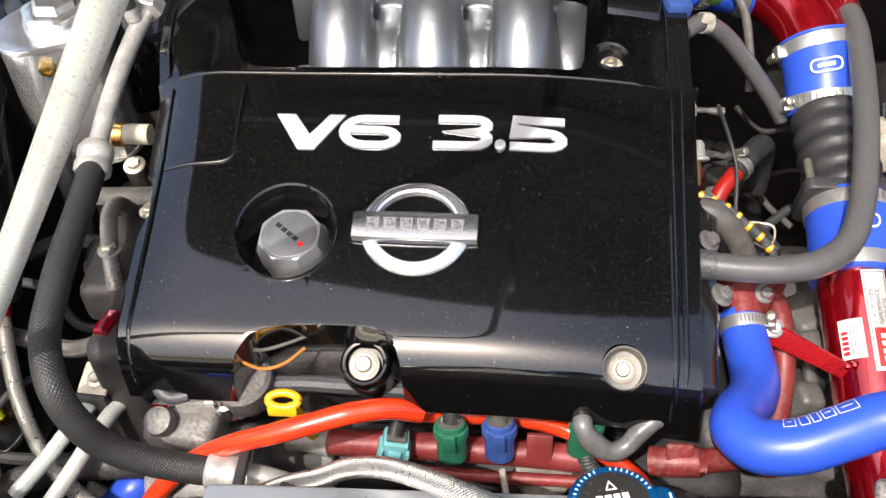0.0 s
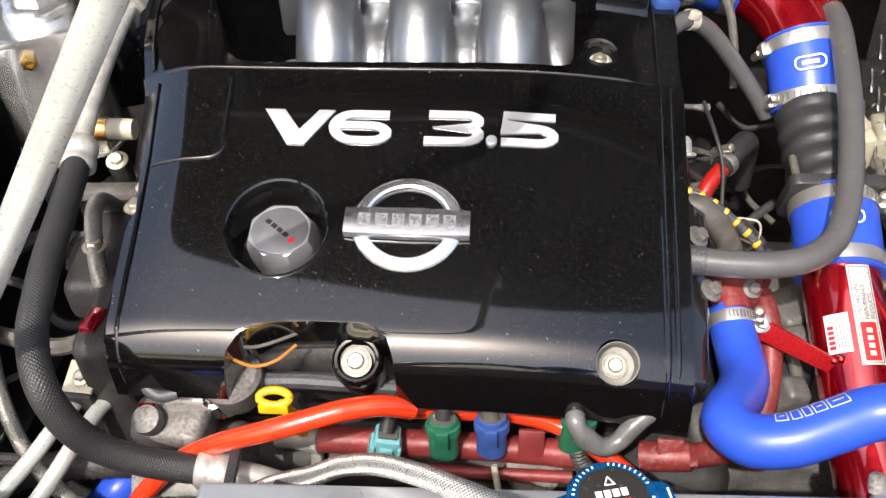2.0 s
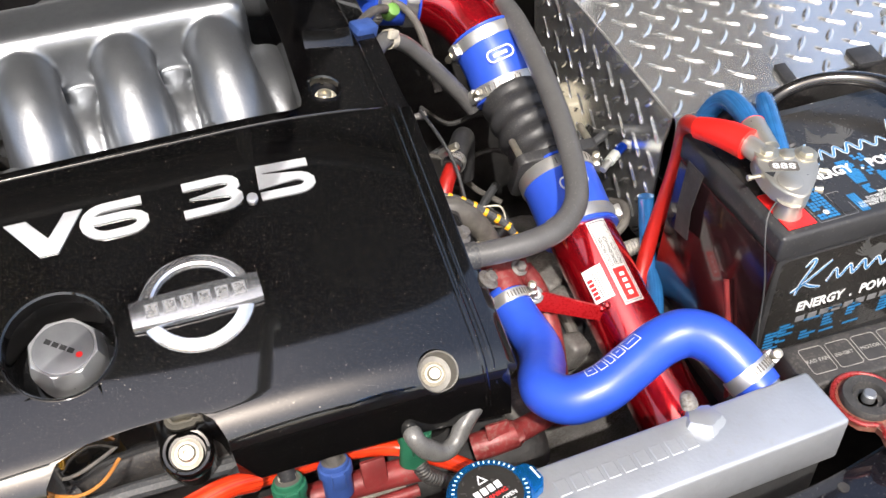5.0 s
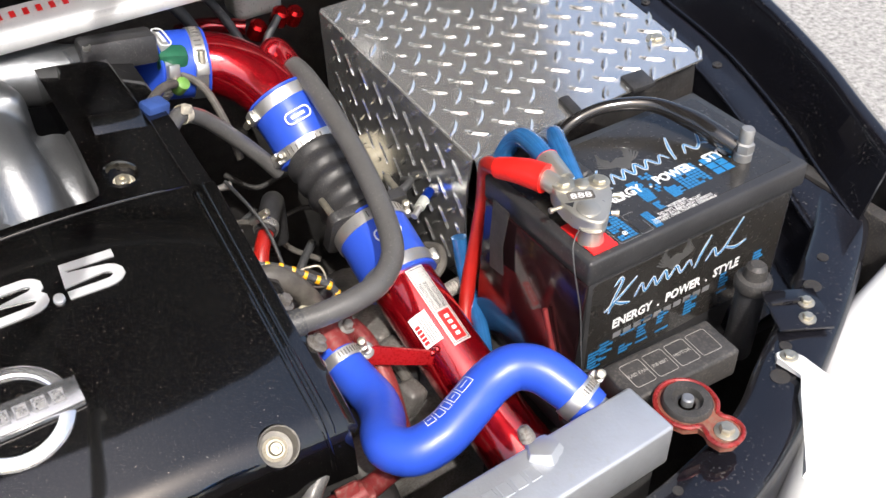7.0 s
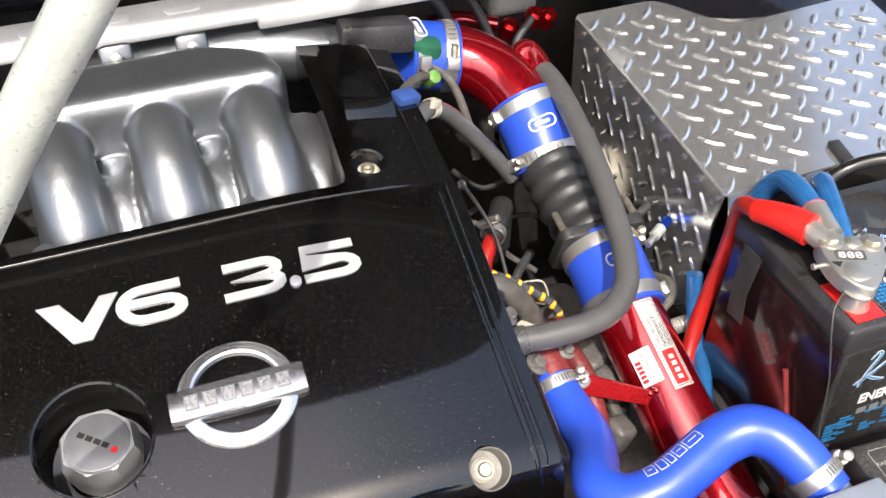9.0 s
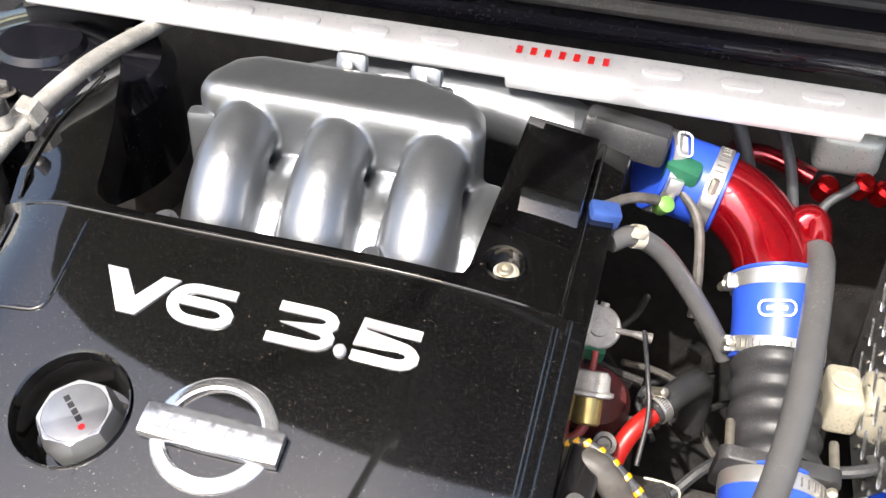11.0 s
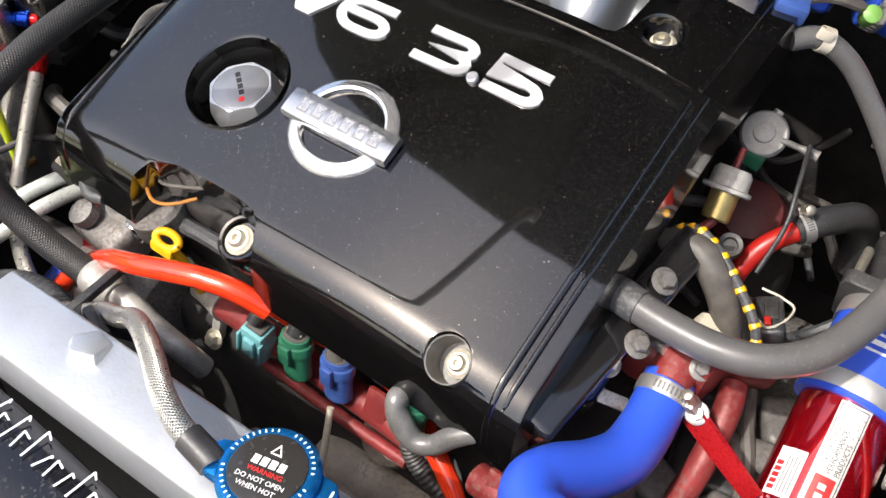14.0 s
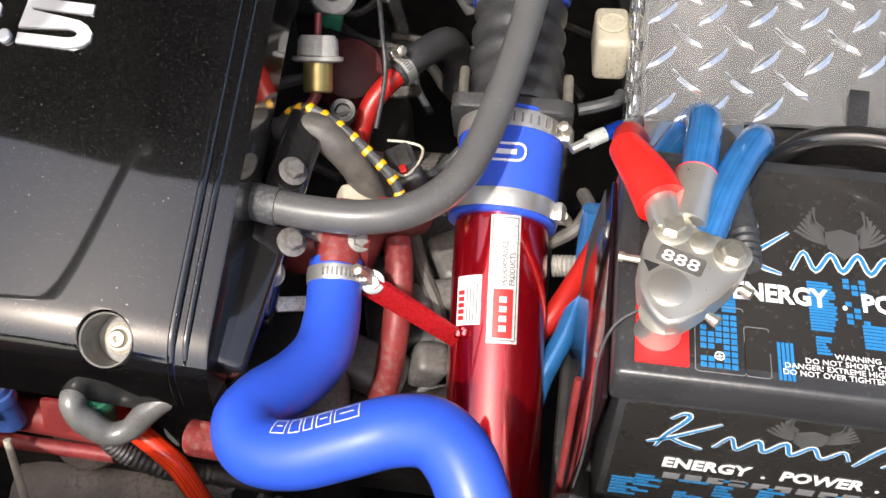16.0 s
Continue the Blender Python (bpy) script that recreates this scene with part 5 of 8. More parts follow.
cn = thing("black_connector", "open black connector with a pale edge", "wiring plug", (0.39, 0.90, 0.90))
part("shell", block(B(), (0.042, 0.026, 0.022), pose(0.387, 0.921, 0.914, 15, 5, -62), 0.005, 3), M_PLASTIC, cn)
part("rim", tube(B(), [(0.369, 0.941, 0.926), (0.385, 0.940, 0.927), (0.400, 0.936, 0.926), (0.399, 0.918, 0.925), (0.390, 0.903, 0.925), (0.377, 0.909, 0.926)], 0.0012, 6, 4), M_CREAM, cn)
part("cavity", block(B(), (0.020, 0.012, 0.006), pose(0.386, 0.923, 0.9245, 15, 5, -62), 0.002), M_DARK, cn)
part("red_seal", block(B(), (0.008, 0.006, 0.004), pose(0.388, 0.909, 0.9265, 15, 5, -62), 0.001), M_REDC, cn)
knob = thing("round_grommet", "dusty black rubber grommet beside the harness", "grommet", (0.328, 0.954, 0.93))
part("ring", lathe(B(), [(0.0115, 0), (0.012, 0.006), (0.0105, 0.010), (0.007, 0.009), (0.0065, 0.004)], (0.328, 0.954, 0.940), (0.2, -0.5, 0.9), 24), M_DUSTY, knob)
part("stem", tube(B(), [(0.326, 0.960, 0.90), (0.327, 0.957, 0.925), (0.328, 0.954, 0.944)], 0.006, 12), M_DUSTY, knob)
for pts, r, mt, nm, lb in (
    ([(0.525, 0.929, 0.948), (0.545, 0.943, 0.951), (0.562, 0.955, 0.952), (0.585, 0.972, 0.950), (0.62, 1.0, 0.93)], 0.0042, M_STEEL, "refrigerant_line", "thin bright metal line beside the duct"),
    ([(0.528, 0.985, 0.940), (0.545, 0.987, 0.945), (0.560, 0.996, 0.945), (0.564, 1.02, 0.93)], 0.0055, M_DKHOSE, "ribbed_lead", "black ribbed lead beside the duct"),
    ([(0.345, 1.05, 1.00), (0.355, 1.01, 0.985), (0.362, 0.98, 0.965), (0.36, 0.94, 0.94)], 0.0022, M_PLASTIC, "thin_wire", "thin black wire with a pale paint mark"),
    ([(0.40, 0.88, 0.87), (0.412, 0.85, 0.865), (0.43, 0.82, 0.85), (0.438, 0.79, 0.82)], 0.007, M_LOOM, "brown_lead", "dusty brown lead under the grey hose"),
    ([(0.515, 0.88, 0.885), (0.535, 0.885, 0.90), (0.545, 0.905, 0.905), (0.54, 0.93, 0.895)], 0.006, M_LOOM, "curled_lead", "curled dusty lead beside the pipe"),
):
    solo(nm, tube(B(), pts, r, 10, 7), mt, lb, "wiring" if "lead" in nm or "wire" in nm else "pipe")
band = thing("blue_crimp", "small blue and clear crimp on the thin line", "crimp", (0.545, 0.943, 0.951))
part("sleeve", tube(B(), [(0.551, 0.947, 0.9515), (0.558, 0.952, 0.952), (0.565, 0.957, 0.952)], 0.0062, 14, 3), M_ANBLUE, band)
part("clear_end", tube(B(), [(0.538, 0.938, 0.950), (0.545, 0.943, 0.951), (0.551, 0.947, 0.9515)], 0.0064, 14, 3), M_ROD, band)
cl2 = spline([(0.520, 0.862, 0.878), (0.535, 0.862, 0.88), (0.552, 0.863, 0.88)], 9)
solo("flexible_conduit", tube(B(), cl2, [0.0085 + 0.0012 * (i % 2) for i in range(len(cl2))], 14, 1), M_ALUPIPE, "short grey ribbed conduit below the battery cables", "conduit")
pb = thing("plastic_tank", "aged cream plastic tank with an embossed ring", "reservoir", (0.556, 1.150, 0.855))
part("body", block(B(), (0.034, 0.058, 0.05), pose(0.556, 1.150, 0.880, 0, 0, 4), 0.007, 3), M_BEIGE, pb)
part("ring", lathe(B(), [(0.014, 0), (0.015, 0.002), (0.013, 0.003), (0.012, 0.001)], (0.555, 1.150, 0.905), (0, 0, 1), 24), M_BEIGE, pb)
random.seed(31)
for at, size, turn in (((0.428, 0.838, 0.845), (0.05, 0.03, 0.03), (10, 5, 20)), ((0.38, 0.775, 0.825), (0.06, 0.04, 0.03), (0, 15, -10)), ((0.425, 0.785, 0.825), (0.03, 0.03, 0.04), (10, 20, 15)), ((0.44, 0.885, 0.845), (0.05, 0.05, 0.03), (0, 0, 30)), ((0.365, 0.93, 0.88), (0.04, 0.05, 0.04), (12, 8, 0)), ((0.345, 0.73, 0.83), (0.05, 0.06, 0.03), (8, 0, 10))):
    lump("gearbox_casting", "dusty grey casting lump low in the bay", "casting", M_DIRTY, size, at, turn, 0.008, "gearbox castings")

# ---- intake tract ----
IN = [(0.505, 0.60, 0.775), (0.490, 0.70, 0.823), (0.483, 0.775, 0.860), (0.476, 0.863, 0.903), (0.475, 0.948, 0.942), (0.471, 1.02, 0.962), (0.469, 1.079, 0.980),
      (0.465, 1.106, 1.003), (0.458, 1.136, 1.026), (0.442, 1.172, 1.046), (0.414, 1.200, 1.060), (0.378, 1.214, 1.068), (0.34, 1.216, 1.074), (0.29, 1.208, 1.083)]
IN = [Vector(p) for p in IN]
intake = thing("intake_pipe", "candy red metal intake pipe with a welded bracket and stickers", "intake pipe", (0.49, 0.76, 0.78))
part("pipe", tube(B(), [IN[0] + (IN[0] - IN[1]) * 0.6, IN[0], IN[1], IN[2], IN[3], IN[3] + (IN[4] - IN[3]) * 0.4], [0.052, 0.043, 0.0385, 0.0385, 0.0385, 0.0385], 40, 8), M_RED, intake)
d01 = (IN[3] - IN[2]).normalized()
b = B()
slab(b, [(0, -0.011), (0.087, -0.008), (0.087, 0.008), (0, 0.011)], 0.005, frame_at((0.3755, 0.802, 0.912), (0.0753, -0.0240, -0.0275), (0.25, 0.25, 0.9)), 0.001)
part("bracket", b, M_SUNLITRED, intake, "red welded bracket strip")
b = B()
for k in range(5):
    lathe(b, [(0.0035, -0.003), (0.005, 0), (0.0035, 0.003)], Vector((0.4500, 0.779, 0.885)) + Vector((0.001 * k, -0.002, 0.005)) * (k - 2), (0, 0.5, 0.8), 10)
part("weld_bead", b, M_RED, intake)
hexbolt(intake, (0.383, 0.797, 0.917), (0.1, -0.6, 0.7), 0.0055, 0.006, M_STEEL)

# stickers, wrapped round the pipe
ex = Vector((1, 0, 0)) - d01 * d01.x
ex.normalize()
ez = ex.cross(d01)


def on_pipe(r):
    def put(x, y, z):
        """x: metres along the pipe from its lower end, y: metres round it, to the battery's side."""
        a = y / r
        return IN[2] + d01 * x + (ez * math.cos(a) + ex * math.sin(a)) * (r + z)
    return put


def wrapped(bm, x0, x1, y0, y1, r, z, n=8):
    put = on_pipe(r)
    rows2 = [[bm.verts.new(put(x0 + (x1 - x0) * i / 4, y0 + (y1 - y0) * k / n, z)) for k in range(n + 1)] for i in range(5)]
    low = [[bm.verts.new(put(x0 + (x1 - x0) * i / 4, y0 + (y1 - y0) * k / n, -0.0005)) for k in range(n + 1)] for i in range(5)]
    for i in range(4):
        for k in range(n):
            bm.faces.new((rows2[i][k], rows2[i][k + 1], rows2[i + 1][k + 1], rows2[i + 1][k]))
    for i in range(4):
        for k in (0, n):
            bm.faces.new((rows2[i][k], rows2[i + 1][k], low[i + 1][k], low[i][k]))
    for k in range(n):
        for i in (0, 4):
            bm.faces.new((rows2[i][k], rows2[i][k + 1], low[i][k + 1], low[i][k]))
    return bm


PR = 0.0386
L0, L1, W0, W1 = 0.009, 0.110, -0.0070, 0.0165
sticker = part("long_sticker", wrapped(B(), L0, L1, W0, W1, PR, 0.0004), M_LABEL, intake, "long silver sticker with black print")
b = B()
for x0, x1, y0, y1 in ((L0 + 0.002, L1 - 0.002, W0 + 0.0015, W0 + 0.0021), (L0 + 0.002, L1 - 0.002, W1 - 0.0021, W1 - 0.0015), (L0 + 0.002, L0 + 0.0026, W0 + 0.0015, W1 - 0.0015), (L1 - 0.0026, L1 - 0.002, W0 + 0.0015, W1 - 0.0015)):
    wrapped(b, x0, x1, y0, y1, PR, 0.0006, 4)
part("sticker_border", b, M_PBLACK, sticker)
part("sticker_field", wrapped(B(), L0 + 0.004, L0 + 0.042, W0 + 0.004, W1 - 0.004, PR, 0.0006), M_PRED, sticker, "red field with pale marks")
for k in range(4):
    part("sticker_mark", wrapped(B(), L0 + 0.009 + k * 0.0075, L0 + 0.0135 + k * 0.0075, W0 + 0.009, W1 - 0.009, PR, 0.0008, 4), M_PWHITE, sticker)
b = B()
put = on_pipe(PR)
for i, t in enumerate(("DYNO PROVEN", "PERFORMANCE", "PRODUCTS")):
    words(b, t, 0.0062, None, 0.035 if i < 2 else 0.026, 0.0001, lambda x, y, z, i=i: put(L0 + 0.045 + x, W0 + 0.0080 + 0.0060 * i - y, 0.0006 + z))
part("sticker_words", b, M_PBLACK, sticker)
tag = part("small_sticker", wrapped(B(), 0.023, 0.062, -0.036, -0.0125, PR, 0.0004), M_PWHITE, intake, "small white sticker with red marks")
for k in range(5):
    part("sticker_mark", wrapped(B(), 0.027 + k * 0.0050, 0.0305 + k * 0.0050, -0.0340, -0.0275, PR, 0.0006, 3), M_PRED, tag)
b = B()
for k in range(4):
    wrapped(b, 0.026, 0.057 - 0.002 * (k % 2), -0.0250 + k * 0.0029, -0.0238 + k * 0.0029, PR, 0.0006, 3)
part("sticker_lines", b, M_PGREY, tag)


def coupler(pts, r, ends, label):
    ob = thing("silicone_coupler", label, "hose coupler", pts[0], "silicone couplers")
    pts = [Vector(p) for p in pts]
    part("sleeve", tube(B(), pts, r, 40, 8), M_BLUE, ob)
    for k, s in ends:
        q = pts[0] if k == 0 else pts[-1]
        d = (pts[1] - pts[0]).normalized() if k == 0 else (pts[-2] - pts[-1]).normalized()
        clamp(ob, q + d * 0.012, d, r + 0.0006, 0.015, s)
        part("bead", lathe(B(), [(r - 0.001, -0.002), (r + 0.0012, -0.001), (r + 0.0012, 0.001), (r - 0.001, 0.002)], q + d * 0.002, d, 40, ring=True), M_BLUE, ob)
    return ob


c1 = coupler([IN[3] + d01 * 0.012, (IN[3] + IN[4]) / 2 + Vector((0, 0.013, 0.006)), IN[4] + Vector((0, 0.008, 0.002))], 0.0435, ((0, (1, 0.1, 0.35)), (1, (1, 0.1, 0.35))), "bright blue silicone coupler clamped on the red pipe")
c2 = coupler([IN[6] - Vector((0, 0.004, 0.006)), IN[7], IN[8] + Vector((0, 0.004, 0.003))], 0.0425, ((0, (-1, 0, 0.2)), (1, (-1, 0, 0.2))), "bright blue silicone coupler above the ribbed duct")
c3 = coupler([IN[11] + Vector((0.018, -0.006, -0.002)), IN[12], IN[13] + Vector((0.03, 0.002, -0.003))], 0.0415, ((0, (0, -1, 0.3)), (1, (0, -1, 0.3))), "bright blue silicone coupler at the throttle body")
for c, (q, d, s) in ((c1, ((IN[3] + IN[4]) / 2 + Vector((0, 0.013, 0.006)), (IN[4] - IN[3]).normalized(), Vector((-0.05, -0.25, 1)))), (c2, (IN[7], (IN[8] - IN[6]).normalized(), Vector((-0.25, -0.3, 1)))), (c3, (IN[12], (IN[13] - IN[12]).normalized(), Vector((0, -0.3, 1))))):
    s = (s - d * s.dot(d)).normalized()
    t = d.cross(s)
    mm = frame_at(q + s * 0.0436, t, d)
    b = B()
    ribbon(b, [(x, y) for x, y in rounded(-0.016, -0.007, 0.016, 0.007, 0.006)] + [(0.016, 0.0)], 0.0018, 0.0012, mm, 1)
    block(b, (0.018, 0.004, 0.001), mm @ Matrix.Translation((0, 0, 0.0008)), 0)
    part("print", b, M_PWHITE, c, "plain white outlined mark")
# ribbed airflow duct with its flange
duct = thing("airflow_duct", "black ribbed rubber duct with a bolted flange", "air duct", (0.47, 1.0, 0.92))
ln = spline([IN[4] + Vector((0, 0.014, 0.004)), IN[5], IN[6]], 12)
part("duct", tube(B(), ln, [0.0392 + 0.0024 * math.sin(i * 1.30) for i in range(len(ln))], 36, 1), M_PLASTIC, duct, smooth=60)
d45 = (IN[5] - IN[4]).normalized()
part("flange", slab(B(), rounded(-0.050, -0.034, 0.050, 0.040, 0.010), 0.013, frame_at(IN[4] + d45 * 0.016, (1, 0, 0), Vector((0, -0.4, 1))), 0.003), M_PLASTIC, duct)
for sx in (-0.043, 0.043):
    part("flange_bolt", lathe(B(), [(0.0042, -0.010), (0.0042, 0.018), (0.0034, 0.020)], IN[4] + Vector((sx, 0.012, 0.034)), d45, 10), M_BOLT, duct)
# red elbow
elbow = thing("intake_elbow", "candy red metal elbow with a breather nipple", "intake pipe", IN[9])
part("bend", tube(B(), IN[7:13], 0.0385, 40, 8), M_RED, elbow)
nip = [(0.458, 1.165, 1.05), (0.474, 1.182, 1.070), (0.485, 1.178, 1.068), (0.487, 1.150, 1.060)]
part("nipple", tube(B(), nip, 0.0135, 20), M_RED, elbow)
# grey breather hose
gh = thing("breather_pipe_hose", "long grey rubber breather hose looping over the intake", "hose", (0.4, 0.9, 0.95))
gp = [(0.312, 0.800, 0.993), (0.345, 0.797, 0.993), (0.380, 0.797, 0.994), (0.412, 0.806, 0.995), (0.440, 0.830, 0.999), (0.457, 0.868, 1.006), (0.470, 0.925, 1.020), (0.481, 1.00, 1.037), (0.488, 1.08, 1.052), (0.490, 1.125, 1.058), (0.487, 1.156, 1.060)]
part("hose", tube(B(), gp, 0.0125, 24, 8), M_GREY, gh)
part("end_collar", tube(B(), [(0.300, 0.803, 0.992), (0.313, 0.800, 0.993), (0.319, 0.7995, 0.993)], 0.0140, 20, 3), M_DKHOSE, gh)
# rear thin hose with a spring clip, throttle body and its plugs
th = thing("coolant_bypass_hose", "thin grey rubber hose with a spring clip", "hose", (0.36, 1.09, 1.0))
tp = [(0.300, 1.060, 1.085), (0.318, 1.075, 1.086), (0.345, 1.088, 1.066), (0.375, 1.092, 1.03), (0.405, 1.090, 0.99), (0.425, 1.085, 0.96)]
part("hose", tube(B(), tp, 0.0095, 18, 8), M_GREY, th)
part("spring_clip", lathe(B(), [(0.0102, -0.005), (0.0112, -0.005), (0.0112, 0.005), (0.0102, 0.005)], (0.322, 1.077, 1.085), (0.8, 0.5, -0.3), 24, ring=True), M_CREAM, th)
part("clip_ears", block(B(), (0.014, 0.006, 0.010), pose(0.324, 1.068, 1.095, 0, 20, 30), 0.002), M_CREAM, th)
tb = thing("throttle_body", "dark grey throttle body with sensor plugs", "throttle body", (0.28, 1.2, 1.03))
part("barrel", tube(B(), [IN[13] + Vector((0.005, 0, 0)), (0.26, 1.205, 1.088), (0.235, 1.20, 1.09)], 0.042, 32, 4), M_CAST, tb)
part("motor_cover", block(B(), (0.085, 0.04, 0.035), pose(0.292, 1.185, 1.125, -8, 5, -4), 0.006), M_PLASTIC, tb)
for x in (0.258, 0.328):
    part("cover_screw", lathe(B(), [(0.005, 0), (0.005, 0.004)], (x, 1.172, 1.142 - (x - 0.258) * 0.1), (0, -0.2, 1), 10), M_STEEL, tb)
part("green_plug", block(B(), (0.036, 0.028, 0.030), pose(0.352, 1.19, 1.092, 10, 10, -10), 0.005), M_GREEN, tb, "dark green plug")
part("light_green_cap", lathe(B(), [(0.007, 0), (0.008, 0.002), (0.008, 0.018), (0.005, 0.020)], (0.336, 1.135, 1.082), (0.3, -0.5, 0.6), 16), M_LIME, tb, "light green cap")
part("blue_plug", block(B(), (0.028, 0.020, 0.018), pose(0.290, 1.068, 1.108, 10, 10, 20), 0.003), M_BLUEP, tb, "blue plug")
for pts in ([(0.352, 1.18, 1.08), (0.375, 1.16, 1.06), (0.385, 1.13, 1.02), (0.388, 1.11, 0.98)], [(0.29, 1.08, 1.11), (0.31, 1.10, 1.11), (0.33, 1.12, 1.10), (0.335, 1.14, 1.085)]):
    part("lead", tube(B(), pts, 0.005, 10), M_LOOM, tb)
# cylinder, reservoir and hoses further back in the bay
ms = thing("brake_reservoir", "translucent brake reservoir with red fittings", "reservoir", (0.52, 1.33, 1.0))
part("tank", block(B(), (0.07, 0.05, 0.05), pose(0.52, 1.34, 1.07), 0.012, 3), M_ROD, ms)
for x, y, z in ((0.50, 1.30, 1.03), (0.535, 1.30, 1.04), (0.56, 1.31, 1.03)):
    part("red_fitting", lathe(B(), [(0.010, 0), (0.012, 0.002), (0.012, 0.022), (0.008, 0.026)], (x, y, z), (0.2, -0.4, 0.8), 12), M_ANRED, ms)
part("red_hose", tube(B(), [(0.40, 1.31, 1.06), (0.44, 1.32, 1.055), (0.49, 1.305, 1.045)], 0.011, 14), M_RED, ms)
for pts, r in (([(0.42, 1.36, 1.12), (0.45, 1.30, 1.09), (0.47, 1.27, 1.04), (0.48, 1.25, 0.98)], 0.006), ([(0.36, 1.33, 1.13), (0.40, 1.29, 1.10), (0.43, 1.28, 1.03)], 0.008), ([(0.53, 1.28, 1.06), (0.50, 1.26, 1.03), (0.52, 1.22, 0.99), (0.50, 1.18, 0.95)], 0.005), ([(0.30, 1.30, 1.14), (0.22, 1.31, 1.13), (0.10, 1.30, 1.12)], 0.012)):
    solo("rear_hose", tube(B(), pts, r, 12, 7), M_DKHOSE, "dark rubber line at the back of the bay", "hose", "rear hoses")

# white strut bar across the rear
sb = thing("strut_bar", "white painted strut bar with raised pads and red marks", "strut bar", (0.2, 1.22, 1.15))
b = block(B(), (1.02, 0.050, 0.014), pose(0.13, 1.226, 1.167, 14, 0, 0.5), 0.005, 3)


part("bar", b, M_WHITE, sb)
for k in (0, 1, 2, 3, 4, 7, 8, 9):
    x0 = -0.34 + k * 0.075
    part("pad", slab(B(), rounded(x0 - 0.020, -0.0075, x0 + 0.020, 0.0075, 0.0068), 0.0045, pose(0.13, 1.229, 1.168, 14, 0, 0.5) @ Matrix.Translation((0, 0, 0.005)), 0.0015, 2), M_WHITE, sb)
for k in range(7):
    part("red_mark", block(B(), (0.006, 0.011, 0.0005), pose(0.172 + k * 0.0145, 1.229, 1.1762, 14, 0, 0.5) @ Matrix.Translation((0, 0, 0.001)), 0), M_PRED, sb, "plain red stroke")
part("web", block(B(), (0.5, 0.010, 0.03), pose(0.13, 1.245, 1.153), 0.003), M_WHITE, sb)
part("front_lip", block(B(), (0.34, 0.016, 0.018), pose(0.335, 1.205, 1.158, 20, 0, 0.5), 0.004), M_WHITE, sb)

# ---- blue radiator hose ----
bh = thing("radiator_hose", "bright blue silicone radiator hose bent in an S", "hose", (0.38, 0.66, 0.9))
BP = [Vector(p) for p in ((0.353, 0.808, 0.924), (0.355, 0.788, 0.916), (0.358, 0.762, 0.912), (0.358, 0.730, 0.915), (0.348, 0.699, 0.926), (0.333, 0.670, 0.941), (0.329, 0.647, 0.950), (0.343, 0.628, 0.956), (0.371, 0.624, 0.964), (0.402, 0.631, 0.974), (0.432, 0.639, 0.983), (0.457, 0.637, 0.990), (0.475, 0.622, 0.990), (0.487, 0.601, 0.982), (0.495, 0.583, 0.972), (0.499, 0.572, 0.966))]
HR = 0.0222
part("hose", tube(B(), BP, [0.0208, 0.0210, 0.0216] + [HR] * 10 + [0.0218, 0.0208, 0.0206], 36, 8), M_BLUE, bh)
clamp(bh, BP[1] + Vector((0, 0.008, 0.002)), BP[1] - BP[0], 0.0218, 0.012, (1, -0.3, 0.2))
clamp(bh, BP[14] + Vector((-0.001, 0.003, 0.001)), BP[15] - BP[13], 0.0218, 0.013, (1, 0.2, 0.4))
b = B()
hl = spline(BP, 8)


def on_hose(i0, i1, y0, y1, z, n=6):
    """A strip laid on the hose's upper side, between two places on its line."""
    top = []
    for i in range(i0, i1 + 1):
        t = (hl[i + 1] - hl[i - 1]).normalized()
        upv = Vector((0.0, 0.0, 1.0))
        upv = (upv - t * upv.dot(t)).normalized()
        sd = t.cross(upv)
        row = []
        for k in range(n + 1):
            a = (y0 + (y1 - y0) * k / n) / HR
            row.append(hl[i] + (upv * math.cos(a) + sd * math.sin(a)) * (HR + z))
        top.append(row)
    return top


def on_hose_part(f0, f1, y0, y1):
    """The same between fractional places."""
    out = []
    for f in (f0, f1):
        i = int(f)
        a, c = on_hose(i, i, y0, y1, 0.0006)[0], on_hose(i + 1, i + 1, y0, y1, 0.0006)[0]
        out.append([p + (q - p) * (f - i) for p, q in zip(a, c)])
    return out


def strip(bm, rows2):
    gr = [[bm.verts.new(p) for p in row] for row in rows2]
    for a, c in zip(gr, gr[1:]):
        for k in range(len(a) - 1):
            bm.faces.new((a[k], a[k + 1], c[k + 1], c[k]))


for f0, f1 in ((61.6, 64.4), (65.2, 67.2), (67.7, 69.2), (69.7, 72.0), (72.5, 76.4)):
    for y0 in (-0.0152, -0.0036):
        strip(b, on_hose_part(f0, (f0 + f1) / 2, y0, y0 + 0.0008))
        strip(b, on_hose_part((f0 + f1) / 2, f1, y0, y0 + 0.0008))
    for g0 in (f0, f1 - 0.16):
        strip(b, on_hose_part(g0, g0 + 0.16, -0.0152, -0.0028))
for f0, f1 in ((62.4, 63.6), (70.3, 71.4), (73.4, 75.6)):
    strip(b, on_hose_part(f0, f1, -0.0095, -0.0085))
part("print", b, M_PWHITE, bh, "plain white outlined marks")

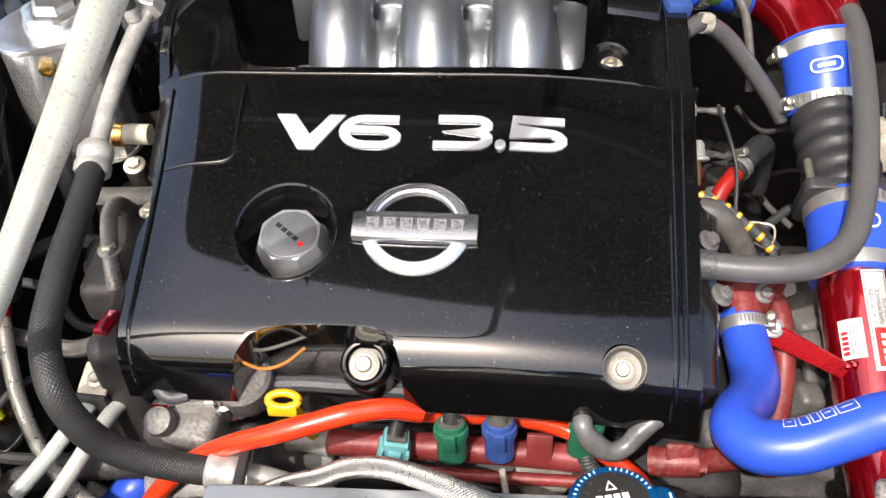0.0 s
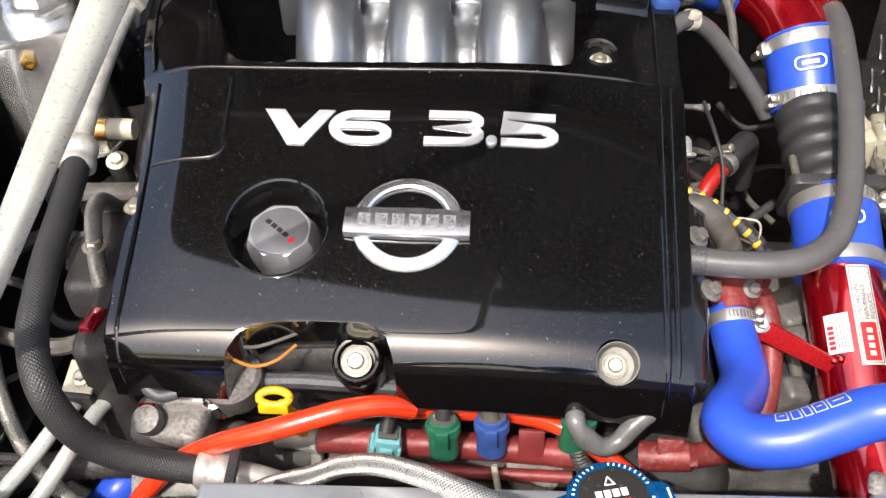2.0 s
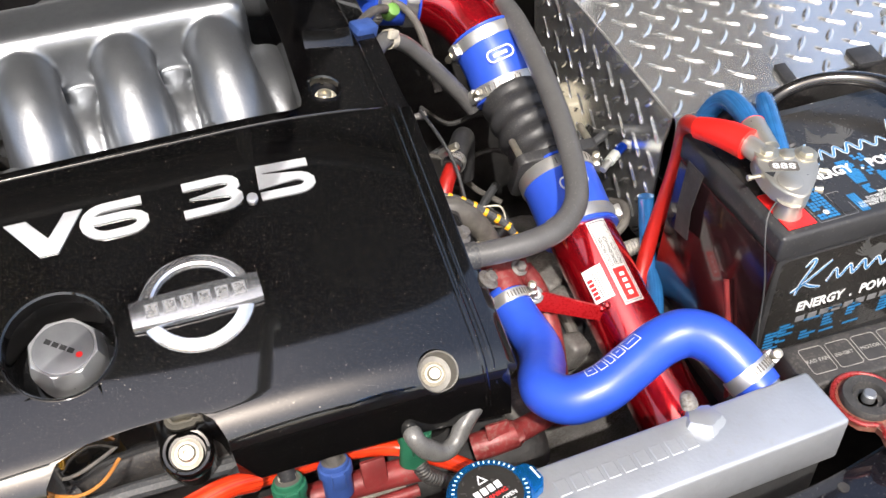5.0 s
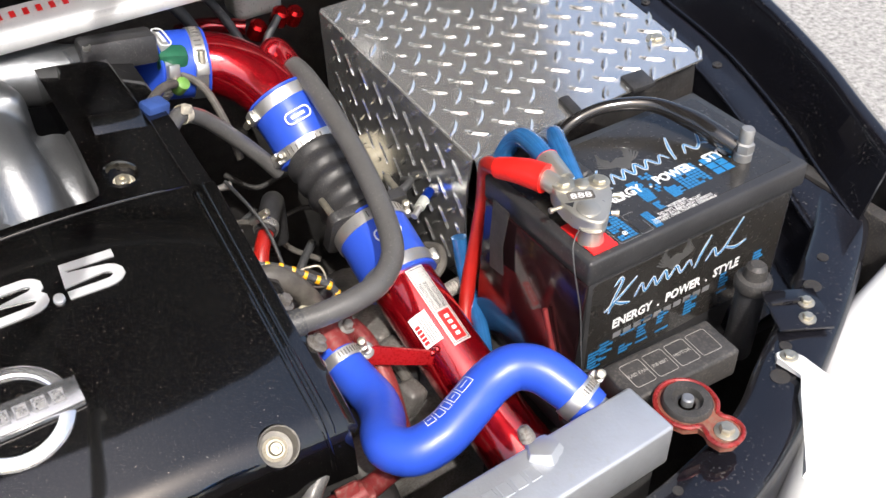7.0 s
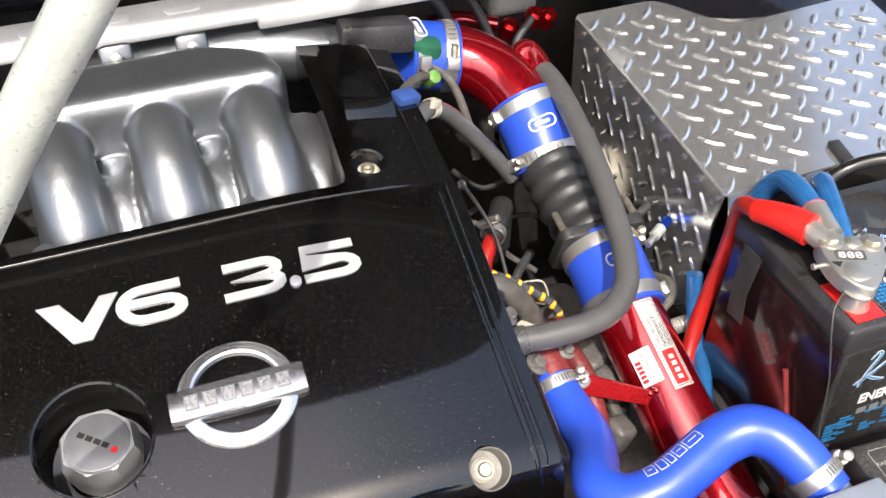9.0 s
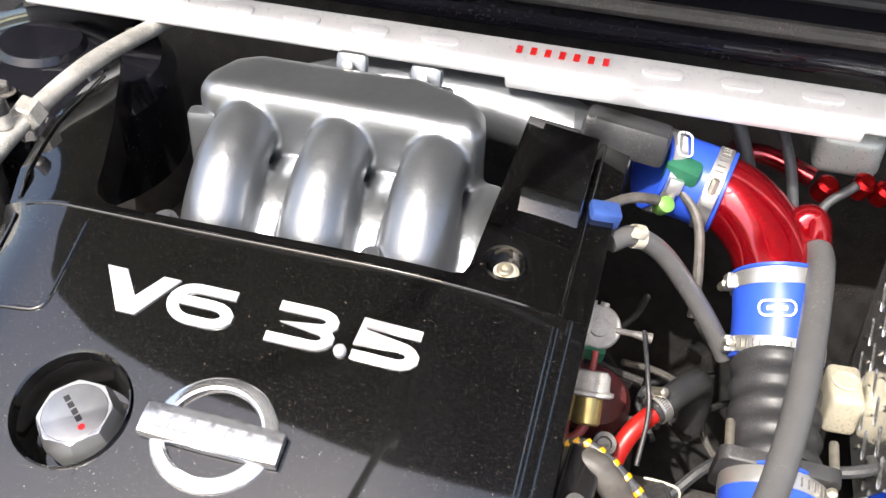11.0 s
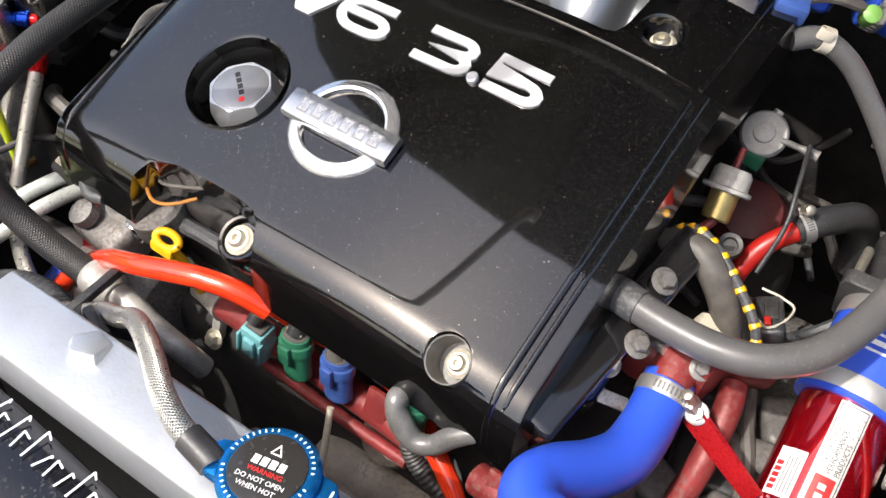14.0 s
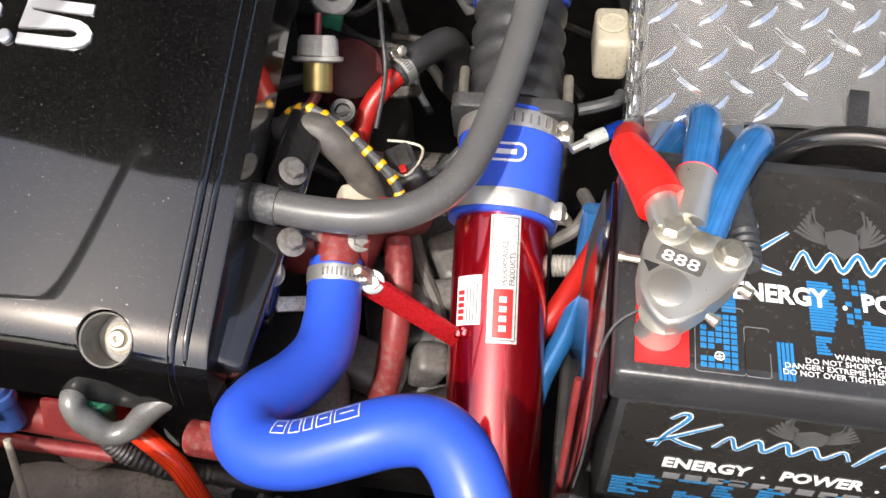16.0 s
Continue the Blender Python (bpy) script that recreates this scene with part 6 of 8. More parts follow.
# ---- battery ----
bat = thing("battery", "black power battery with blue and white printed labels", "battery", (0.71, 0.74, 0.85))
BX0, BX1, BY0, BY1, BZ = 0.557, 0.858, 0.655, 0.832, 1.055
part("case", block(B(), (BX1 - BX0 - 0.012, BY1 - BY0 - 0.010, 0.185), pose((BX0 + BX1) / 2, (BY0 + BY1) / 2, 0.938), 0.006, 2), M_BATT, bat)
part("lid", block(B(), (BX1 - BX0, BY1 - BY0, 0.030), pose((BX0 + BX1) / 2, (BY0 + BY1) / 2, BZ - 0.015), 0.004, 3), M_BATT, bat)
top = part("top_label", slab(B(), rounded(BX0 + 0.012, BY0 + 0.012, BX1 - 0.012, BY1 - 0.012, 0.006), 0.0006, pose(0, 0, BZ), 0), M_BATTTOP, bat, "brownish black printed film")
mt = pose(BX0, BY0, BZ + 0.0008)
front = part("front_label", slab(B(), rounded(0.012, -0.165, BX1 - BX0 - 0.012, -0.037, 0.006), 0.0006, pose(BX0, BY0 + 0.0052, BZ, 90), 0), M_BATTTOP, bat, "black printed film on the front")
mfr = pose(BX0, BY0 + 0.0044, BZ, 90)


SWASH = (
    [(0.03, 0.08), (0.05, 0.22), (0.10, 0.42), (0.085, 0.47), (0.05, 0.40)],
    [(0.0, 0.12), (0.07, 0.20), (0.20, 0.40)], [(0.06, 0.20), (0.11, 0.14), (0.17, 0.10)],
    [(0.20, 0.14), (0.24, 0.27), (0.27, 0.15), (0.32, 0.27), (0.35, 0.16), (0.40, 0.28), (0.43, 0.16), (0.48, 0.27), (0.52, 0.16), (0.57, 0.26), (0.60, 0.17)],
    [(0.62, 0.12), (0.66, 0.30), (0.71, 0.46)],
    [(0.70, 0.14), (0.75, 0.26), (0.78, 0.15), (0.83, 0.20), (0.89, 0.36), (0.94, 0.50)], [(0.84, 0.20), (0.92, 0.14), (1.0, 0.17)],
)


def script(bm, m, w):
    """A handwritten-looking swash, as one plain brush line."""
    for s in SWASH:
        ribbon(bm, [(x * w, y * w * 0.55) for x, y in s], 0.0034, 0.0003, m, 6, lambda t: 0.45 + 0.7 * math.sin(math.pi * (0.12 + 0.8 * t)))
    return bm


def script_core(bm, m, w):
    for s in SWASH:
        ribbon(bm, [(x * w, y * w * 0.55) for x, y in s], 0.0019, 0.0004, m @ Matrix.Translation((0, 0, 0.0001)), 6, lambda t: 0.35 + 0.9 * math.sin(math.pi * (0.12 + 0.8 * t)))
    return bm


for lab, m, sy, wy in ((top, mt, 0.070, 0.060), (front, mfr, -0.095, -0.112)):
    part("swash", script(B(), m @ Matrix.Translation((0.062 if lab is top else 0.030, sy, 0)), 0.200), M_PWHITE, lab, "white-edged blue brush swash")
    part("swash_core", script_core(B(), m @ Matrix.Translation((0.062 if lab is top else 0.030, sy, 0)), 0.200), M_PBLUE, lab)
    part("slogan", words(B(), "ENERGY  .  POWER  .  STYLE", 0.0175, m @ Matrix.Translation((0.067 if lab is top else 0.044, wy, 0.0001)), 0.182, 0.0002, bold=0.0006), M_PWHITE, lab, "white printed words")
b = words(B(), "WARNING", 0.0052, mt @ Matrix.Translation((0.134, 0.0245, 0)), None, 0.0002, align="CENTER")
for k, t in enumerate(("DO NOT SHORT CIRCUIT", "DANGER! EXTREME HIGH CURRENT", "DO NOT OVER TIGHTEN TERMINALS")):
    words(b, t, 0.0050, mt @ Matrix.Translation((0.134, 0.0200 - k * 0.0044, 0)), None, 0.0002, align="CENTER")
part("warning_text", b, M_PWHITE, top)


def printed(cells, label_part, m, label):
    """One field of printed rectangles: (x0, y0, x1, y1) in metres on a label."""
    b2 = B()
    for x0, y0, x1, y1 in cells:
        block(b2, (x1 - x0, y1 - y0, 0.0003), m @ Matrix.Translation(((x0 + x1) / 2, (y0 + y1) / 2, 0)), 0)
    return part("circuit_print", b2, M_PBLUE, label_part, label)


random.seed(3)
BLUE = "bright blue circuit-like print"
# fine field of small squares beside the red patch, with a plus in a ring
printed([(0.0475 + 0.0043 * k, 0.0100 + 0.0042 * i, 0.0509 + 0.0043 * k, 0.0131 + 0.0042 * i) for i in range(9) for k in range(5) if random.random() < 0.92 and (k, i) not in ((2, 1), (2, 2), (1, 2), (2, 3))], top, mt, BLUE)
b = B()
ribbon(b, [(0.0026 * math.cos(a * 0.628), 0.0026 * math.sin(a * 0.628)) for a in range(11)], 0.0007, 0.0004, mt @ Matrix.Translation((0.058, 0.018, 0)), 1)
block(b, (0.0030, 0.0007, 0.0005), mt @ Matrix.Translation((0.058, 0.018, 0)), 0)
block(b, (0.0007, 0.0030, 0.0005), mt @ Matrix.Translation((0.058, 0.018, 0)), 0)
part("plus_sign", b, M_PWHITE, top, "white plus in a ring")
printed([(0.060, 0.0490 + 0.0024 * i, 0.068, 0.0509 + 0.0024 * i) for i in range(9)], top, mt, BLUE)
printed([(0.0900 + 0.0024 * k, 0.007, 0.0917 + 0.0024 * k, 0.032) for k in range(4)], top, mt, BLUE)
# striped blocks and loose squares under the slogan
printed([(0.110, 0.0430 + 0.0021 * i, random.uniform(0.121, 0.126), 0.0445 + 0.0021 * i) for i in range(17)], top, mt, BLUE)
printed([(0.112, 0.0270 + 0.0021 * i, random.uniform(0.117, 0.121), 0.0285 + 0.0021 * i) for i in range(6)], top, mt, BLUE)
printed([(0.131 + 0.0046 * k, 0.0500 + 0.0042 * i, 0.1345 + 0.0046 * k, 0.0531 + 0.0042 * i) for i in range(8) for k in range(3) if random.random() < 0.6], top, mt, BLUE)
printed([(0.139, 0.0340 + 0.0024 * i, random.uniform(0.150, 0.158), 0.0358 + 0.0024 * i) for i in range(7)], top, mt, BLUE)
printed([(0.160 + 0.0050 * k, 0.0360 + 0.0044 * i, 0.1640 + 0.0050 * k, 0.0394 + 0.0044 * i) for i in range(8) for k in range(7) if random.random() < 0.85], top, mt, BLUE)
printed([(0.204 + 0.0135 * k, 0.0380 + 0.0105 * i, 0.2155 + 0.0135 * k, 0.0470 + 0.0105 * i) for i in range(3) for k in range(2)], top, mt, BLUE)
printed([(0.236 + 0.0044 * k, 0.0400 + 0.0044 * i, 0.2385 + 0.0044 * k, 0.0425 + 0.0044 * i) for i in range(9) for k in range(4) if (i + k) % 2], top, mt, BLUE)
# fine outline of the printed panels
b = B()
for x0, y0, x1, y1 in ((0.0445, 0.0068, 0.0720, 0.0520), (0.0720, 0.0068, 0.0860, 0.0400)):
    ribbon(b, rounded(x0, y0, x1, y1, 0.002) + [(x1, (y0 + y1) / 2)], 0.0004, 0.0003, mt, 1)
part("panel_outline", b, M_PGREY, top)
for x0, n2, y0 in ((0.015, 6, -0.160), (0.030, 7, -0.158), (0.058, 8, -0.158), (0.082, 8, -0.156), (0.11, 8, -0.155), (0.15, 8, -0.150), (0.20, 8, -0.148), (0.25, 8, -0.140)):
    printed([(x0, y0 + 0.0045 * k, x0 + random.uniform(0.008, 0.020), y0 + 0.0027 + 0.0045 * k) for k in range(n2) if random.random() < 0.8], front, mfr, "blue circuit-like print")
for k in range(10):
    part("pale_bar", block(B(), (0.0105, 0.0075, 0.0003), mfr @ Matrix.Translation((0.052 + k * 0.0142, -0.1245, 0)), 0), M_PGREY, front, "plain grey bar")
# winged shield between the script's strokes
for m, lab, sc, cx, cy in ((mt, top, 1.0, 0.134, 0.111), (mfr, front, 0.95, 0.122, -0.056)):
    mw = m @ Matrix.Translation((cx, cy, -0.0001)) @ Matrix.Scale(sc, 4)
    part("shield", slab(B(), [(-0.011, 0.006), (0, 0.010), (0.011, 0.006), (0.009, -0.006), (0, -0.014), (-0.009, -0.006)], 0.0002, mw, 0), M_SHADE, lab, "dark grey printed shield")
    for sgn in (-1, 1):
        b = B()
        for k in range(7):
            ribbon(b, [(sgn * 0.010, -0.003 + 0.002 * k), (sgn * (0.019 - 0.0006 * k), 0.000 + 0.0026 * k), (sgn * (0.028 - 0.0022 * k), 0.006 + 0.0034 * k)], 0.0021, 0.0002, mw, 5)
        part("wing", b, M_SHADE, lab, "dark grey printed feathered wing")
part("positive_patch", slab(B(), rounded(0.011, 0.008, 0.041, 0.060, 0.001), 0.0012, mt, 0.0004), M_PRED, bat, "glossy red patch under the terminal")
# positive terminal block with its meter
term = thing("terminal_block", "nickel battery terminal with a small three-digit meter", "battery terminal", (0.581, 0.69, 1.056))
part("post", lathe(B(), [(0.0135, 0), (0.0125, 0.004), (0.0115, 0.010), (0.0115, 0.016), (0.0135, 0.018)], (0.5805, 0.684, BZ + 0.001), (0, 0, 1), 24), M_TERM, term)
mtb = pose(0.582, 0.694, 1.0705, 4.5)
shape = [(-12, 40), (-15, 28), (-17, 14), (-16, 0), (-11, -13), (-5, -20), (0, -22.5), (7, -20.5), (16, -13), (27, -3), (36, 8), (44, 22), (42, 32), (36, 36), (27, 35.5), (20, 41), (12, 42), (8, 48), (0, 50), (-8, 47)]
part("plate", slab(B(), [(x / 1000, y / 1000) for x, y in shape], 0.0170, mtb, 0.0026, 3), M_TERM, term)
mtd = mtb @ pose(0.006, 0.019, 0.0170, 0, 0, -20)
part("meter_window", slab(B(), rounded(-0.0135, -0.0060, 0.0135, 0.0060, 0.0020), 0.0006, mtd, 0), M_LOOM, term, "brown-grey meter window")
part("meter_digits", words(B(), "888", 0.0108, mtd @ pose(-0.0108, -0.0039, 0.0007), 0.0215, 0.0002), M_PWHITE, term, "pale segment digits")
part("arrow", slab(B(), [(-0.0150, 0.0175), (-0.0055, 0.0145), (-0.0115, 0.0095)], 0.0004, mtb @ Matrix.Translation((0, 0, 0.0170)), 0), M_PBLACK, term)
part("boss", lathe(B(), [(0.0118, -0.003), (0.0118, 0.0012), (0.0108, 0.0018)], mtb @ Vector((0, 0, 0.017)), (0, -0.08, 1), 28), M_TERM, term)
for x, y, r in ((0.001, 0.041, 0.0066), (0.0345, 0.026, 0.0062), (0.018, 0.0325, 0.0042)):
    hexbolt(term, mtb @ Vector((x, y, 0.017)), (0, -0.08, 1), r, 0.0055 if r > 0.005 else 0.0015, M_BOLT)
for x, y in ((0.0405, 0.010), (0.022, -0.010)):
    part("side_screw", lathe(B(), [(0.0028, 0), (0.0028, 0.004), (0.0034, 0.004), (0.0034, 0.007)], mtb @ Vector((x, y, 0.009)), (0.8, -0.6, 0), 10), M_BOLT, term)
part("side_pin", lathe(B(), [(0.0022, 0), (0.0022, 0.010), (0.003, 0.010), (0.003, 0.013)], mtb @ Vector((-0.015, 0.022, 0.009)), (-1, 0.1, 0), 10), M_BOLT, term)
# cables to the terminal
rc = thing("red_battery_cable", "red sleeved battery cable bending down beside the battery", "cable", (0.53, 0.8, 0.9))
rp = [(0.582, 0.735, 1.086), (0.576, 0.757, 1.088), (0.564, 0.786, 1.085), (0.556, 0.803, 1.080), (0.558, 0.826, 1.071), (0.566, 0.842, 1.048), (0.567, 0.846, 1.01), (0.560, 0.847, 0.96), (0.546, 0.842, 0.91), (0.528, 0.825, 0.872), (0.500, 0.79, 0.84)]
part("cable", tube(B(), rp[2:], 0.0088, 18, 8), M_REDC, rc)
part("boot", tube(B(), [(0.577, 0.754, 1.088), (0.570, 0.772, 1.087), (0.562, 0.790, 1.084), (0.556, 0.806, 1.079)], [0.0155, 0.0148, 0.0128, 0.0112], 22, 8), M_BOOT, rc, "bright red rubber boot")
part("lug", tube(B(), [rp[0], rp[1]], 0.0105, 16, 3), M_TERM, rc)
bc = thing("blue_battery_cable", "metallic blue battery cable arching behind the terminal", "cable", (0.6, 0.82, 1.0))
p1 = [(0.591, 0.742, 1.084), (0.598, 0.779, 1.088), (0.6015, 0.805, 1.090), (0.604, 0.832, 1.084), (0.600, 0.850, 1.062), (0.588, 0.857, 1.02)]
part("cable", tube(B(), p1[1:], 0.0112, 20, 8), M_BLUEC, bc)
part("ferrule", tube(B(), p1[0:2], 0.0128, 20, 4), M_TERM, bc)
part("red_ring", lathe(B(), [(0.0122, -0.001), (0.0132, 0), (0.0122, 0.001)], p1[1], (0.2, 1, 0.1), 20), M_PRED, bc)
bc2 = thing("blue_battery_cable", "second metallic blue battery cable beside the first", "cable", (0.62, 0.82, 1.0))
part("cable", tube(B(), [(0.604, 0.736, 1.076), (0.613, 0.765, 1.085), (0.625, 0.795, 1.088), (0.636, 0.818, 1.083), (0.642, 0.838, 1.060), (0.642, 0.850, 1.02)], 0.0108, 20, 8), M_BLUEC, bc2)
bc3 = thing("blue_power_cable", "blue cable running down past the intake pipe", "cable", (0.51, 0.79, 0.9))
part("cable", tube(B(), [(0.547, 0.866, 0.95), (0.546, 0.855, 0.915), (0.546, 0.843, 0.885), (0.536, 0.805, 0.866), (0.520, 0.768, 0.850), (0.512, 0.73, 0.83)], 0.0092, 18, 8), M_BLUEC, bc3)
cg = thing("corrugated_conduit", "black corrugated conduit beside the blue cables", "conduit", (0.62, 0.78, 1.05))
cl = spline([(0.630, 0.730, 1.066), (0.628, 0.755, 1.070), (0.621, 0.795, 1.074), (0.617, 0.826, 1.072), (0.614, 0.846, 1.045), (0.612, 0.850, 1.01)], 10)
part("conduit", tube(B(), cl, [0.0085 + 0.0010 * (i % 2) for i in range(len(cl))], 14, 1), M_PLASTIC, cg)
sw = thing("sensing_wire", "thin grey wire looping from the terminal over the battery edge", "wire", (0.55, 0.68, 0.95))
part("wire", tube(B(), [(0.575, 0.690, 1.075), (0.556, 0.680, 1.066), (0.549, 0.668, 1.045), (0.550, 0.655, 1.00), (0.549, 0.648, 0.96), (0.546, 0.64, 0.935)], 0.0008, 8, 8), M_DKHOSE, sw)
part("tag", block(B(), (0.012, 0.004, 0.022), pose(0.545, 0.637, 0.925, 20, 25, 0), 0.002), M_PLASTIC, sw)
# near-black panel, tinted for the red it mirrors, and black tape beside the battery
tray = thing("battery_tray", "dark tray with a glossy black side panel by the battery", "battery tray", (0.54, 0.74, 0.84))
part("side_panel", block(B(), (0.004, 0.17, 0.17), pose(0.549, 0.738, 0.945, 0, 4, 0), 0.002), M_SIDE, tray, "glossy black side panel")
part("base", block(B(), (0.34, 0.21, 0.02), pose(0.705, 0.742, 0.838), 0.005), M_DARK, tray)
b = sheet(B(), [[(0.548, 0.772, 1.045), (0.548, 0.800, 1.045)], [(0.543, 0.775, 1.00), (0.543, 0.798, 1.00)], [(0.541, 0.770, 0.965), (0.542, 0.796, 0.960)]], 0.001)
part("tape", b, M_DARK, tray, "strip of black tape")
part("red_strut", tube(B(), [(0.543, 0.70, 0.97), (0.540, 0.67, 0.90), (0.538, 0.65, 0.83)], 0.0028, 12), M_REDRAIL, tray, "thin red rod")
# negative terminal
neg = thing("negative_terminal", "grey bolt terminal with a black taped cable", "battery terminal", (0.815, 0.70, 1.056))
NT = Vector((0.803, 0.700, BZ))
part("post", lathe(B(), [(0.010, 0), (0.010, 0.010), (0.008, 0.011), (0.008, 0.016)], NT, (0, 0, 1), 24), M_LEAD, neg)
part("nut", lathe(B(), [(0.0100, 0.011), (0.0105, 0.013), (0.0105, 0.021), (0.0085, 0.0225)], NT, (0, 0, 1), 6), M_LEAD, neg, smooth=20)
part("stud", lathe(B(), [(0.0072, 0.022), (0.0076, 0.024), (0.0076, 0.037), (0.0064, 0.039)], NT, (0, 0, 1), 20), M_LEAD, neg)
part("cable", tube(B(), [(0.800, 0.708, 1.066), (0.793, 0.730, 1.072), (0.785, 0.762, 1.078), (0.765, 0.806, 1.082), (0.722, 0.833, 1.080), (0.68, 0.842, 1.068), (0.655, 0.845, 1.04)], [0.0105, 0.0118, 0.0112, 0.0084, 0.0070, 0.0068, 0.0068], 18, 8), M_GLOSS, neg, "black taped cable")

# ---- tread plate box behind the battery ----
box = thing("tread_plate_box", "aluminium tread-plate box behind the battery", "metal box", (0.71, 1.02, 0.85))
P00, P10, P11, P01 = Vector((0.571, 0.870, 1.047)), Vector((0.905, 0.866, 1.068)), Vector((0.935, 1.225, 1.096)), Vector((0.572, 1.235, 1.077))


def on_top(s, t):
    return (P00 * (1 - s) + P10 * s) * (1 - t) + (P01 * (1 - s) + P11 * s) * t


def rear(s):
    """Where the lid ends at the back: its middle and outer side are cut away in a curve."""
    return float(np.interp(s, [0, 0.28, 0.34, 0.40, 0.47, 0.55, 1.0], [1.0, 0.99, 0.93, 0.83, 0.76, 0.745, 0.76]))


rows = [[on_top(k / 24, rear(k / 24) * i / 12) for k in range(25)] for i in range(13)]
part("top", sheet(B(), rows, 0.003), M_PLATE, box)


def upright(y0, y1, z, dx):
    """The box's sheet side at one height: a point on its front and one on its rear edge."""
    return Vector((0.571 + dx, y0, z)), Vector((0.572 + dx, y1, z))


b = B()
edge = [upright(0.874, 1.233, 1.045, 0.0), upright(0.884, 1.233, 1.0, 0.0015), upright(0.900, 1.233, 0.84, 0.007)]
edge[0] = (P00 + Vector((0, 0.003, -0.002)), P01 + Vector((0, -0.002, -0.002)))
part("side", sheet(b, [[a + (c - a) * (k / 8) for k in range(9)] for a, c in edge], 0.003), M_PLATE, box)
# the lip bent down at the front corner, and the dark flange under the rest
part("front_lip", sheet(B(), [[on_top(s, 0) + Vector((0, -0.001, -0.001)) for s in (0.0, 0.1, 0.2)], [on_top(s, 0) + Vector((0.002, -0.004, -0.022)) for s in (0.0, 0.1, 0.2)]], 0.002), M_PLATE, box)
part("front_flange", block(B(), (0.27, 0.003, 0.06), pose(0.770, 0.876, 1.028, 0, -4, 0), 0.001), M_DARK, box)


def lozenge(bm, m, w=0.0165, h=0.0042, d=0.0020):
    """One raised tread: a long pointed lozenge with a narrow crown."""
    out = [(-w, 0), (-w * 0.40, -h), (w * 0.40, -h), (w, 0), (w * 0.40, h), (-w * 0.40, h)]
    lo = [bm.verts.new(m @ Vector((x, y, -0.0004))) for x, y in out]
    hi = [bm.verts.new(m @ Vector((x * 0.80, y * 0.30, d))) for x, y in out]
    bm.faces.new(hi)
    for k in range(6):
        bm.faces.new((lo[k - 1], lo[k], hi[k], hi[k - 1]))


nx, ny = (P10 - P00).normalized(), (P01 - P00).normalized()
PITCH, ROW = 0.0365, 0.0232
shapes = []
for a in (48, -48):
    b = B()
    lozenge(b, pose(0, 0, 0.0002, 0, 0, a))
    bmesh.ops.recalc_face_normals(b, faces=b.faces)
    me = bpy.data.meshes.new("tread")
    b.to_mesh(me)
    b.free()
    me.materials.append(M_PLATE)
    shapes.append(me)


def treads(start, along, up, length, rows_n, keep):
    """Rows of raised treads, leaning one way and the other by turns."""
    for i in range(rows_n):
        for k in range(int(length / PITCH) + 1):
            x, y = 0.010 + PITCH * (k + 0.5 * (i % 2)), 0.012 + ROW * i
            if x > length - 0.008 or not keep(x, y):
                continue
            ob = new("tread", shapes[i % 2])
            ob.parent = box
            ob.matrix_basis = frame_at(start + along * x + up * y - org[box], along, up)


treads(P00, nx, ny, 0.350, 16, lambda x, y: y < 0.362 * rear(min(1, x / 0.345)) - 0.012 and not (0.118 < x < 0.165 and y < 0.05))
treads(P00 + Vector((-0.0030, 0.004, -0.004)), ny, Vector((0.007, 0, -0.205)).normalized(), 0.352, 9, lambda x, y: x > 0.008 + y * 0.14)
hexbolt(box, (0.886, 0.930, 1.0715), (0, -0.1, 1), 0.007, 0.006)
# black blocks: the first stands for a slot's shaded opening, the second a tab
for x, y, z, w, l in ((0.711, 0.876, 1.060, 0.013, 0.042), (0.806, 0.872, 1.066, 0.030, 0.030)):
    part("lid_slot_tab", block(B(), (w, l, 0.007), pose(x, y, z, 4, -4, -8), 0.001), M_PLASTIC, box)

# ---- radiator and its mounts ----
RM = pose(0.224, 0.518, 0.995, 0, 0, 2.0)
rad = thing("radiator", "bare aluminium radiator with a blue-capped filler", "radiator", (0.224, 0.518, 0.5))
part("top_tank", block(B(), (0.612, 0.058, 0.050), RM @ Matrix.Translation((0, 0, -0.025)), 0.0035, 3), M_RAD, rad)
part("core", block(B(), (0.60, 0.040, 0.42), RM @ Matrix.Translation((0, 0, -0.26)), 0.002), M_FINS, rad)
for k in range(9):
    part("stamped_mark", block(B(), (0.0105, 0.0145, 0.0014), RM @ Matrix.Translation((0.060 + k * 0.0142, 0.004, 0.0)), 0.0005, 1), M_RAD, rad, "faint plain stamped mark")
for x, y in ((-0.195, 0.012), (0.196, 0.018)):
    part("weld_pad", lathe(B(), [(0.0165, -0.03), (0.0160, -0.002), (0.013, 0.003), (0.009, 0.0042)], RM @ Vector((x, y, 0.002)), (0, 0.25, 1), 20, 5, 0.10), M_RAD, rad)
part("bleed_plug", lathe(B(), [(0.007, 0.006), (0.007, 0.012), (0.0055, 0.018), (0.003, 0.020)], RM @ Vector((0.190, 0.026, 0.002)), (-0.2, 0.6, 1), 10), M_DIRTY, rad)
part("hose_neck", tube(B(), [(0.496, 0.580, 0.970), (0.502, 0.558, 0.960), (0.508, 0.53, 0.95)], 0.0190, 20, 3), M_RAD, rad)
part("neck_weld", lathe(B(), [(0.036, -0.004), (0.033, 0.004), (0.029, 0.008), (0.028, 0.010)], RM @ Vector((-0.004, -0.002, 0.0)), (0, 0, 1), 32, 9, 0.03), M_RAD, rad)
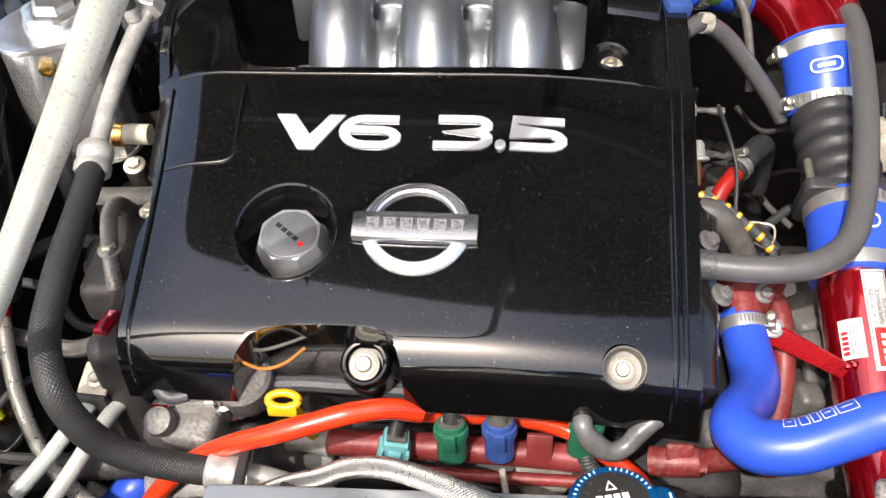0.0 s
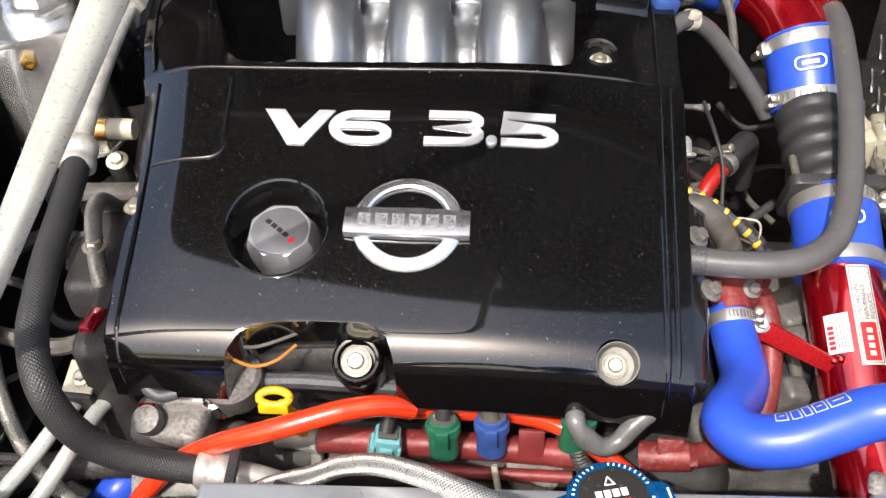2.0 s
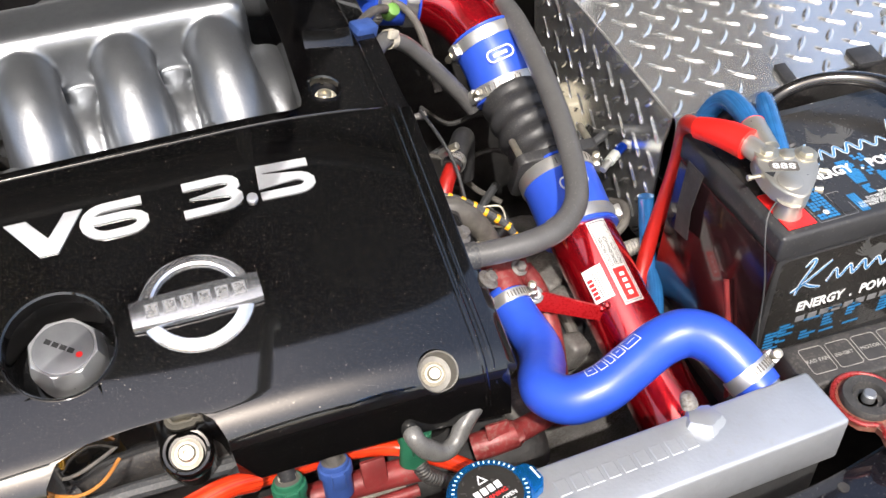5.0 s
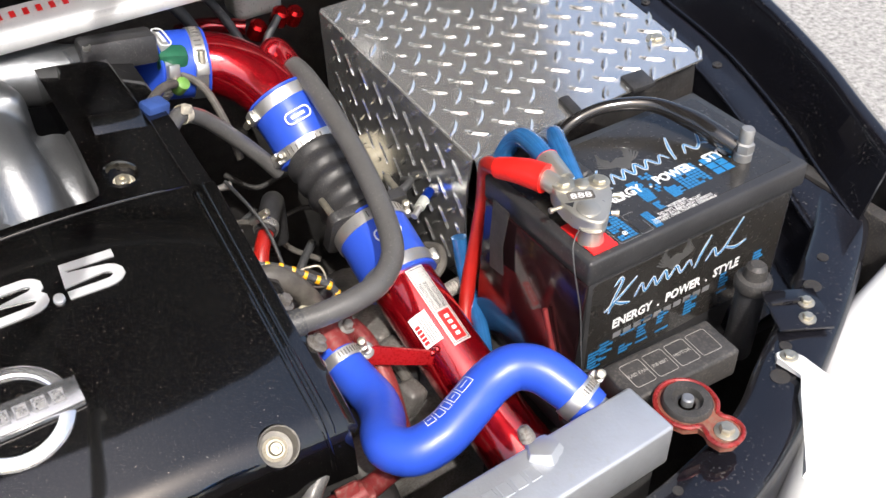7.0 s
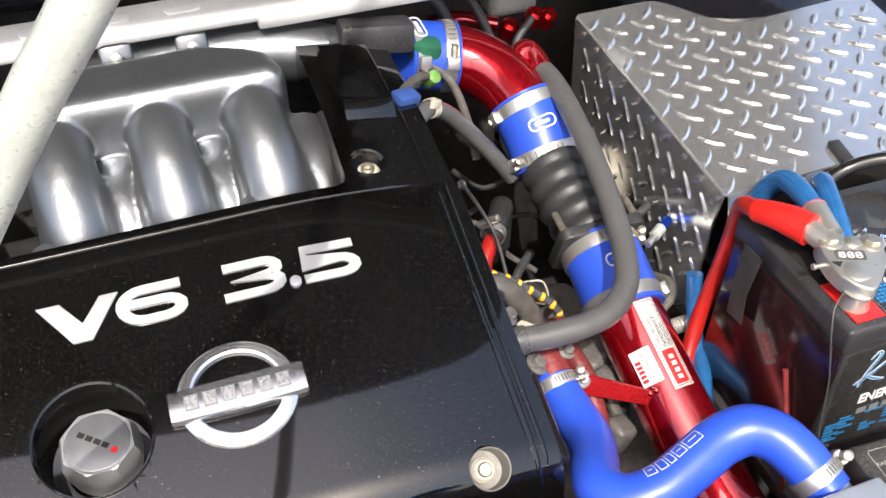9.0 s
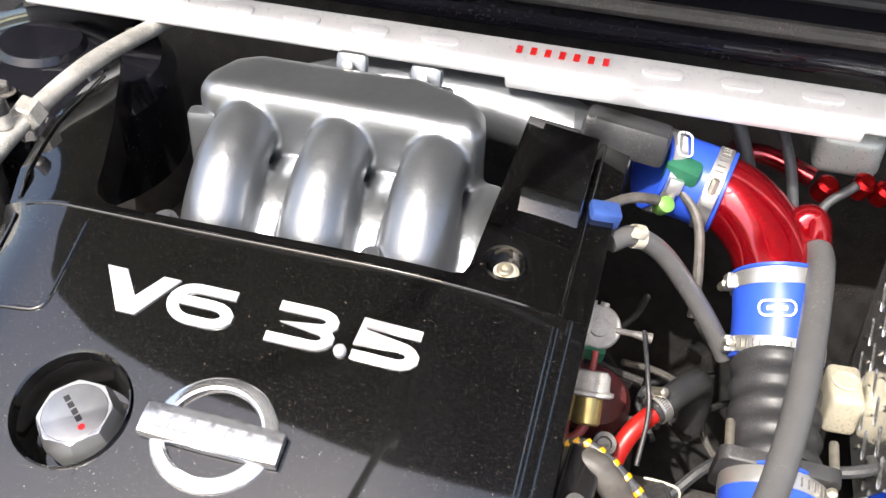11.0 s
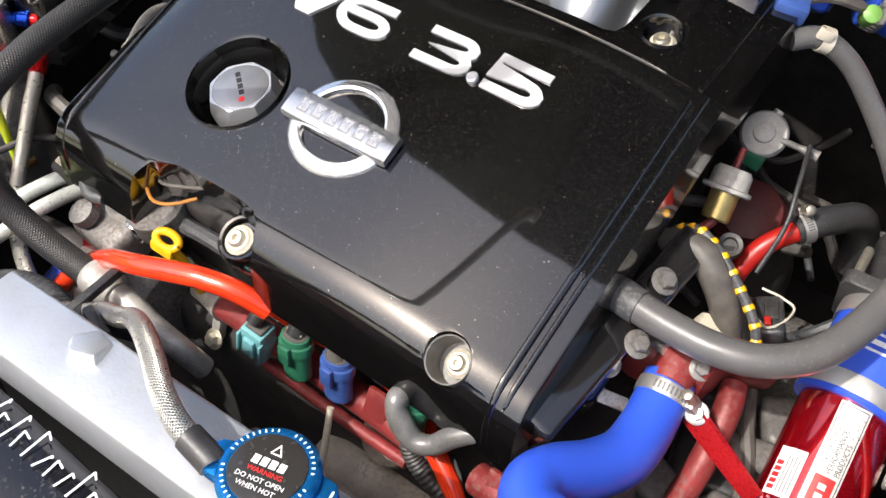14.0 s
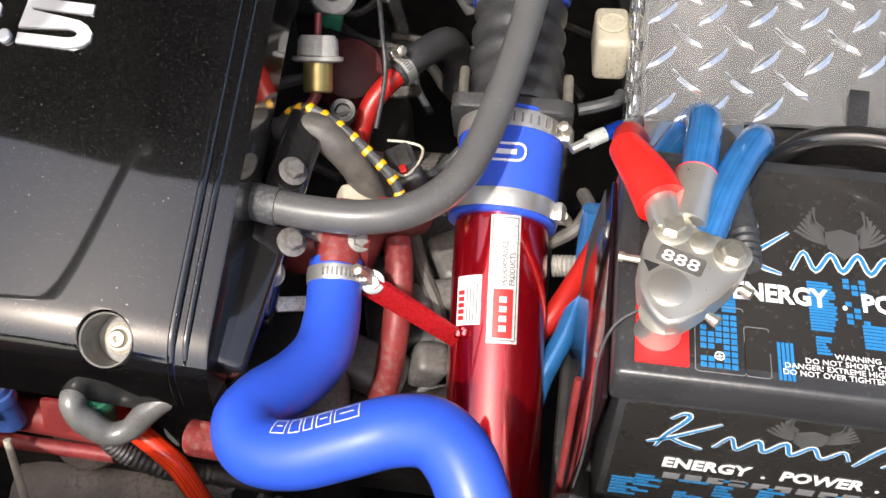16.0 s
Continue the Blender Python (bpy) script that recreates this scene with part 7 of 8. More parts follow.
part("filler_neck", lathe(B(), [(0.024, 0), (0.024, 0.014), (0.029, 0.016), (0.029, 0.019), (0.024, 0.020)], RM @ Vector((-0.004, -0.002, 0.0)), (0, 0, 1), 32), M_RAD, rad)
MCAP = RM @ pose(-0.004, -0.002, 0.018, 0, 0, 12)
rcap = part("cap", lathe(B(), [(0.028, 0), (0.0315, 0.002), (0.0325, 0.008), (0.0325, 0.015), (0.030, 0.0185), (0.026, 0.0195), (0.0245, 0.019)], MCAP.translation, (0, 0, 1), 48), M_CAPBLUE, rad, "anodised blue pressure cap")
for sx in (-1, 1):
    b = slab(B(), [(0.022 * sx, -0.016), (0.040 * sx, -0.012), (0.0445 * sx, -0.006), (0.0445 * sx, 0.006), (0.040 * sx, 0.012), (0.022 * sx, 0.016)], 0.010, MCAP @ Matrix.Translation((0, 0, 0.002)), 0.002)
    part("ear", b, M_CAPBLUE, rcap)
    part("ear_mark", block(B(), (0.0015, 0.012, 0.0003), MCAP @ Matrix.Translation((0.041 * sx, 0, 0.0121)), 0), M_PWHITE, rcap)
disc = part("disc", lathe(B(), [(0.0245, 0.0185), (0.0245, 0.0200), (0.023, 0.0204)], MCAP.translation, (0, 0, 1), 48), M_BATTTOP, rcap, "dark printed disc")
md = MCAP @ Matrix.Translation((0, 0, 0.0205))
b = words(B(), "DO NOT OPEN", 0.0048, md @ Matrix.Translation((0, -0.011, 0)), None, 0.0002, align="CENTER")
words(b, "WHEN HOT", 0.0048, md @ Matrix.Translation((0, -0.0165, 0)), None, 0.0002, align="CENTER")
ribbon(b, [(-0.0035, 0.010), (0.0035, 0.010), (0, 0.0165), (-0.0035, 0.010)], 0.0009, 0.0003, md, 1)
for k in range(4):
    block(b, (0.0045, 0.006, 0.0003), md @ Matrix.Translation((-0.0095 + k * 0.006, 0.003, 0.0001)), 0)
part("disc_print", b, M_PWHITE, rcap)
part("disc_warning", words(B(), "WARNING", 0.0048, md @ Matrix.Translation((0, -0.0052, 0)), 0.024, 0.0002, bend=lambda x, y, z: md @ Vector((x - 0.012, y - 0.0052, z))), M_PRED, rcap, "red word on the disc")
b = B()
for k in range(44):
    a = 2 * math.pi * k / 44
    if k % 11 in (0, 1):
        continue
    block(b, (0.0010, 0.0022, 0.0003), MCAP @ pose(0.0275 * math.cos(a), 0.0275 * math.sin(a), 0.0193, 0, 0, math.degrees(a) + 90), 0)
part("rim_print", b, M_PWHITE, rcap, "ring of small white bars")

# steel braided line to the filler neck
ss = thing("braided_line", "stainless braided hose running to the radiator cap", "hose", (0.0, 0.57, 0.9))
sp = [(0.182, 0.503, 1.020), (0.166, 0.504, 1.024), (0.145, 0.508, 1.026), (0.118, 0.519, 1.025), (0.085, 0.537, 1.016), (0.052, 0.553, 1.003), (0.020, 0.565, 0.982), (-0.007, 0.568, 0.962), (-0.045, 0.575, 0.935), (-0.085, 0.575, 0.905)]
part("braid", tube(B(), sp[1:], 0.0085, 22, 10), M_SSBRAID, ss)
part("end_ferrule", tube(B(), [Vector(sp[0]) + Vector((0.004, -0.001, -0.001)), sp[0], (0.160, 0.505, 1.0245)], 0.0102, 20, 4), M_PLASTIC, ss, "black heat-shrink end")
part("line_clip", block(B(), (0.034, 0.010, 0.010), pose(-0.022, 0.556, 0.955, 0, 8, -14), 0.003), M_PLASTIC, ss)
part("line_clip", block(B(), (0.009, 0.062, 0.009), pose(-0.088, 0.594, 0.916, 4, 0, 2), 0.002), M_PLASTIC, ss)
part("clip_jaw", block(B(), (0.020, 0.016, 0.020), pose(-0.070, 0.570, 0.912, 0, 0, 20), 0.003), M_PLASTIC, ss)
part("clip_jaw", block(B(), (0.026, 0.012, 0.014), pose(-0.036, 0.580, 0.915, 0, 10, 25), 0.003), M_PLASTIC, ss)
sq = [(-0.366, 0.747, 0.948), (-0.362, 0.735, 0.932), (-0.357, 0.718, 0.912), (-0.345, 0.690, 0.880), (-0.316, 0.653, 0.857), (-0.283, 0.626, 0.843), (-0.245, 0.606, 0.835), (-0.195, 0.590, 0.842), (-0.145, 0.580, 0.868), (-0.085, 0.575, 0.905)]
part("tank_run", tube(B(), sq, 0.0078, 20, 10), M_SSBRAID, ss)
part("red_fitting", lathe(B(), [(0.009, -0.012), (0.0105, -0.008), (0.0105, 0.008), (0.008, 0.014)], sq[0], (0.25, 0.2, 1), 12), M_ANRED, ss)

# radiator mounts
def mount(m):
    ob = thing("radiator_mount", "worn red radiator bracket with a rubber bush", "bracket", m.translation, "radiator mounts")
    head = [(0.027, 0.014), (0.018, 0.026), (0.0, 0.032), (-0.018, 0.027), (-0.031, 0.010), (-0.031, -0.010), (-0.018, -0.027), (0.0, -0.032), (0.018, -0.026), (0.027, -0.014)]
    foot = [(0.034, -0.014), (0.043, -0.0185), (0.056, -0.017), (0.063, -0.007), (0.063, 0.007), (0.056, 0.017), (0.043, 0.0185), (0.034, 0.014)]
    # head round the bush, waist, and bolted foot
    shape2 = [(x * 0.88, y * 0.88) for x, y in head + foot]
    part("plate", slab(B(), shape2, 0.010, m, 0.003, 3), M_DUSTRED, ob, "dusty recessed floor")
    edge2 = [m @ Vector((x, y, 0.0095)) for x, y in shape2]
    part("rim", tube(B(), edge2 + edge2[:1], 0.0025, 10, 4, caps=False), M_REDMOUNT, ob, "raised red rim")
    mz = m.to_3x3() @ Vector((0, 0, 1))
    part("bush", lathe(B(), [(0.0228, 0.004), (0.0234, 0.013), (0.0215, 0.0165), (0.0140, 0.0165), (0.0118, 0.0105), (0.008, 0.010)], m.translation, mz, 36), M_RUBBER, ob)
    part("pin", lathe(B(), [(0.0058, 0.006), (0.0058, 0.0175), (0.0046, 0.019)], m.translation, mz, 18), M_DISC, ob, "pale worn locating pin")
    hexbolt(ob, m @ Vector((0.043, 0, 0.010)), mz, 0.0062, 0.008, M_BOLT)
    return ob


mount(pose(-0.129, 0.504, 0.960, 0, 0, -95))
mount(pose(0.562, 0.517, 0.978, 0, 0, -82))

# ---- core support ----
cs = thing("core_support", "glossy black steel front panel with holes and worn edges", "front panel", (0.22, 0.45, 0.9))
path = [(-0.62, 0.628, 0.967), (-0.508, 0.573, 0.966), (-0.388, 0.531, 0.965), (-0.275, 0.488, 0.965), (-0.203, 0.461, 0.964), (-0.141, 0.447, 0.963), (-0.06, 0.442, 0.963), (0.02, 0.436, 0.963), (0.22, 0.430, 0.963), (0.45, 0.438, 0.963), (0.561, 0.456, 0.963), (0.634, 0.478, 0.964), (0.697, 0.511, 0.965), (0.783, 0.553, 0.965), (0.868, 0.602, 0.966), (0.926, 0.640, 0.968), (0.985, 0.69, 0.972)]
ln = spline(path, 5)
rows = []
for i, q in enumerate(ln):
    t = (ln[min(i + 1, len(ln) - 1)] - ln[max(i - 1, 0)]).normalized()
    sd = Vector((-t.y, t.x, 0))
    w = float(np.interp(q.x, [-0.16, 0.0, 0.45, 0.62], [0.024, 0.036, 0.038, 0.031]))
    rows.append([q + sd * a + Vector((0, 0, h)) for a, h in ((w, -0.055), (w, -0.010), (w - 0.003, -0.003), (w - 0.008, 0.0), (0, 0.0015), (-w + 0.010, 0.0), (-w + 0.003, -0.004), (-w, -0.012), (-w - 0.003, -0.06))])
part("panel", sheet(B(), rows, 0.003), M_BODY, cs, smooth=50)
# flat dark discs laid on the panel for the shade inside its holes
for x, y, r in ((-0.052, 0.462, 0.0075), (-0.507, 0.572, 0.010), (-0.415, 0.540, 0.007), (0.48, 0.452, 0.007), (0.505, 0.463, 0.0045), (0.675, 0.505, 0.009), (0.80, 0.575, 0.009), (0.845, 0.60, 0.006), (0.71, 0.53, 0.006), (-0.225, 0.465, 0.006)):
    part("hole_disc", lathe(B(), [(r * 1.06, -0.002), (r * 1.05, 0.0004), (r * 0.98, 0.0006), (r * 0.5, 0.0003), (0.0002, 0.0003)], (x, y, min(ln, key=lambda q: abs(q.x - x)).z + 0.0013), (0, 0, 1), 20), M_DARK, cs)
random.seed(8)
# row of thin white painted strokes, tall and short
for k in range(15):
    b = B()
    tall = 0.024 if k in (0, 1, 3, 5, 9) else 0.014
    lean = random.uniform(-0.003, 0.005)
    ribbon(b, [(k * 0.0125, 0.0), (k * 0.0125 + lean, tall)], 0.0017, 0.0003, pose(-0.019, 0.445, 0.9665, 0, 0, -1), 1)
    ribbon(b, [(k * 0.0125 + lean, tall), (k * 0.0125 + 0.006, tall * 0.86)], 0.0015, 0.0003, pose(-0.019, 0.445, 0.9666, 0, 0, -1), 1)
    part("white_mark", b, M_PWHITE, cs, "plain white stroke")
b = B()
block(b, (0.075, 0.016, 0.0006), pose(0.395, 0.452, 0.966, 0, 0, 1), 0.0002, 1)
part("sticker", b, M_PBLACK, cs, "small black sticker with white bars")
b = B()
for k in range(6):
    block(b, (0.008, 0.007, 0.0003), pose(0.366 + k * 0.010, 0.4555, 0.9666, 0, 0, 1), 0)
for k in range(9):
    block(b, (0.006, 0.004, 0.0003), pose(0.364 + k * 0.0075, 0.4475, 0.9666, 0, 0, 1), 0)
part("sticker_bars", b, M_PWHITE, cs)
wl = part("warning_label", slab(B(), rounded(-0.049, -0.0195, 0.049, 0.0195, 0.002), 0.0006, pose(-0.342, 0.511, 0.9672, 0, 0, -20), 0), M_PWHITE, cs, "white and yellow paper label")
part("label_band", slab(B(), rounded(-0.047, 0.0045, 0.047, 0.0180, 0.001), 0.0004, pose(-0.342, 0.511, 0.9680, 0, 0, -20), 0), M_PYELLOW, wl)
part("label_words", words(B(), "WARNING", 0.011, pose(-0.342, 0.511, 0.9685, 0, 0, -20) @ Matrix.Translation((-0.022, 0.0070, 0)), 0.058, 0.0002), M_PBLACK, wl)

# headlamps
def headlamp(side):
    ob = thing("headlamp", "white headlamp housing bolted in front of the panel", "headlamp", (CX + side * 0.55, 0.40, 0.85), "headlamps")

    def P(x, y, z):
        return Vector((CX + side * (x - CX), y - (0.05 if side < 0 else 0), z - (0.012 if side < 0 else 0)))

    rows2 = [[P(0.55, 0.41, 0.80), P(0.555, 0.395, 0.925), P(0.60, 0.36, 0.945), P(0.66, 0.31, 0.935), P(0.72, 0.2, 0.86)],
             [P(0.66, 0.48, 0.80), P(0.675, 0.468, 0.93), P(0.71, 0.44, 0.955), P(0.78, 0.38, 0.955), P(0.84, 0.28, 0.88)],
             [P(0.79, 0.555, 0.80), P(0.79, 0.538, 0.935), P(0.83, 0.51, 0.965), P(0.91, 0.45, 0.960), P(0.97, 0.36, 0.88)],
             [P(0.95, 0.61, 0.80), P(0.93, 0.575, 0.935), P(0.96, 0.56, 0.965), P(1.02, 0.51, 0.955), P(1.06, 0.45, 0.87)]]
    part("housing", sheet(B(), [spline(r, 4) for r in zip(*[spline(r, 4) for r in rows2])], 0.004), M_LAMP, ob, smooth=60)
    out = [(0.683, 0.518), (0.689, 0.525), (0.699, 0.524), (0.708, 0.508), (0.709, 0.468), (0.690, 0.462), (0.658, 0.440), (0.613, 0.408), (0.600, 0.412), (0.640, 0.445), (0.668, 0.478), (0.688, 0.490)]
    if side < 0:
        out = [(-0.268, 0.478), (-0.256, 0.490), (-0.246, 0.487), (-0.238, 0.476), (-0.222, 0.440), (-0.205, 0.400), (-0.225, 0.395), (-0.246, 0.445)]
    mm = Matrix.Translation((0, 0, 0.968))
    part("tab", slab(B(), out, 0.006, mm, 0.002), M_LAMP, ob, "white mounting tab")
    hexbolt(ob, (0.695, 0.514, 0.974) if side > 0 else (-0.254, 0.478, 0.974), (0, 0, 1), 0.0050, 0.004, M_BOLT)
    return ob


headlamp(1)
headlamp(-1)
bc4 = thing("bulb_cover", "grey cylindrical cap in front of the panel", "cap", (-0.13, 0.36, 0.85))
part("cap", lathe(B(), [(0.03, 0), (0.03, 0.06), (0.027, 0.065), (0.02, 0.066)], (-0.10, 0.372, 0.87), (0, 0.1, 1), 28), M_WHITE, bc4)
bp2 = thing("bumper_skin", "dark bumper skin ahead of the front panel", "bumper", (CX, 0.3, 0.6))
rows = []
for a in np.linspace(-1, 1, 17):
    x = CX + a * 0.80
    y0 = 0.36 + 0.20 * abs(a) ** 2.6
    rows.append([(x, y0 + 0.03, 0.80), (x, y0 - 0.02, 0.845), (x, y0 - 0.08, 0.84), (x, y0 - 0.14, 0.78), (x, y0 - 0.16, 0.60), (x, y0 - 0.13, 0.35)])
part("skin", sheet(B(), rows, 0.004), M_BODY, bp2, smooth=60)

# relay box and small fittings in front of the battery
rb = thing("relay_box", "dusty black relay box lid with printed panels", "relay box", (0.60, 0.59, 0.93))
mr = pose(0.592, 0.568, 0.967, 0, 0, -3)
part("lid", block(B(), (0.128, 0.050, 0.035), mr, 0.004, 3), M_DUSTY, rb)
for k, t in enumerate(("RAD FAN", "INHIBIT", "MOTOR", "")):
    b = B()
    q = rounded(-0.0115, -0.0145, 0.0115, 0.0145, 0.003)
    mk = mr @ Matrix.Translation((-0.040 + k * 0.0265, 0.001, 0.0178))
    ribbon(b, q + q[:1], 0.0005, 0.0003, mk, 1)
    if t:
        words(b, t, 0.0055, mk @ Matrix.Translation((0, -0.002, 0)), None, 0.0002, align="CENTER")
    part("panel_print", b, M_OLDWHITE, rb, "white outlined panel")
acc = thing("drier_bottle", "black cylindrical bottle with a capped top beside the battery", "bottle", (0.757, 0.615, 0.85))
part("body", lathe(B(), [(0.015, 0), (0.016, 0.004), (0.016, 0.10), (0.014, 0.104)], (0.755, 0.615, 0.86), (0, 0, 1), 28), M_PLASTIC, acc)
part("top_ring", lathe(B(), [(0.019, 0.098), (0.020, 0.101), (0.020, 0.108), (0.018, 0.112), (0.013, 0.114), (0.011, 0.126), (0.007, 0.130)], (0.755, 0.615, 0.86), (0, 0, 1), 28), M_RUBBER, acc)
br2 = thing("lamp_bracket", "dark steel bracket with two zinc bolts", "bracket", (0.79, 0.575, 0.95))
part("plate", block(B(), (0.056, 0.058, 0.004), pose(0.753, 0.556, 0.972, 0, 0, -28), 0.0015), M_BODY, br2)
part("rib", tube(B(), [(0.735, 0.575, 0.974), (0.755, 0.566, 0.975), (0.772, 0.558, 0.974)], 0.003, 8, 3), M_BODY, br2)
for x, y in ((0.767, 0.557), (0.750, 0.540)):
    hexbolt(br2, (x, y, 0.974), (0, 0, 1), 0.0050, 0.006, M_BOLT)

# ---- wing side: hoses, tanks and boxes ----
ac = thing("braided_hose", "thick black braided rubber hose with crimped silver ends", "hose", (-0.2, 0.7, 0.85))
hp2 = [(-0.112, 0.614, 0.893), (-0.145, 0.610, 0.902), (-0.177, 0.604, 0.920), (-0.202, 0.598, 0.946), (-0.217, 0.595, 0.984), (-0.228, 0.604, 1.018), (-0.243, 0.638, 1.034), (-0.250, 0.676, 1.043), (-0.257, 0.719, 1.048), (-0.263, 0.765, 1.051), (-0.270, 0.812, 1.053), (-0.276, 0.850, 1.056)]
part("hose", tube(B(), hp2, 0.0132, 26, 10), M_BRAID, ac)
for q, d in ((Vector(hp2[0]), Vector((1, -0.05, -0.1))), (Vector(hp2[-1]), Vector((-0.02, 0.85, 0.45)))):
    d.normalize()
    part("crimp", lathe(B(), [(0.0165, -0.014), (0.0178, -0.012), (0.0178, -0.004), (0.0166, -0.002), (0.0166, 0.002), (0.0176, 0.004), (0.0176, 0.012), (0.0150, 0.016), (0.0125, 0.020)], q, d, 28), M_ALUPIPE, ac)
part("front_pipe", tube(B(), [(-0.100, 0.615, 0.891), (-0.078, 0.616, 0.885), (-0.052, 0.618, 0.87), (-0.03, 0.624, 0.85), (-0.02, 0.635, 0.82)], 0.0112, 20), M_ALUPIPE, ac)
rp2 = [(-0.277, 0.862, 1.061), (-0.277, 0.92, 1.084), (-0.273, 0.98, 1.106), (-0.264, 1.04, 1.126), (-0.245, 1.12, 1.145), (-0.22, 1.22, 1.15), (-0.20, 1.35, 1.15)]
part("rear_pipe", tube(B(), rp2, 0.0095, 20), M_ALUPIPE, ac)
part("port_nut", lathe(B(), [(0.0150, -0.010), (0.0165, -0.008), (0.0165, 0.008), (0.014, 0.010)], (-0.264, 1.03, 1.127), (0.05, 0.95, 0.3), 6), M_ALUPIPE, ac, smooth=20)
part("port_stem", lathe(B(), [(0.008, 0), (0.008, 0.014), (0.006, 0.016)], (-0.272, 1.005, 1.124), (-0.15, 0, 1), 16), M_ALUPIPE, ac)
part("port_cap", lathe(B(), [(0.0085, 0.014), (0.009, 0.016), (0.009, 0.026), (0.007, 0.028)], (-0.272, 1.005, 1.124), (-0.15, 0, 1), 20), M_PLASTIC, ac, "black valve cap")


def side_tank(at, h, r, label, fit):
    """A welded alloy tank: flat-sided drum with a flanged top and a lobed screw cap."""
    ob = thing("alloy_tank", label, "catch tank", at, "alloy tanks")
    x, y, z = at
    out = []
    for k in range(40):
        a = 2 * math.pi * k / 40
        px, py = r * math.cos(a), r * math.sin(a)
        lim = -0.80 * r
        out.append((px, max(py, lim)))
    m = pose(x, y, z, 0, 0, 25)
    part("drum", slab(B(), out, h, m, 0.003), M_POLISH, ob)
    part("top_plate", slab(B(), [(px * 1.04, py * 1.04) for px, py in out], 0.006, m @ Matrix.Translation((0, 0, h)), 0.0015), M_POLISH, ob)
    part("bottom_weld", slab(B(), [(px * 1.02, py * 1.02) for px, py in out], 0.005, m, 0.0015), M_POLISH, ob)
    t = Vector((x, y, z + h + 0.006)) + Vector((0.006, 0.006, 0))
    part("neck", lathe(B(), [(r * 0.62, 0), (r * 0.62, 0.006), (r * 0.56, 0.008)], t, (0, 0, 1), 32), M_POLISH, ob)
    part("cap", lathe(B(), [(r * 0.58, 0.006), (r * 0.60, 0.008), (r * 0.60, 0.016), (r * 0.52, 0.019), (r * 0.40, 0.019), (r * 0.36, 0.0165), (r * 0.3, 0.016)], t, (0, 0, 1), 48, 6, 0.07), M_POLISH, ob, "lobed alloy screw cap")
    part("cap_core", lathe(B(), [(r * 0.40, 0.016), (r * 0.40, 0.024), (r * 0.34, 0.026)], t, (0, 0, 1), 6), M_POLISH, ob, smooth=20)
    if fit == "brass":
        part("brass_plug", lathe(B(), [(0.008, 0), (0.0085, 0.003), (0.0085, 0.009), (0.0045, 0.010), (0.004, 0.007)], (x + 0.007, y - r * 0.80, z + h - 0.017), (0.42, -0.9, 0), 6), M_BRASS, ob)
        part("barb", tube(B(), [(x - 0.012, y - r * 0.7, z + 0.042), (x - 0.009, y - r * 1.0, z + 0.040), (x - 0.008, y - r * 1.15, z + 0.028)], 0.0085, 14), M_BRASS, ob)
        part("barb_hose", tube(B(), [(x - 0.008, y - r * 1.14, z + 0.032), (x - 0.006, y - r * 1.2, z - 0.01), (x - 0.004, y - r * 1.25, z - 0.10)], 0.0105, 14), M_DKHOSE, ob)
    else:
        q = Vector((x + 0.053, y - 0.003, 0))
        part("sight_tube", tube(B(), [(q.x, q.y - 0.012, z + h * 0.20), (q.x, q.y - 0.013, z + h * 0.5), (q.x, q.y - 0.012, z + h * 0.80)], 0.0048, 12), M_SIGHT, ob, "yellow-green sight tube")
        for zz in (0.17, 0.82):
            part("sight_elbow", tube(B(), [(q.x, q.y + 0.006, z + h * zz), (q.x, q.y - 0.010, z + h * zz), (q.x, q.y - 0.012, z + h * (zz + (0.06 if zz < 0.5 else -0.06)))], 0.0062, 12), M_BRASS, ob)
        f0, fd = Vector((x + 0.030, y + 0.038, z + h - 0.020)), Vector((0.70, 0.60, -0.15)).normalized()
        part("blue_fitting", lathe(B(), [(0.0060, 0), (0.0070, 0.003), (0.0070, 0.012), (0.0088, 0.014), (0.0088, 0.024), (0.0065, 0.026)], f0, fd, 12), M_ANBLUE, ob)
        part("red_ring", lathe(B(), [(0.0068, 0.026), (0.0078, 0.028), (0.0078, 0.034), (0.006, 0.036)], f0, fd, 12), M_ANRED, ob)
    return ob


side_tank((-0.362, 1.000, 0.965), 0.150, 0.058, "scratched alloy catch tank with a brass plug", "brass")
side_tank((-0.432, 0.710, 0.800), 0.212, 0.056, "alloy catch tank with a yellow sight tube", "sight")

lb = thing("side_box", "black box with a bright tread-plate lid beside the wing", "metal box", (-0.44, 0.87, 0.85))
ml = pose(-0.441, 0.874, 1.097, 0, 0, 20)
part("lid", block(B(), (0.082, 0.246, 0.006), ml, 0.0015), M_PLATE, lb)
part("body", block(B(), (0.080, 0.244, 0.16), ml @ Matrix.Translation((0, 0, -0.084)), 0.002), M_GLOSS, lb)
part("seam", block(B(), (0.0815, 0.245, 0.004), ml @ Matrix.Translation((0, 0, -0.060)), 0.001), M_DUSTY, lb)
b = B()
for i in range(8):
    for k in range(3):
        lozenge(b, ml @ pose(-0.027 + k * 0.027, -0.106 + i * 0.0300, 0.0031, 0, 0, 38 if (i + k) % 2 else -38), 0.012, 0.0027, 0.0007)
part("lid_treads", b, M_PLATE, lb, smooth=15)
# bare aluminium end, its dark reflection put in with the darker metal
part("end_plate", block(B(), (0.080, 0.002, 0.055), ml @ Matrix.Translation((0, -0.1235, -0.031)), 0.0005), M_DIRTY, lb)
b = B()
random.seed(21)
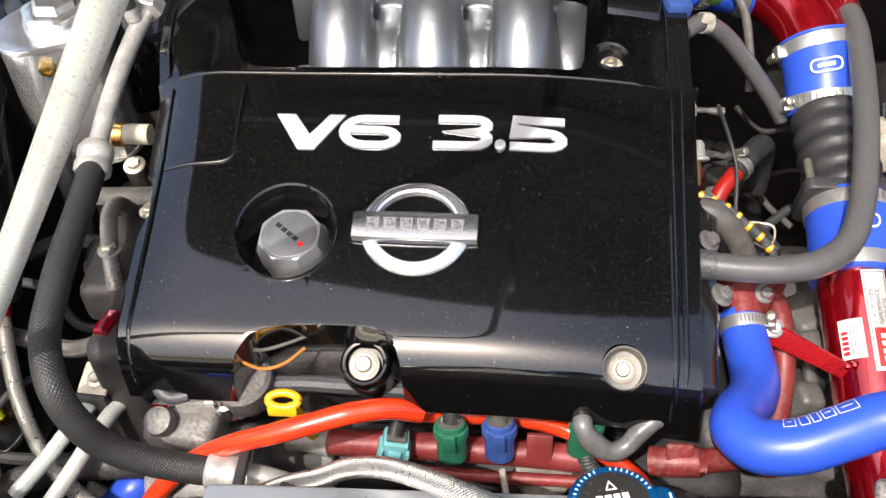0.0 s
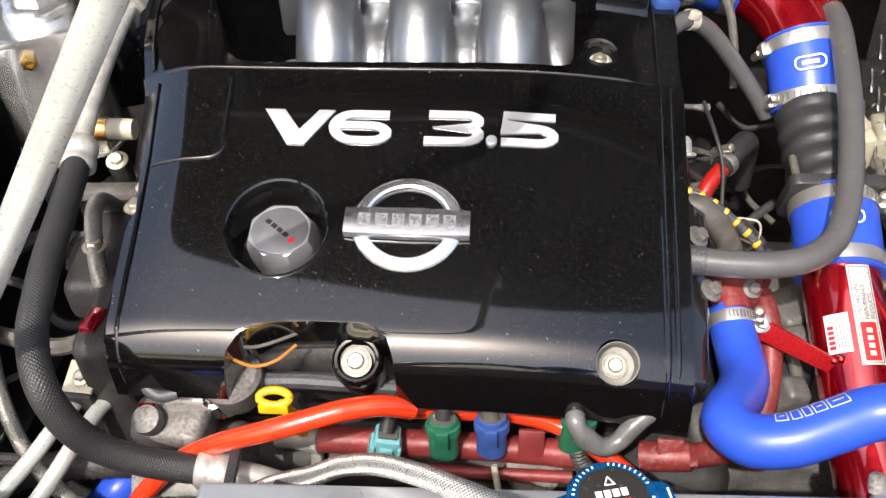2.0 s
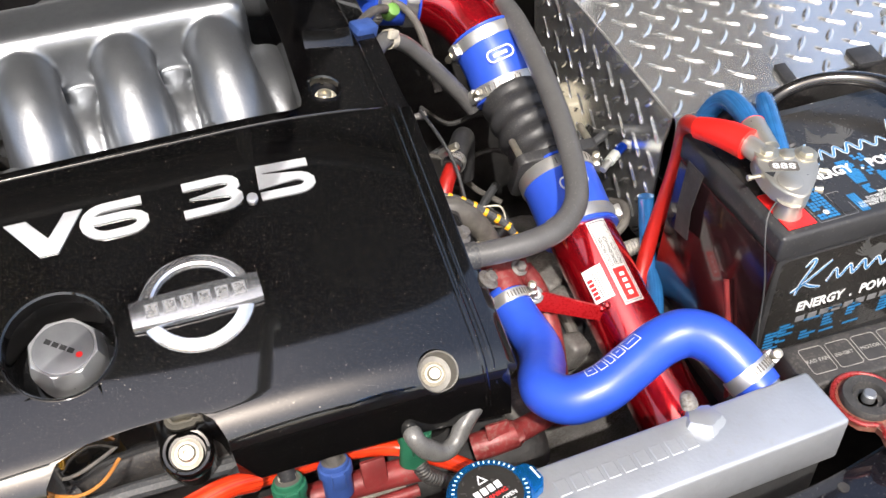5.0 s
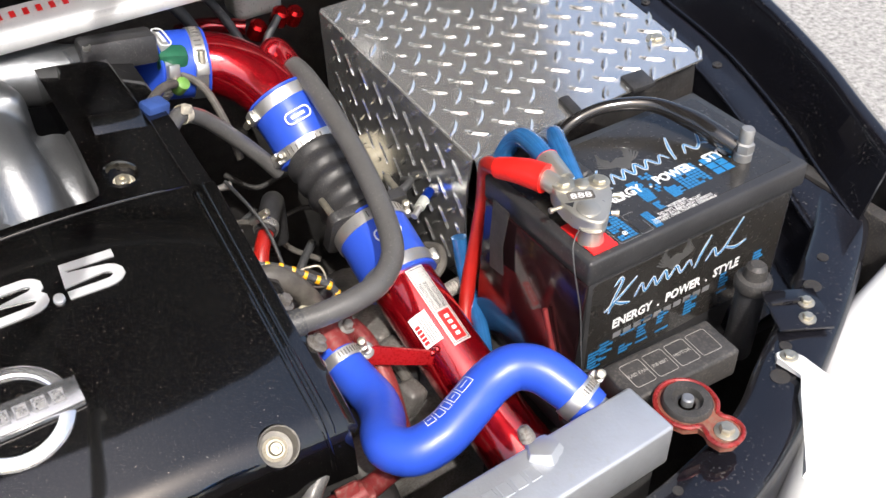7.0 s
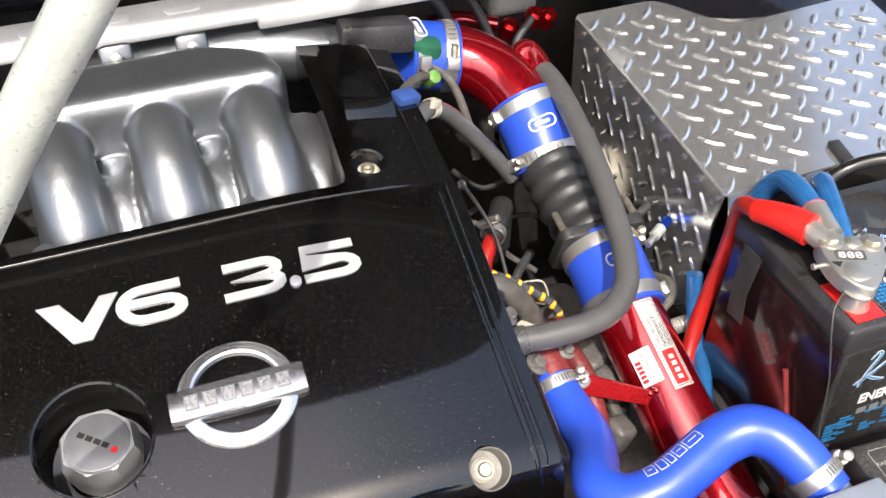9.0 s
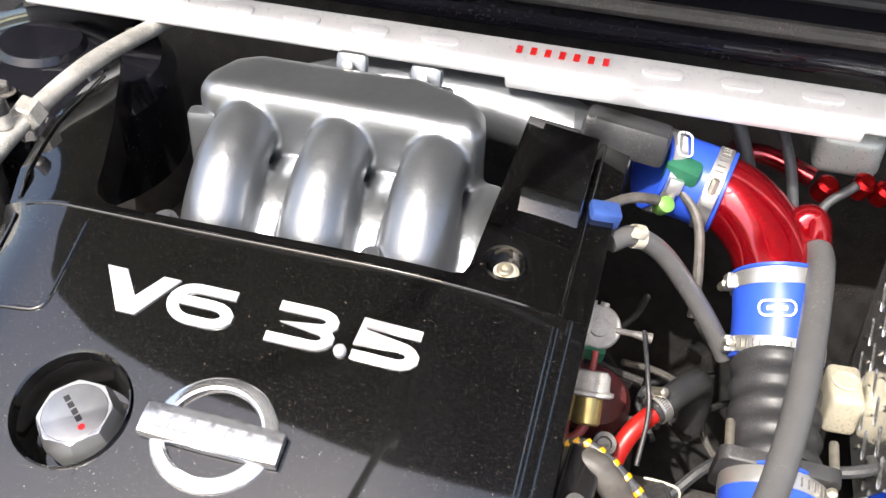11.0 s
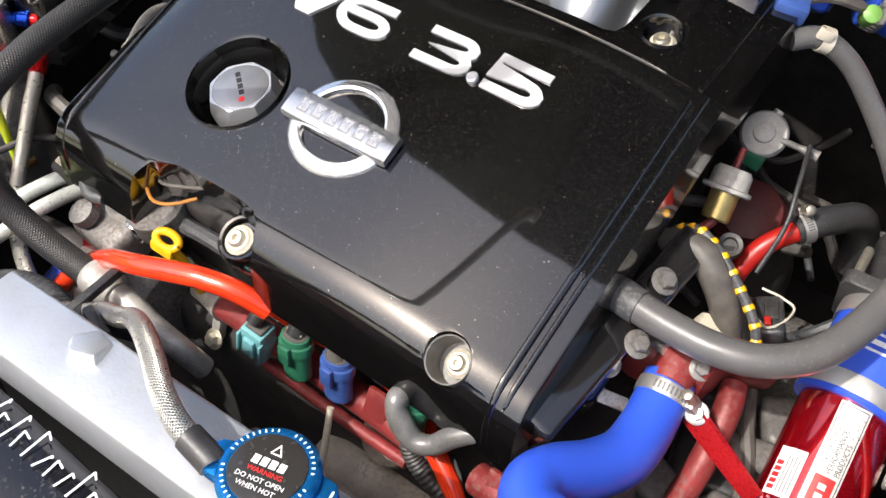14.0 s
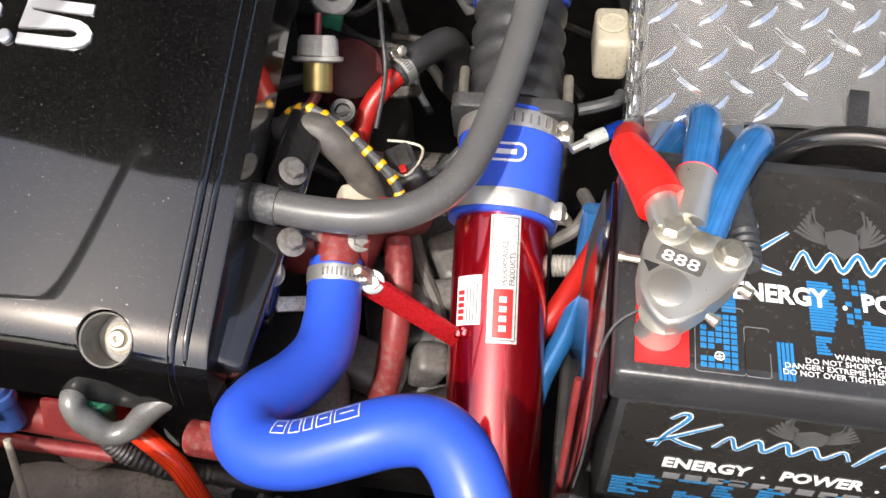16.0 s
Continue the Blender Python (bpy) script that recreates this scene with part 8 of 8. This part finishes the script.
for k in range(7):
    tube(b, [ml @ Vector((-0.03 + k * 0.010, -0.125, -0.055 + random.uniform(-0.008, 0.008))), ml @ Vector((-0.024 + k * 0.010, -0.136, -0.070 + random.uniform(-0.01, 0.01))), ml @ Vector((-0.02 + k * 0.010, -0.127, -0.080))], 0.0018, 6, 3)
part("torn_edge", b, M_DIRTY, lb, "ragged torn metal edge")
st = thing("perforated_strap", "perforated pale steel strap behind the tank", "strap", (-0.475, 0.735, 0.95))
part("strap", block(B(), (0.020, 0.002, 0.10), pose(-0.475, 0.735, 1.015, -12, 0, 25), 0.0008), M_ALUPIPE, st)
# dark discs on the strap in place of shaded perforations
for k in range(4):
    part("hole_disc", lathe(B(), [(0.0055, 0), (0.0055, 0.0012), (0.0050, 0.0014)], pose(-0.475, 0.7335, 1.015, -12, 0, 25) @ Vector((0, -0.0008, 0.036 - k * 0.022)), (0.25, -0.95, -0.2), 14), M_DARK, st)
tr = thing("painted_tube", "thin metal pipe with flaking yellow paint by the wing", "pipe", (-0.43, 0.62, 0.7))
part("pipe", tube(B(), [(-0.432, 0.668, 1.02), (-0.428, 0.655, 0.97), (-0.420, 0.640, 0.90), (-0.425, 0.63, 0.83)], 0.0045, 10), M_BEIGE, tr)
ap = thing("aluminium_pipe_pair", "pair of bent aluminium pipes beside the engine", "pipe", (-0.25, 0.66, 0.8))
for pts in ([(-0.246, 0.735, 0.885), (-0.262, 0.706, 0.886), (-0.276, 0.668, 0.884), (-0.292, 0.632, 0.874), (-0.318, 0.600, 0.855)],
            [(-0.228, 0.720, 0.876), (-0.244, 0.690, 0.880), (-0.254, 0.650, 0.880), (-0.268, 0.615, 0.868), (-0.290, 0.582, 0.846)]):
    part("pipe", tube(B(), pts, 0.0078, 16), M_ROD, ap)
bl = thing("heater_pipe", "bare metal heater pipe with hose and clips", "pipe", (-0.27, 0.85, 0.9))
part("pipe", tube(B(), [(-0.255, 0.775, 0.955), (-0.262, 0.800, 0.985), (-0.272, 0.835, 0.998), (-0.280, 0.870, 0.985), (-0.283, 0.90, 0.95)], 0.0085, 16), M_DIRTY, bl)
part("stub", tube(B(), [(-0.25, 0.925, 1.035), (-0.275, 0.925, 1.035), (-0.292, 0.925, 1.033)], 0.011, 16), M_CREAM, bl)
part("stub_clip", lathe(B(), [(0.0118, -0.006), (0.0128, -0.006), (0.0128, 0.006), (0.0118, 0.006)], (-0.283, 0.925, 1.034), (1, 0, 0), 20, ring=True), M_BRASS, bl)
rg = thing("beige_ring", "aged beige plastic ring beside the hose", "ring", (-0.31, 0.60, 0.86))
part("ring", lathe(B(), [(0.0145, 0), (0.0175, 0.0), (0.0180, 0.020), (0.0150, 0.020), (0.0145, 0.016)], (-0.362, 0.620, 0.850), (0.2, -0.2, 1), 28, ring=True), M_BEIGE, rg)
cc = thing("corrugated_hose", "dark corrugated hose low beside the radiator", "hose", (-0.2, 0.55, 0.8))
cl = spline([(-0.33, 0.545, 0.80), (-0.27, 0.556, 0.825), (-0.21, 0.572, 0.862), (-0.16, 0.58, 0.875), (-0.115, 0.575, 0.875)], 14)
part("hose", tube(B(), cl, [0.0130 + 0.0014 * (i % 2) for i in range(len(cl))], 16, 1), M_DKHOSE, cc)
bcup = thing("blue_hose_end", "blue silicone hose end below the black hose", "hose", (-0.15, 0.56, 0.84))
part("sleeve", tube(B(), [(-0.168, 0.555, 0.872), (-0.145, 0.56, 0.876), (-0.12, 0.562, 0.876)], 0.020, 24, 5), M_BLUE, bcup)
for at, size, turn in (((-0.335, 0.515, 0.90), (0.05, 0.012, 0.05), (0, 30, 20)), ((-0.365, 0.545, 0.925), (0.03, 0.03, 0.04), (0, 10, 40))):
    lump("lamp_backing", "grey plastic lug behind the headlamp", "lug", M_GREY, size, at, turn, 0.004, "lamp lugs")
sh = thing("strut_tower", "glossy black strut tower top at the back of the bay", "strut tower", (-0.36, 1.18, 1.0))
part("dome", lathe(B(), [(0.15, -0.10), (0.145, 0.0), (0.13, 0.018), (0.09, 0.022), (0.08, 0.030), (0.05, 0.032), (0.045, 0.040), (0.02, 0.042)], (-0.37, 1.20, 1.075), (0.05, -0.05, 1), 36), M_BODY, sh)
for k in range(3):
    a = radians(40 + 120 * k)
    hexbolt(sh, (-0.37 + 0.10 * math.cos(a), 1.20 + 0.10 * math.sin(a), 1.098), (0, 0, 1), 0.008, 0.012, M_DIRTY)
sh2 = thing("strut_tower", "glossy black strut tower top behind the tread-plate box", "strut tower", (0.80, 1.25, 1.0))
part("dome", lathe(B(), [(0.15, -0.10), (0.145, 0.0), (0.13, 0.018), (0.09, 0.022), (0.08, 0.030), (0.05, 0.032)], (0.80, 1.27, 1.07), (-0.05, -0.05, 1), 36), M_BODY, sh2)

# pulley and bracket below the prop
pl = thing("belt_pulley", "glossy black belt pulley with a centre bolt", "pulley", (-0.305, 0.868, 0.87))
part("disc", lathe(B(), [(0.034, -0.022), (0.036, -0.018), (0.033, -0.010), (0.036, -0.002), (0.034, 0.002), (0.028, 0.003), (0.020, -0.001), (0.013, 0.001), (0.012, 0.004)], (-0.305, 0.868, 0.905), (0.15, -0.55, 0.8), 40), M_GLOSS, pl)
hexbolt(pl, Vector((-0.305, 0.868, 0.905)) + Vector((0.15, -0.55, 0.8)).normalized() * 0.003, (0.15, -0.55, 0.8), 0.0075, 0.006, M_BOLT)
for k in range(3):
    a = 2.1 * k + 0.4
    part("rim_bolt", lathe(B(), [(0.0035, 0), (0.0035, 0.003), (0.0025, 0.0035)], frame_at((-0.305, 0.868, 0.9055), (1, 0, 0), Vector((0, 0.8, 0.55))) @ Vector((0.023 * math.cos(a), 0.023 * math.sin(a), 0.0)), (0.15, -0.55, 0.8), 8), M_DIRTY, pl)
bk = thing("pulley_bracket", "dirty metal bracket above the belt pulley", "bracket", (-0.318, 0.945, 0.90))
part("plate", slab(B(), rounded(-0.045, -0.014, 0.045, 0.014, 0.010), 0.008, pose(-0.312, 0.935, 0.938, -12, 0, 4), 0.002), M_DIRTY, bk)
part("lower_plate", block(B(), (0.085, 0.012, 0.05), pose(-0.312, 0.952, 0.91, 0, 0, 4), 0.004), M_DIRTY, bk)
hexbolt(bk, (-0.300, 0.962, 0.965), (0, -0.3, 1), 0.007, 0.006, M_BOLT)
part("bolt_boss", lathe(B(), [(0.013, -0.03), (0.013, 0.0), (0.011, 0.001)], (-0.300, 0.962, 0.965), (0, -0.3, 1), 16), M_DARK, bk)
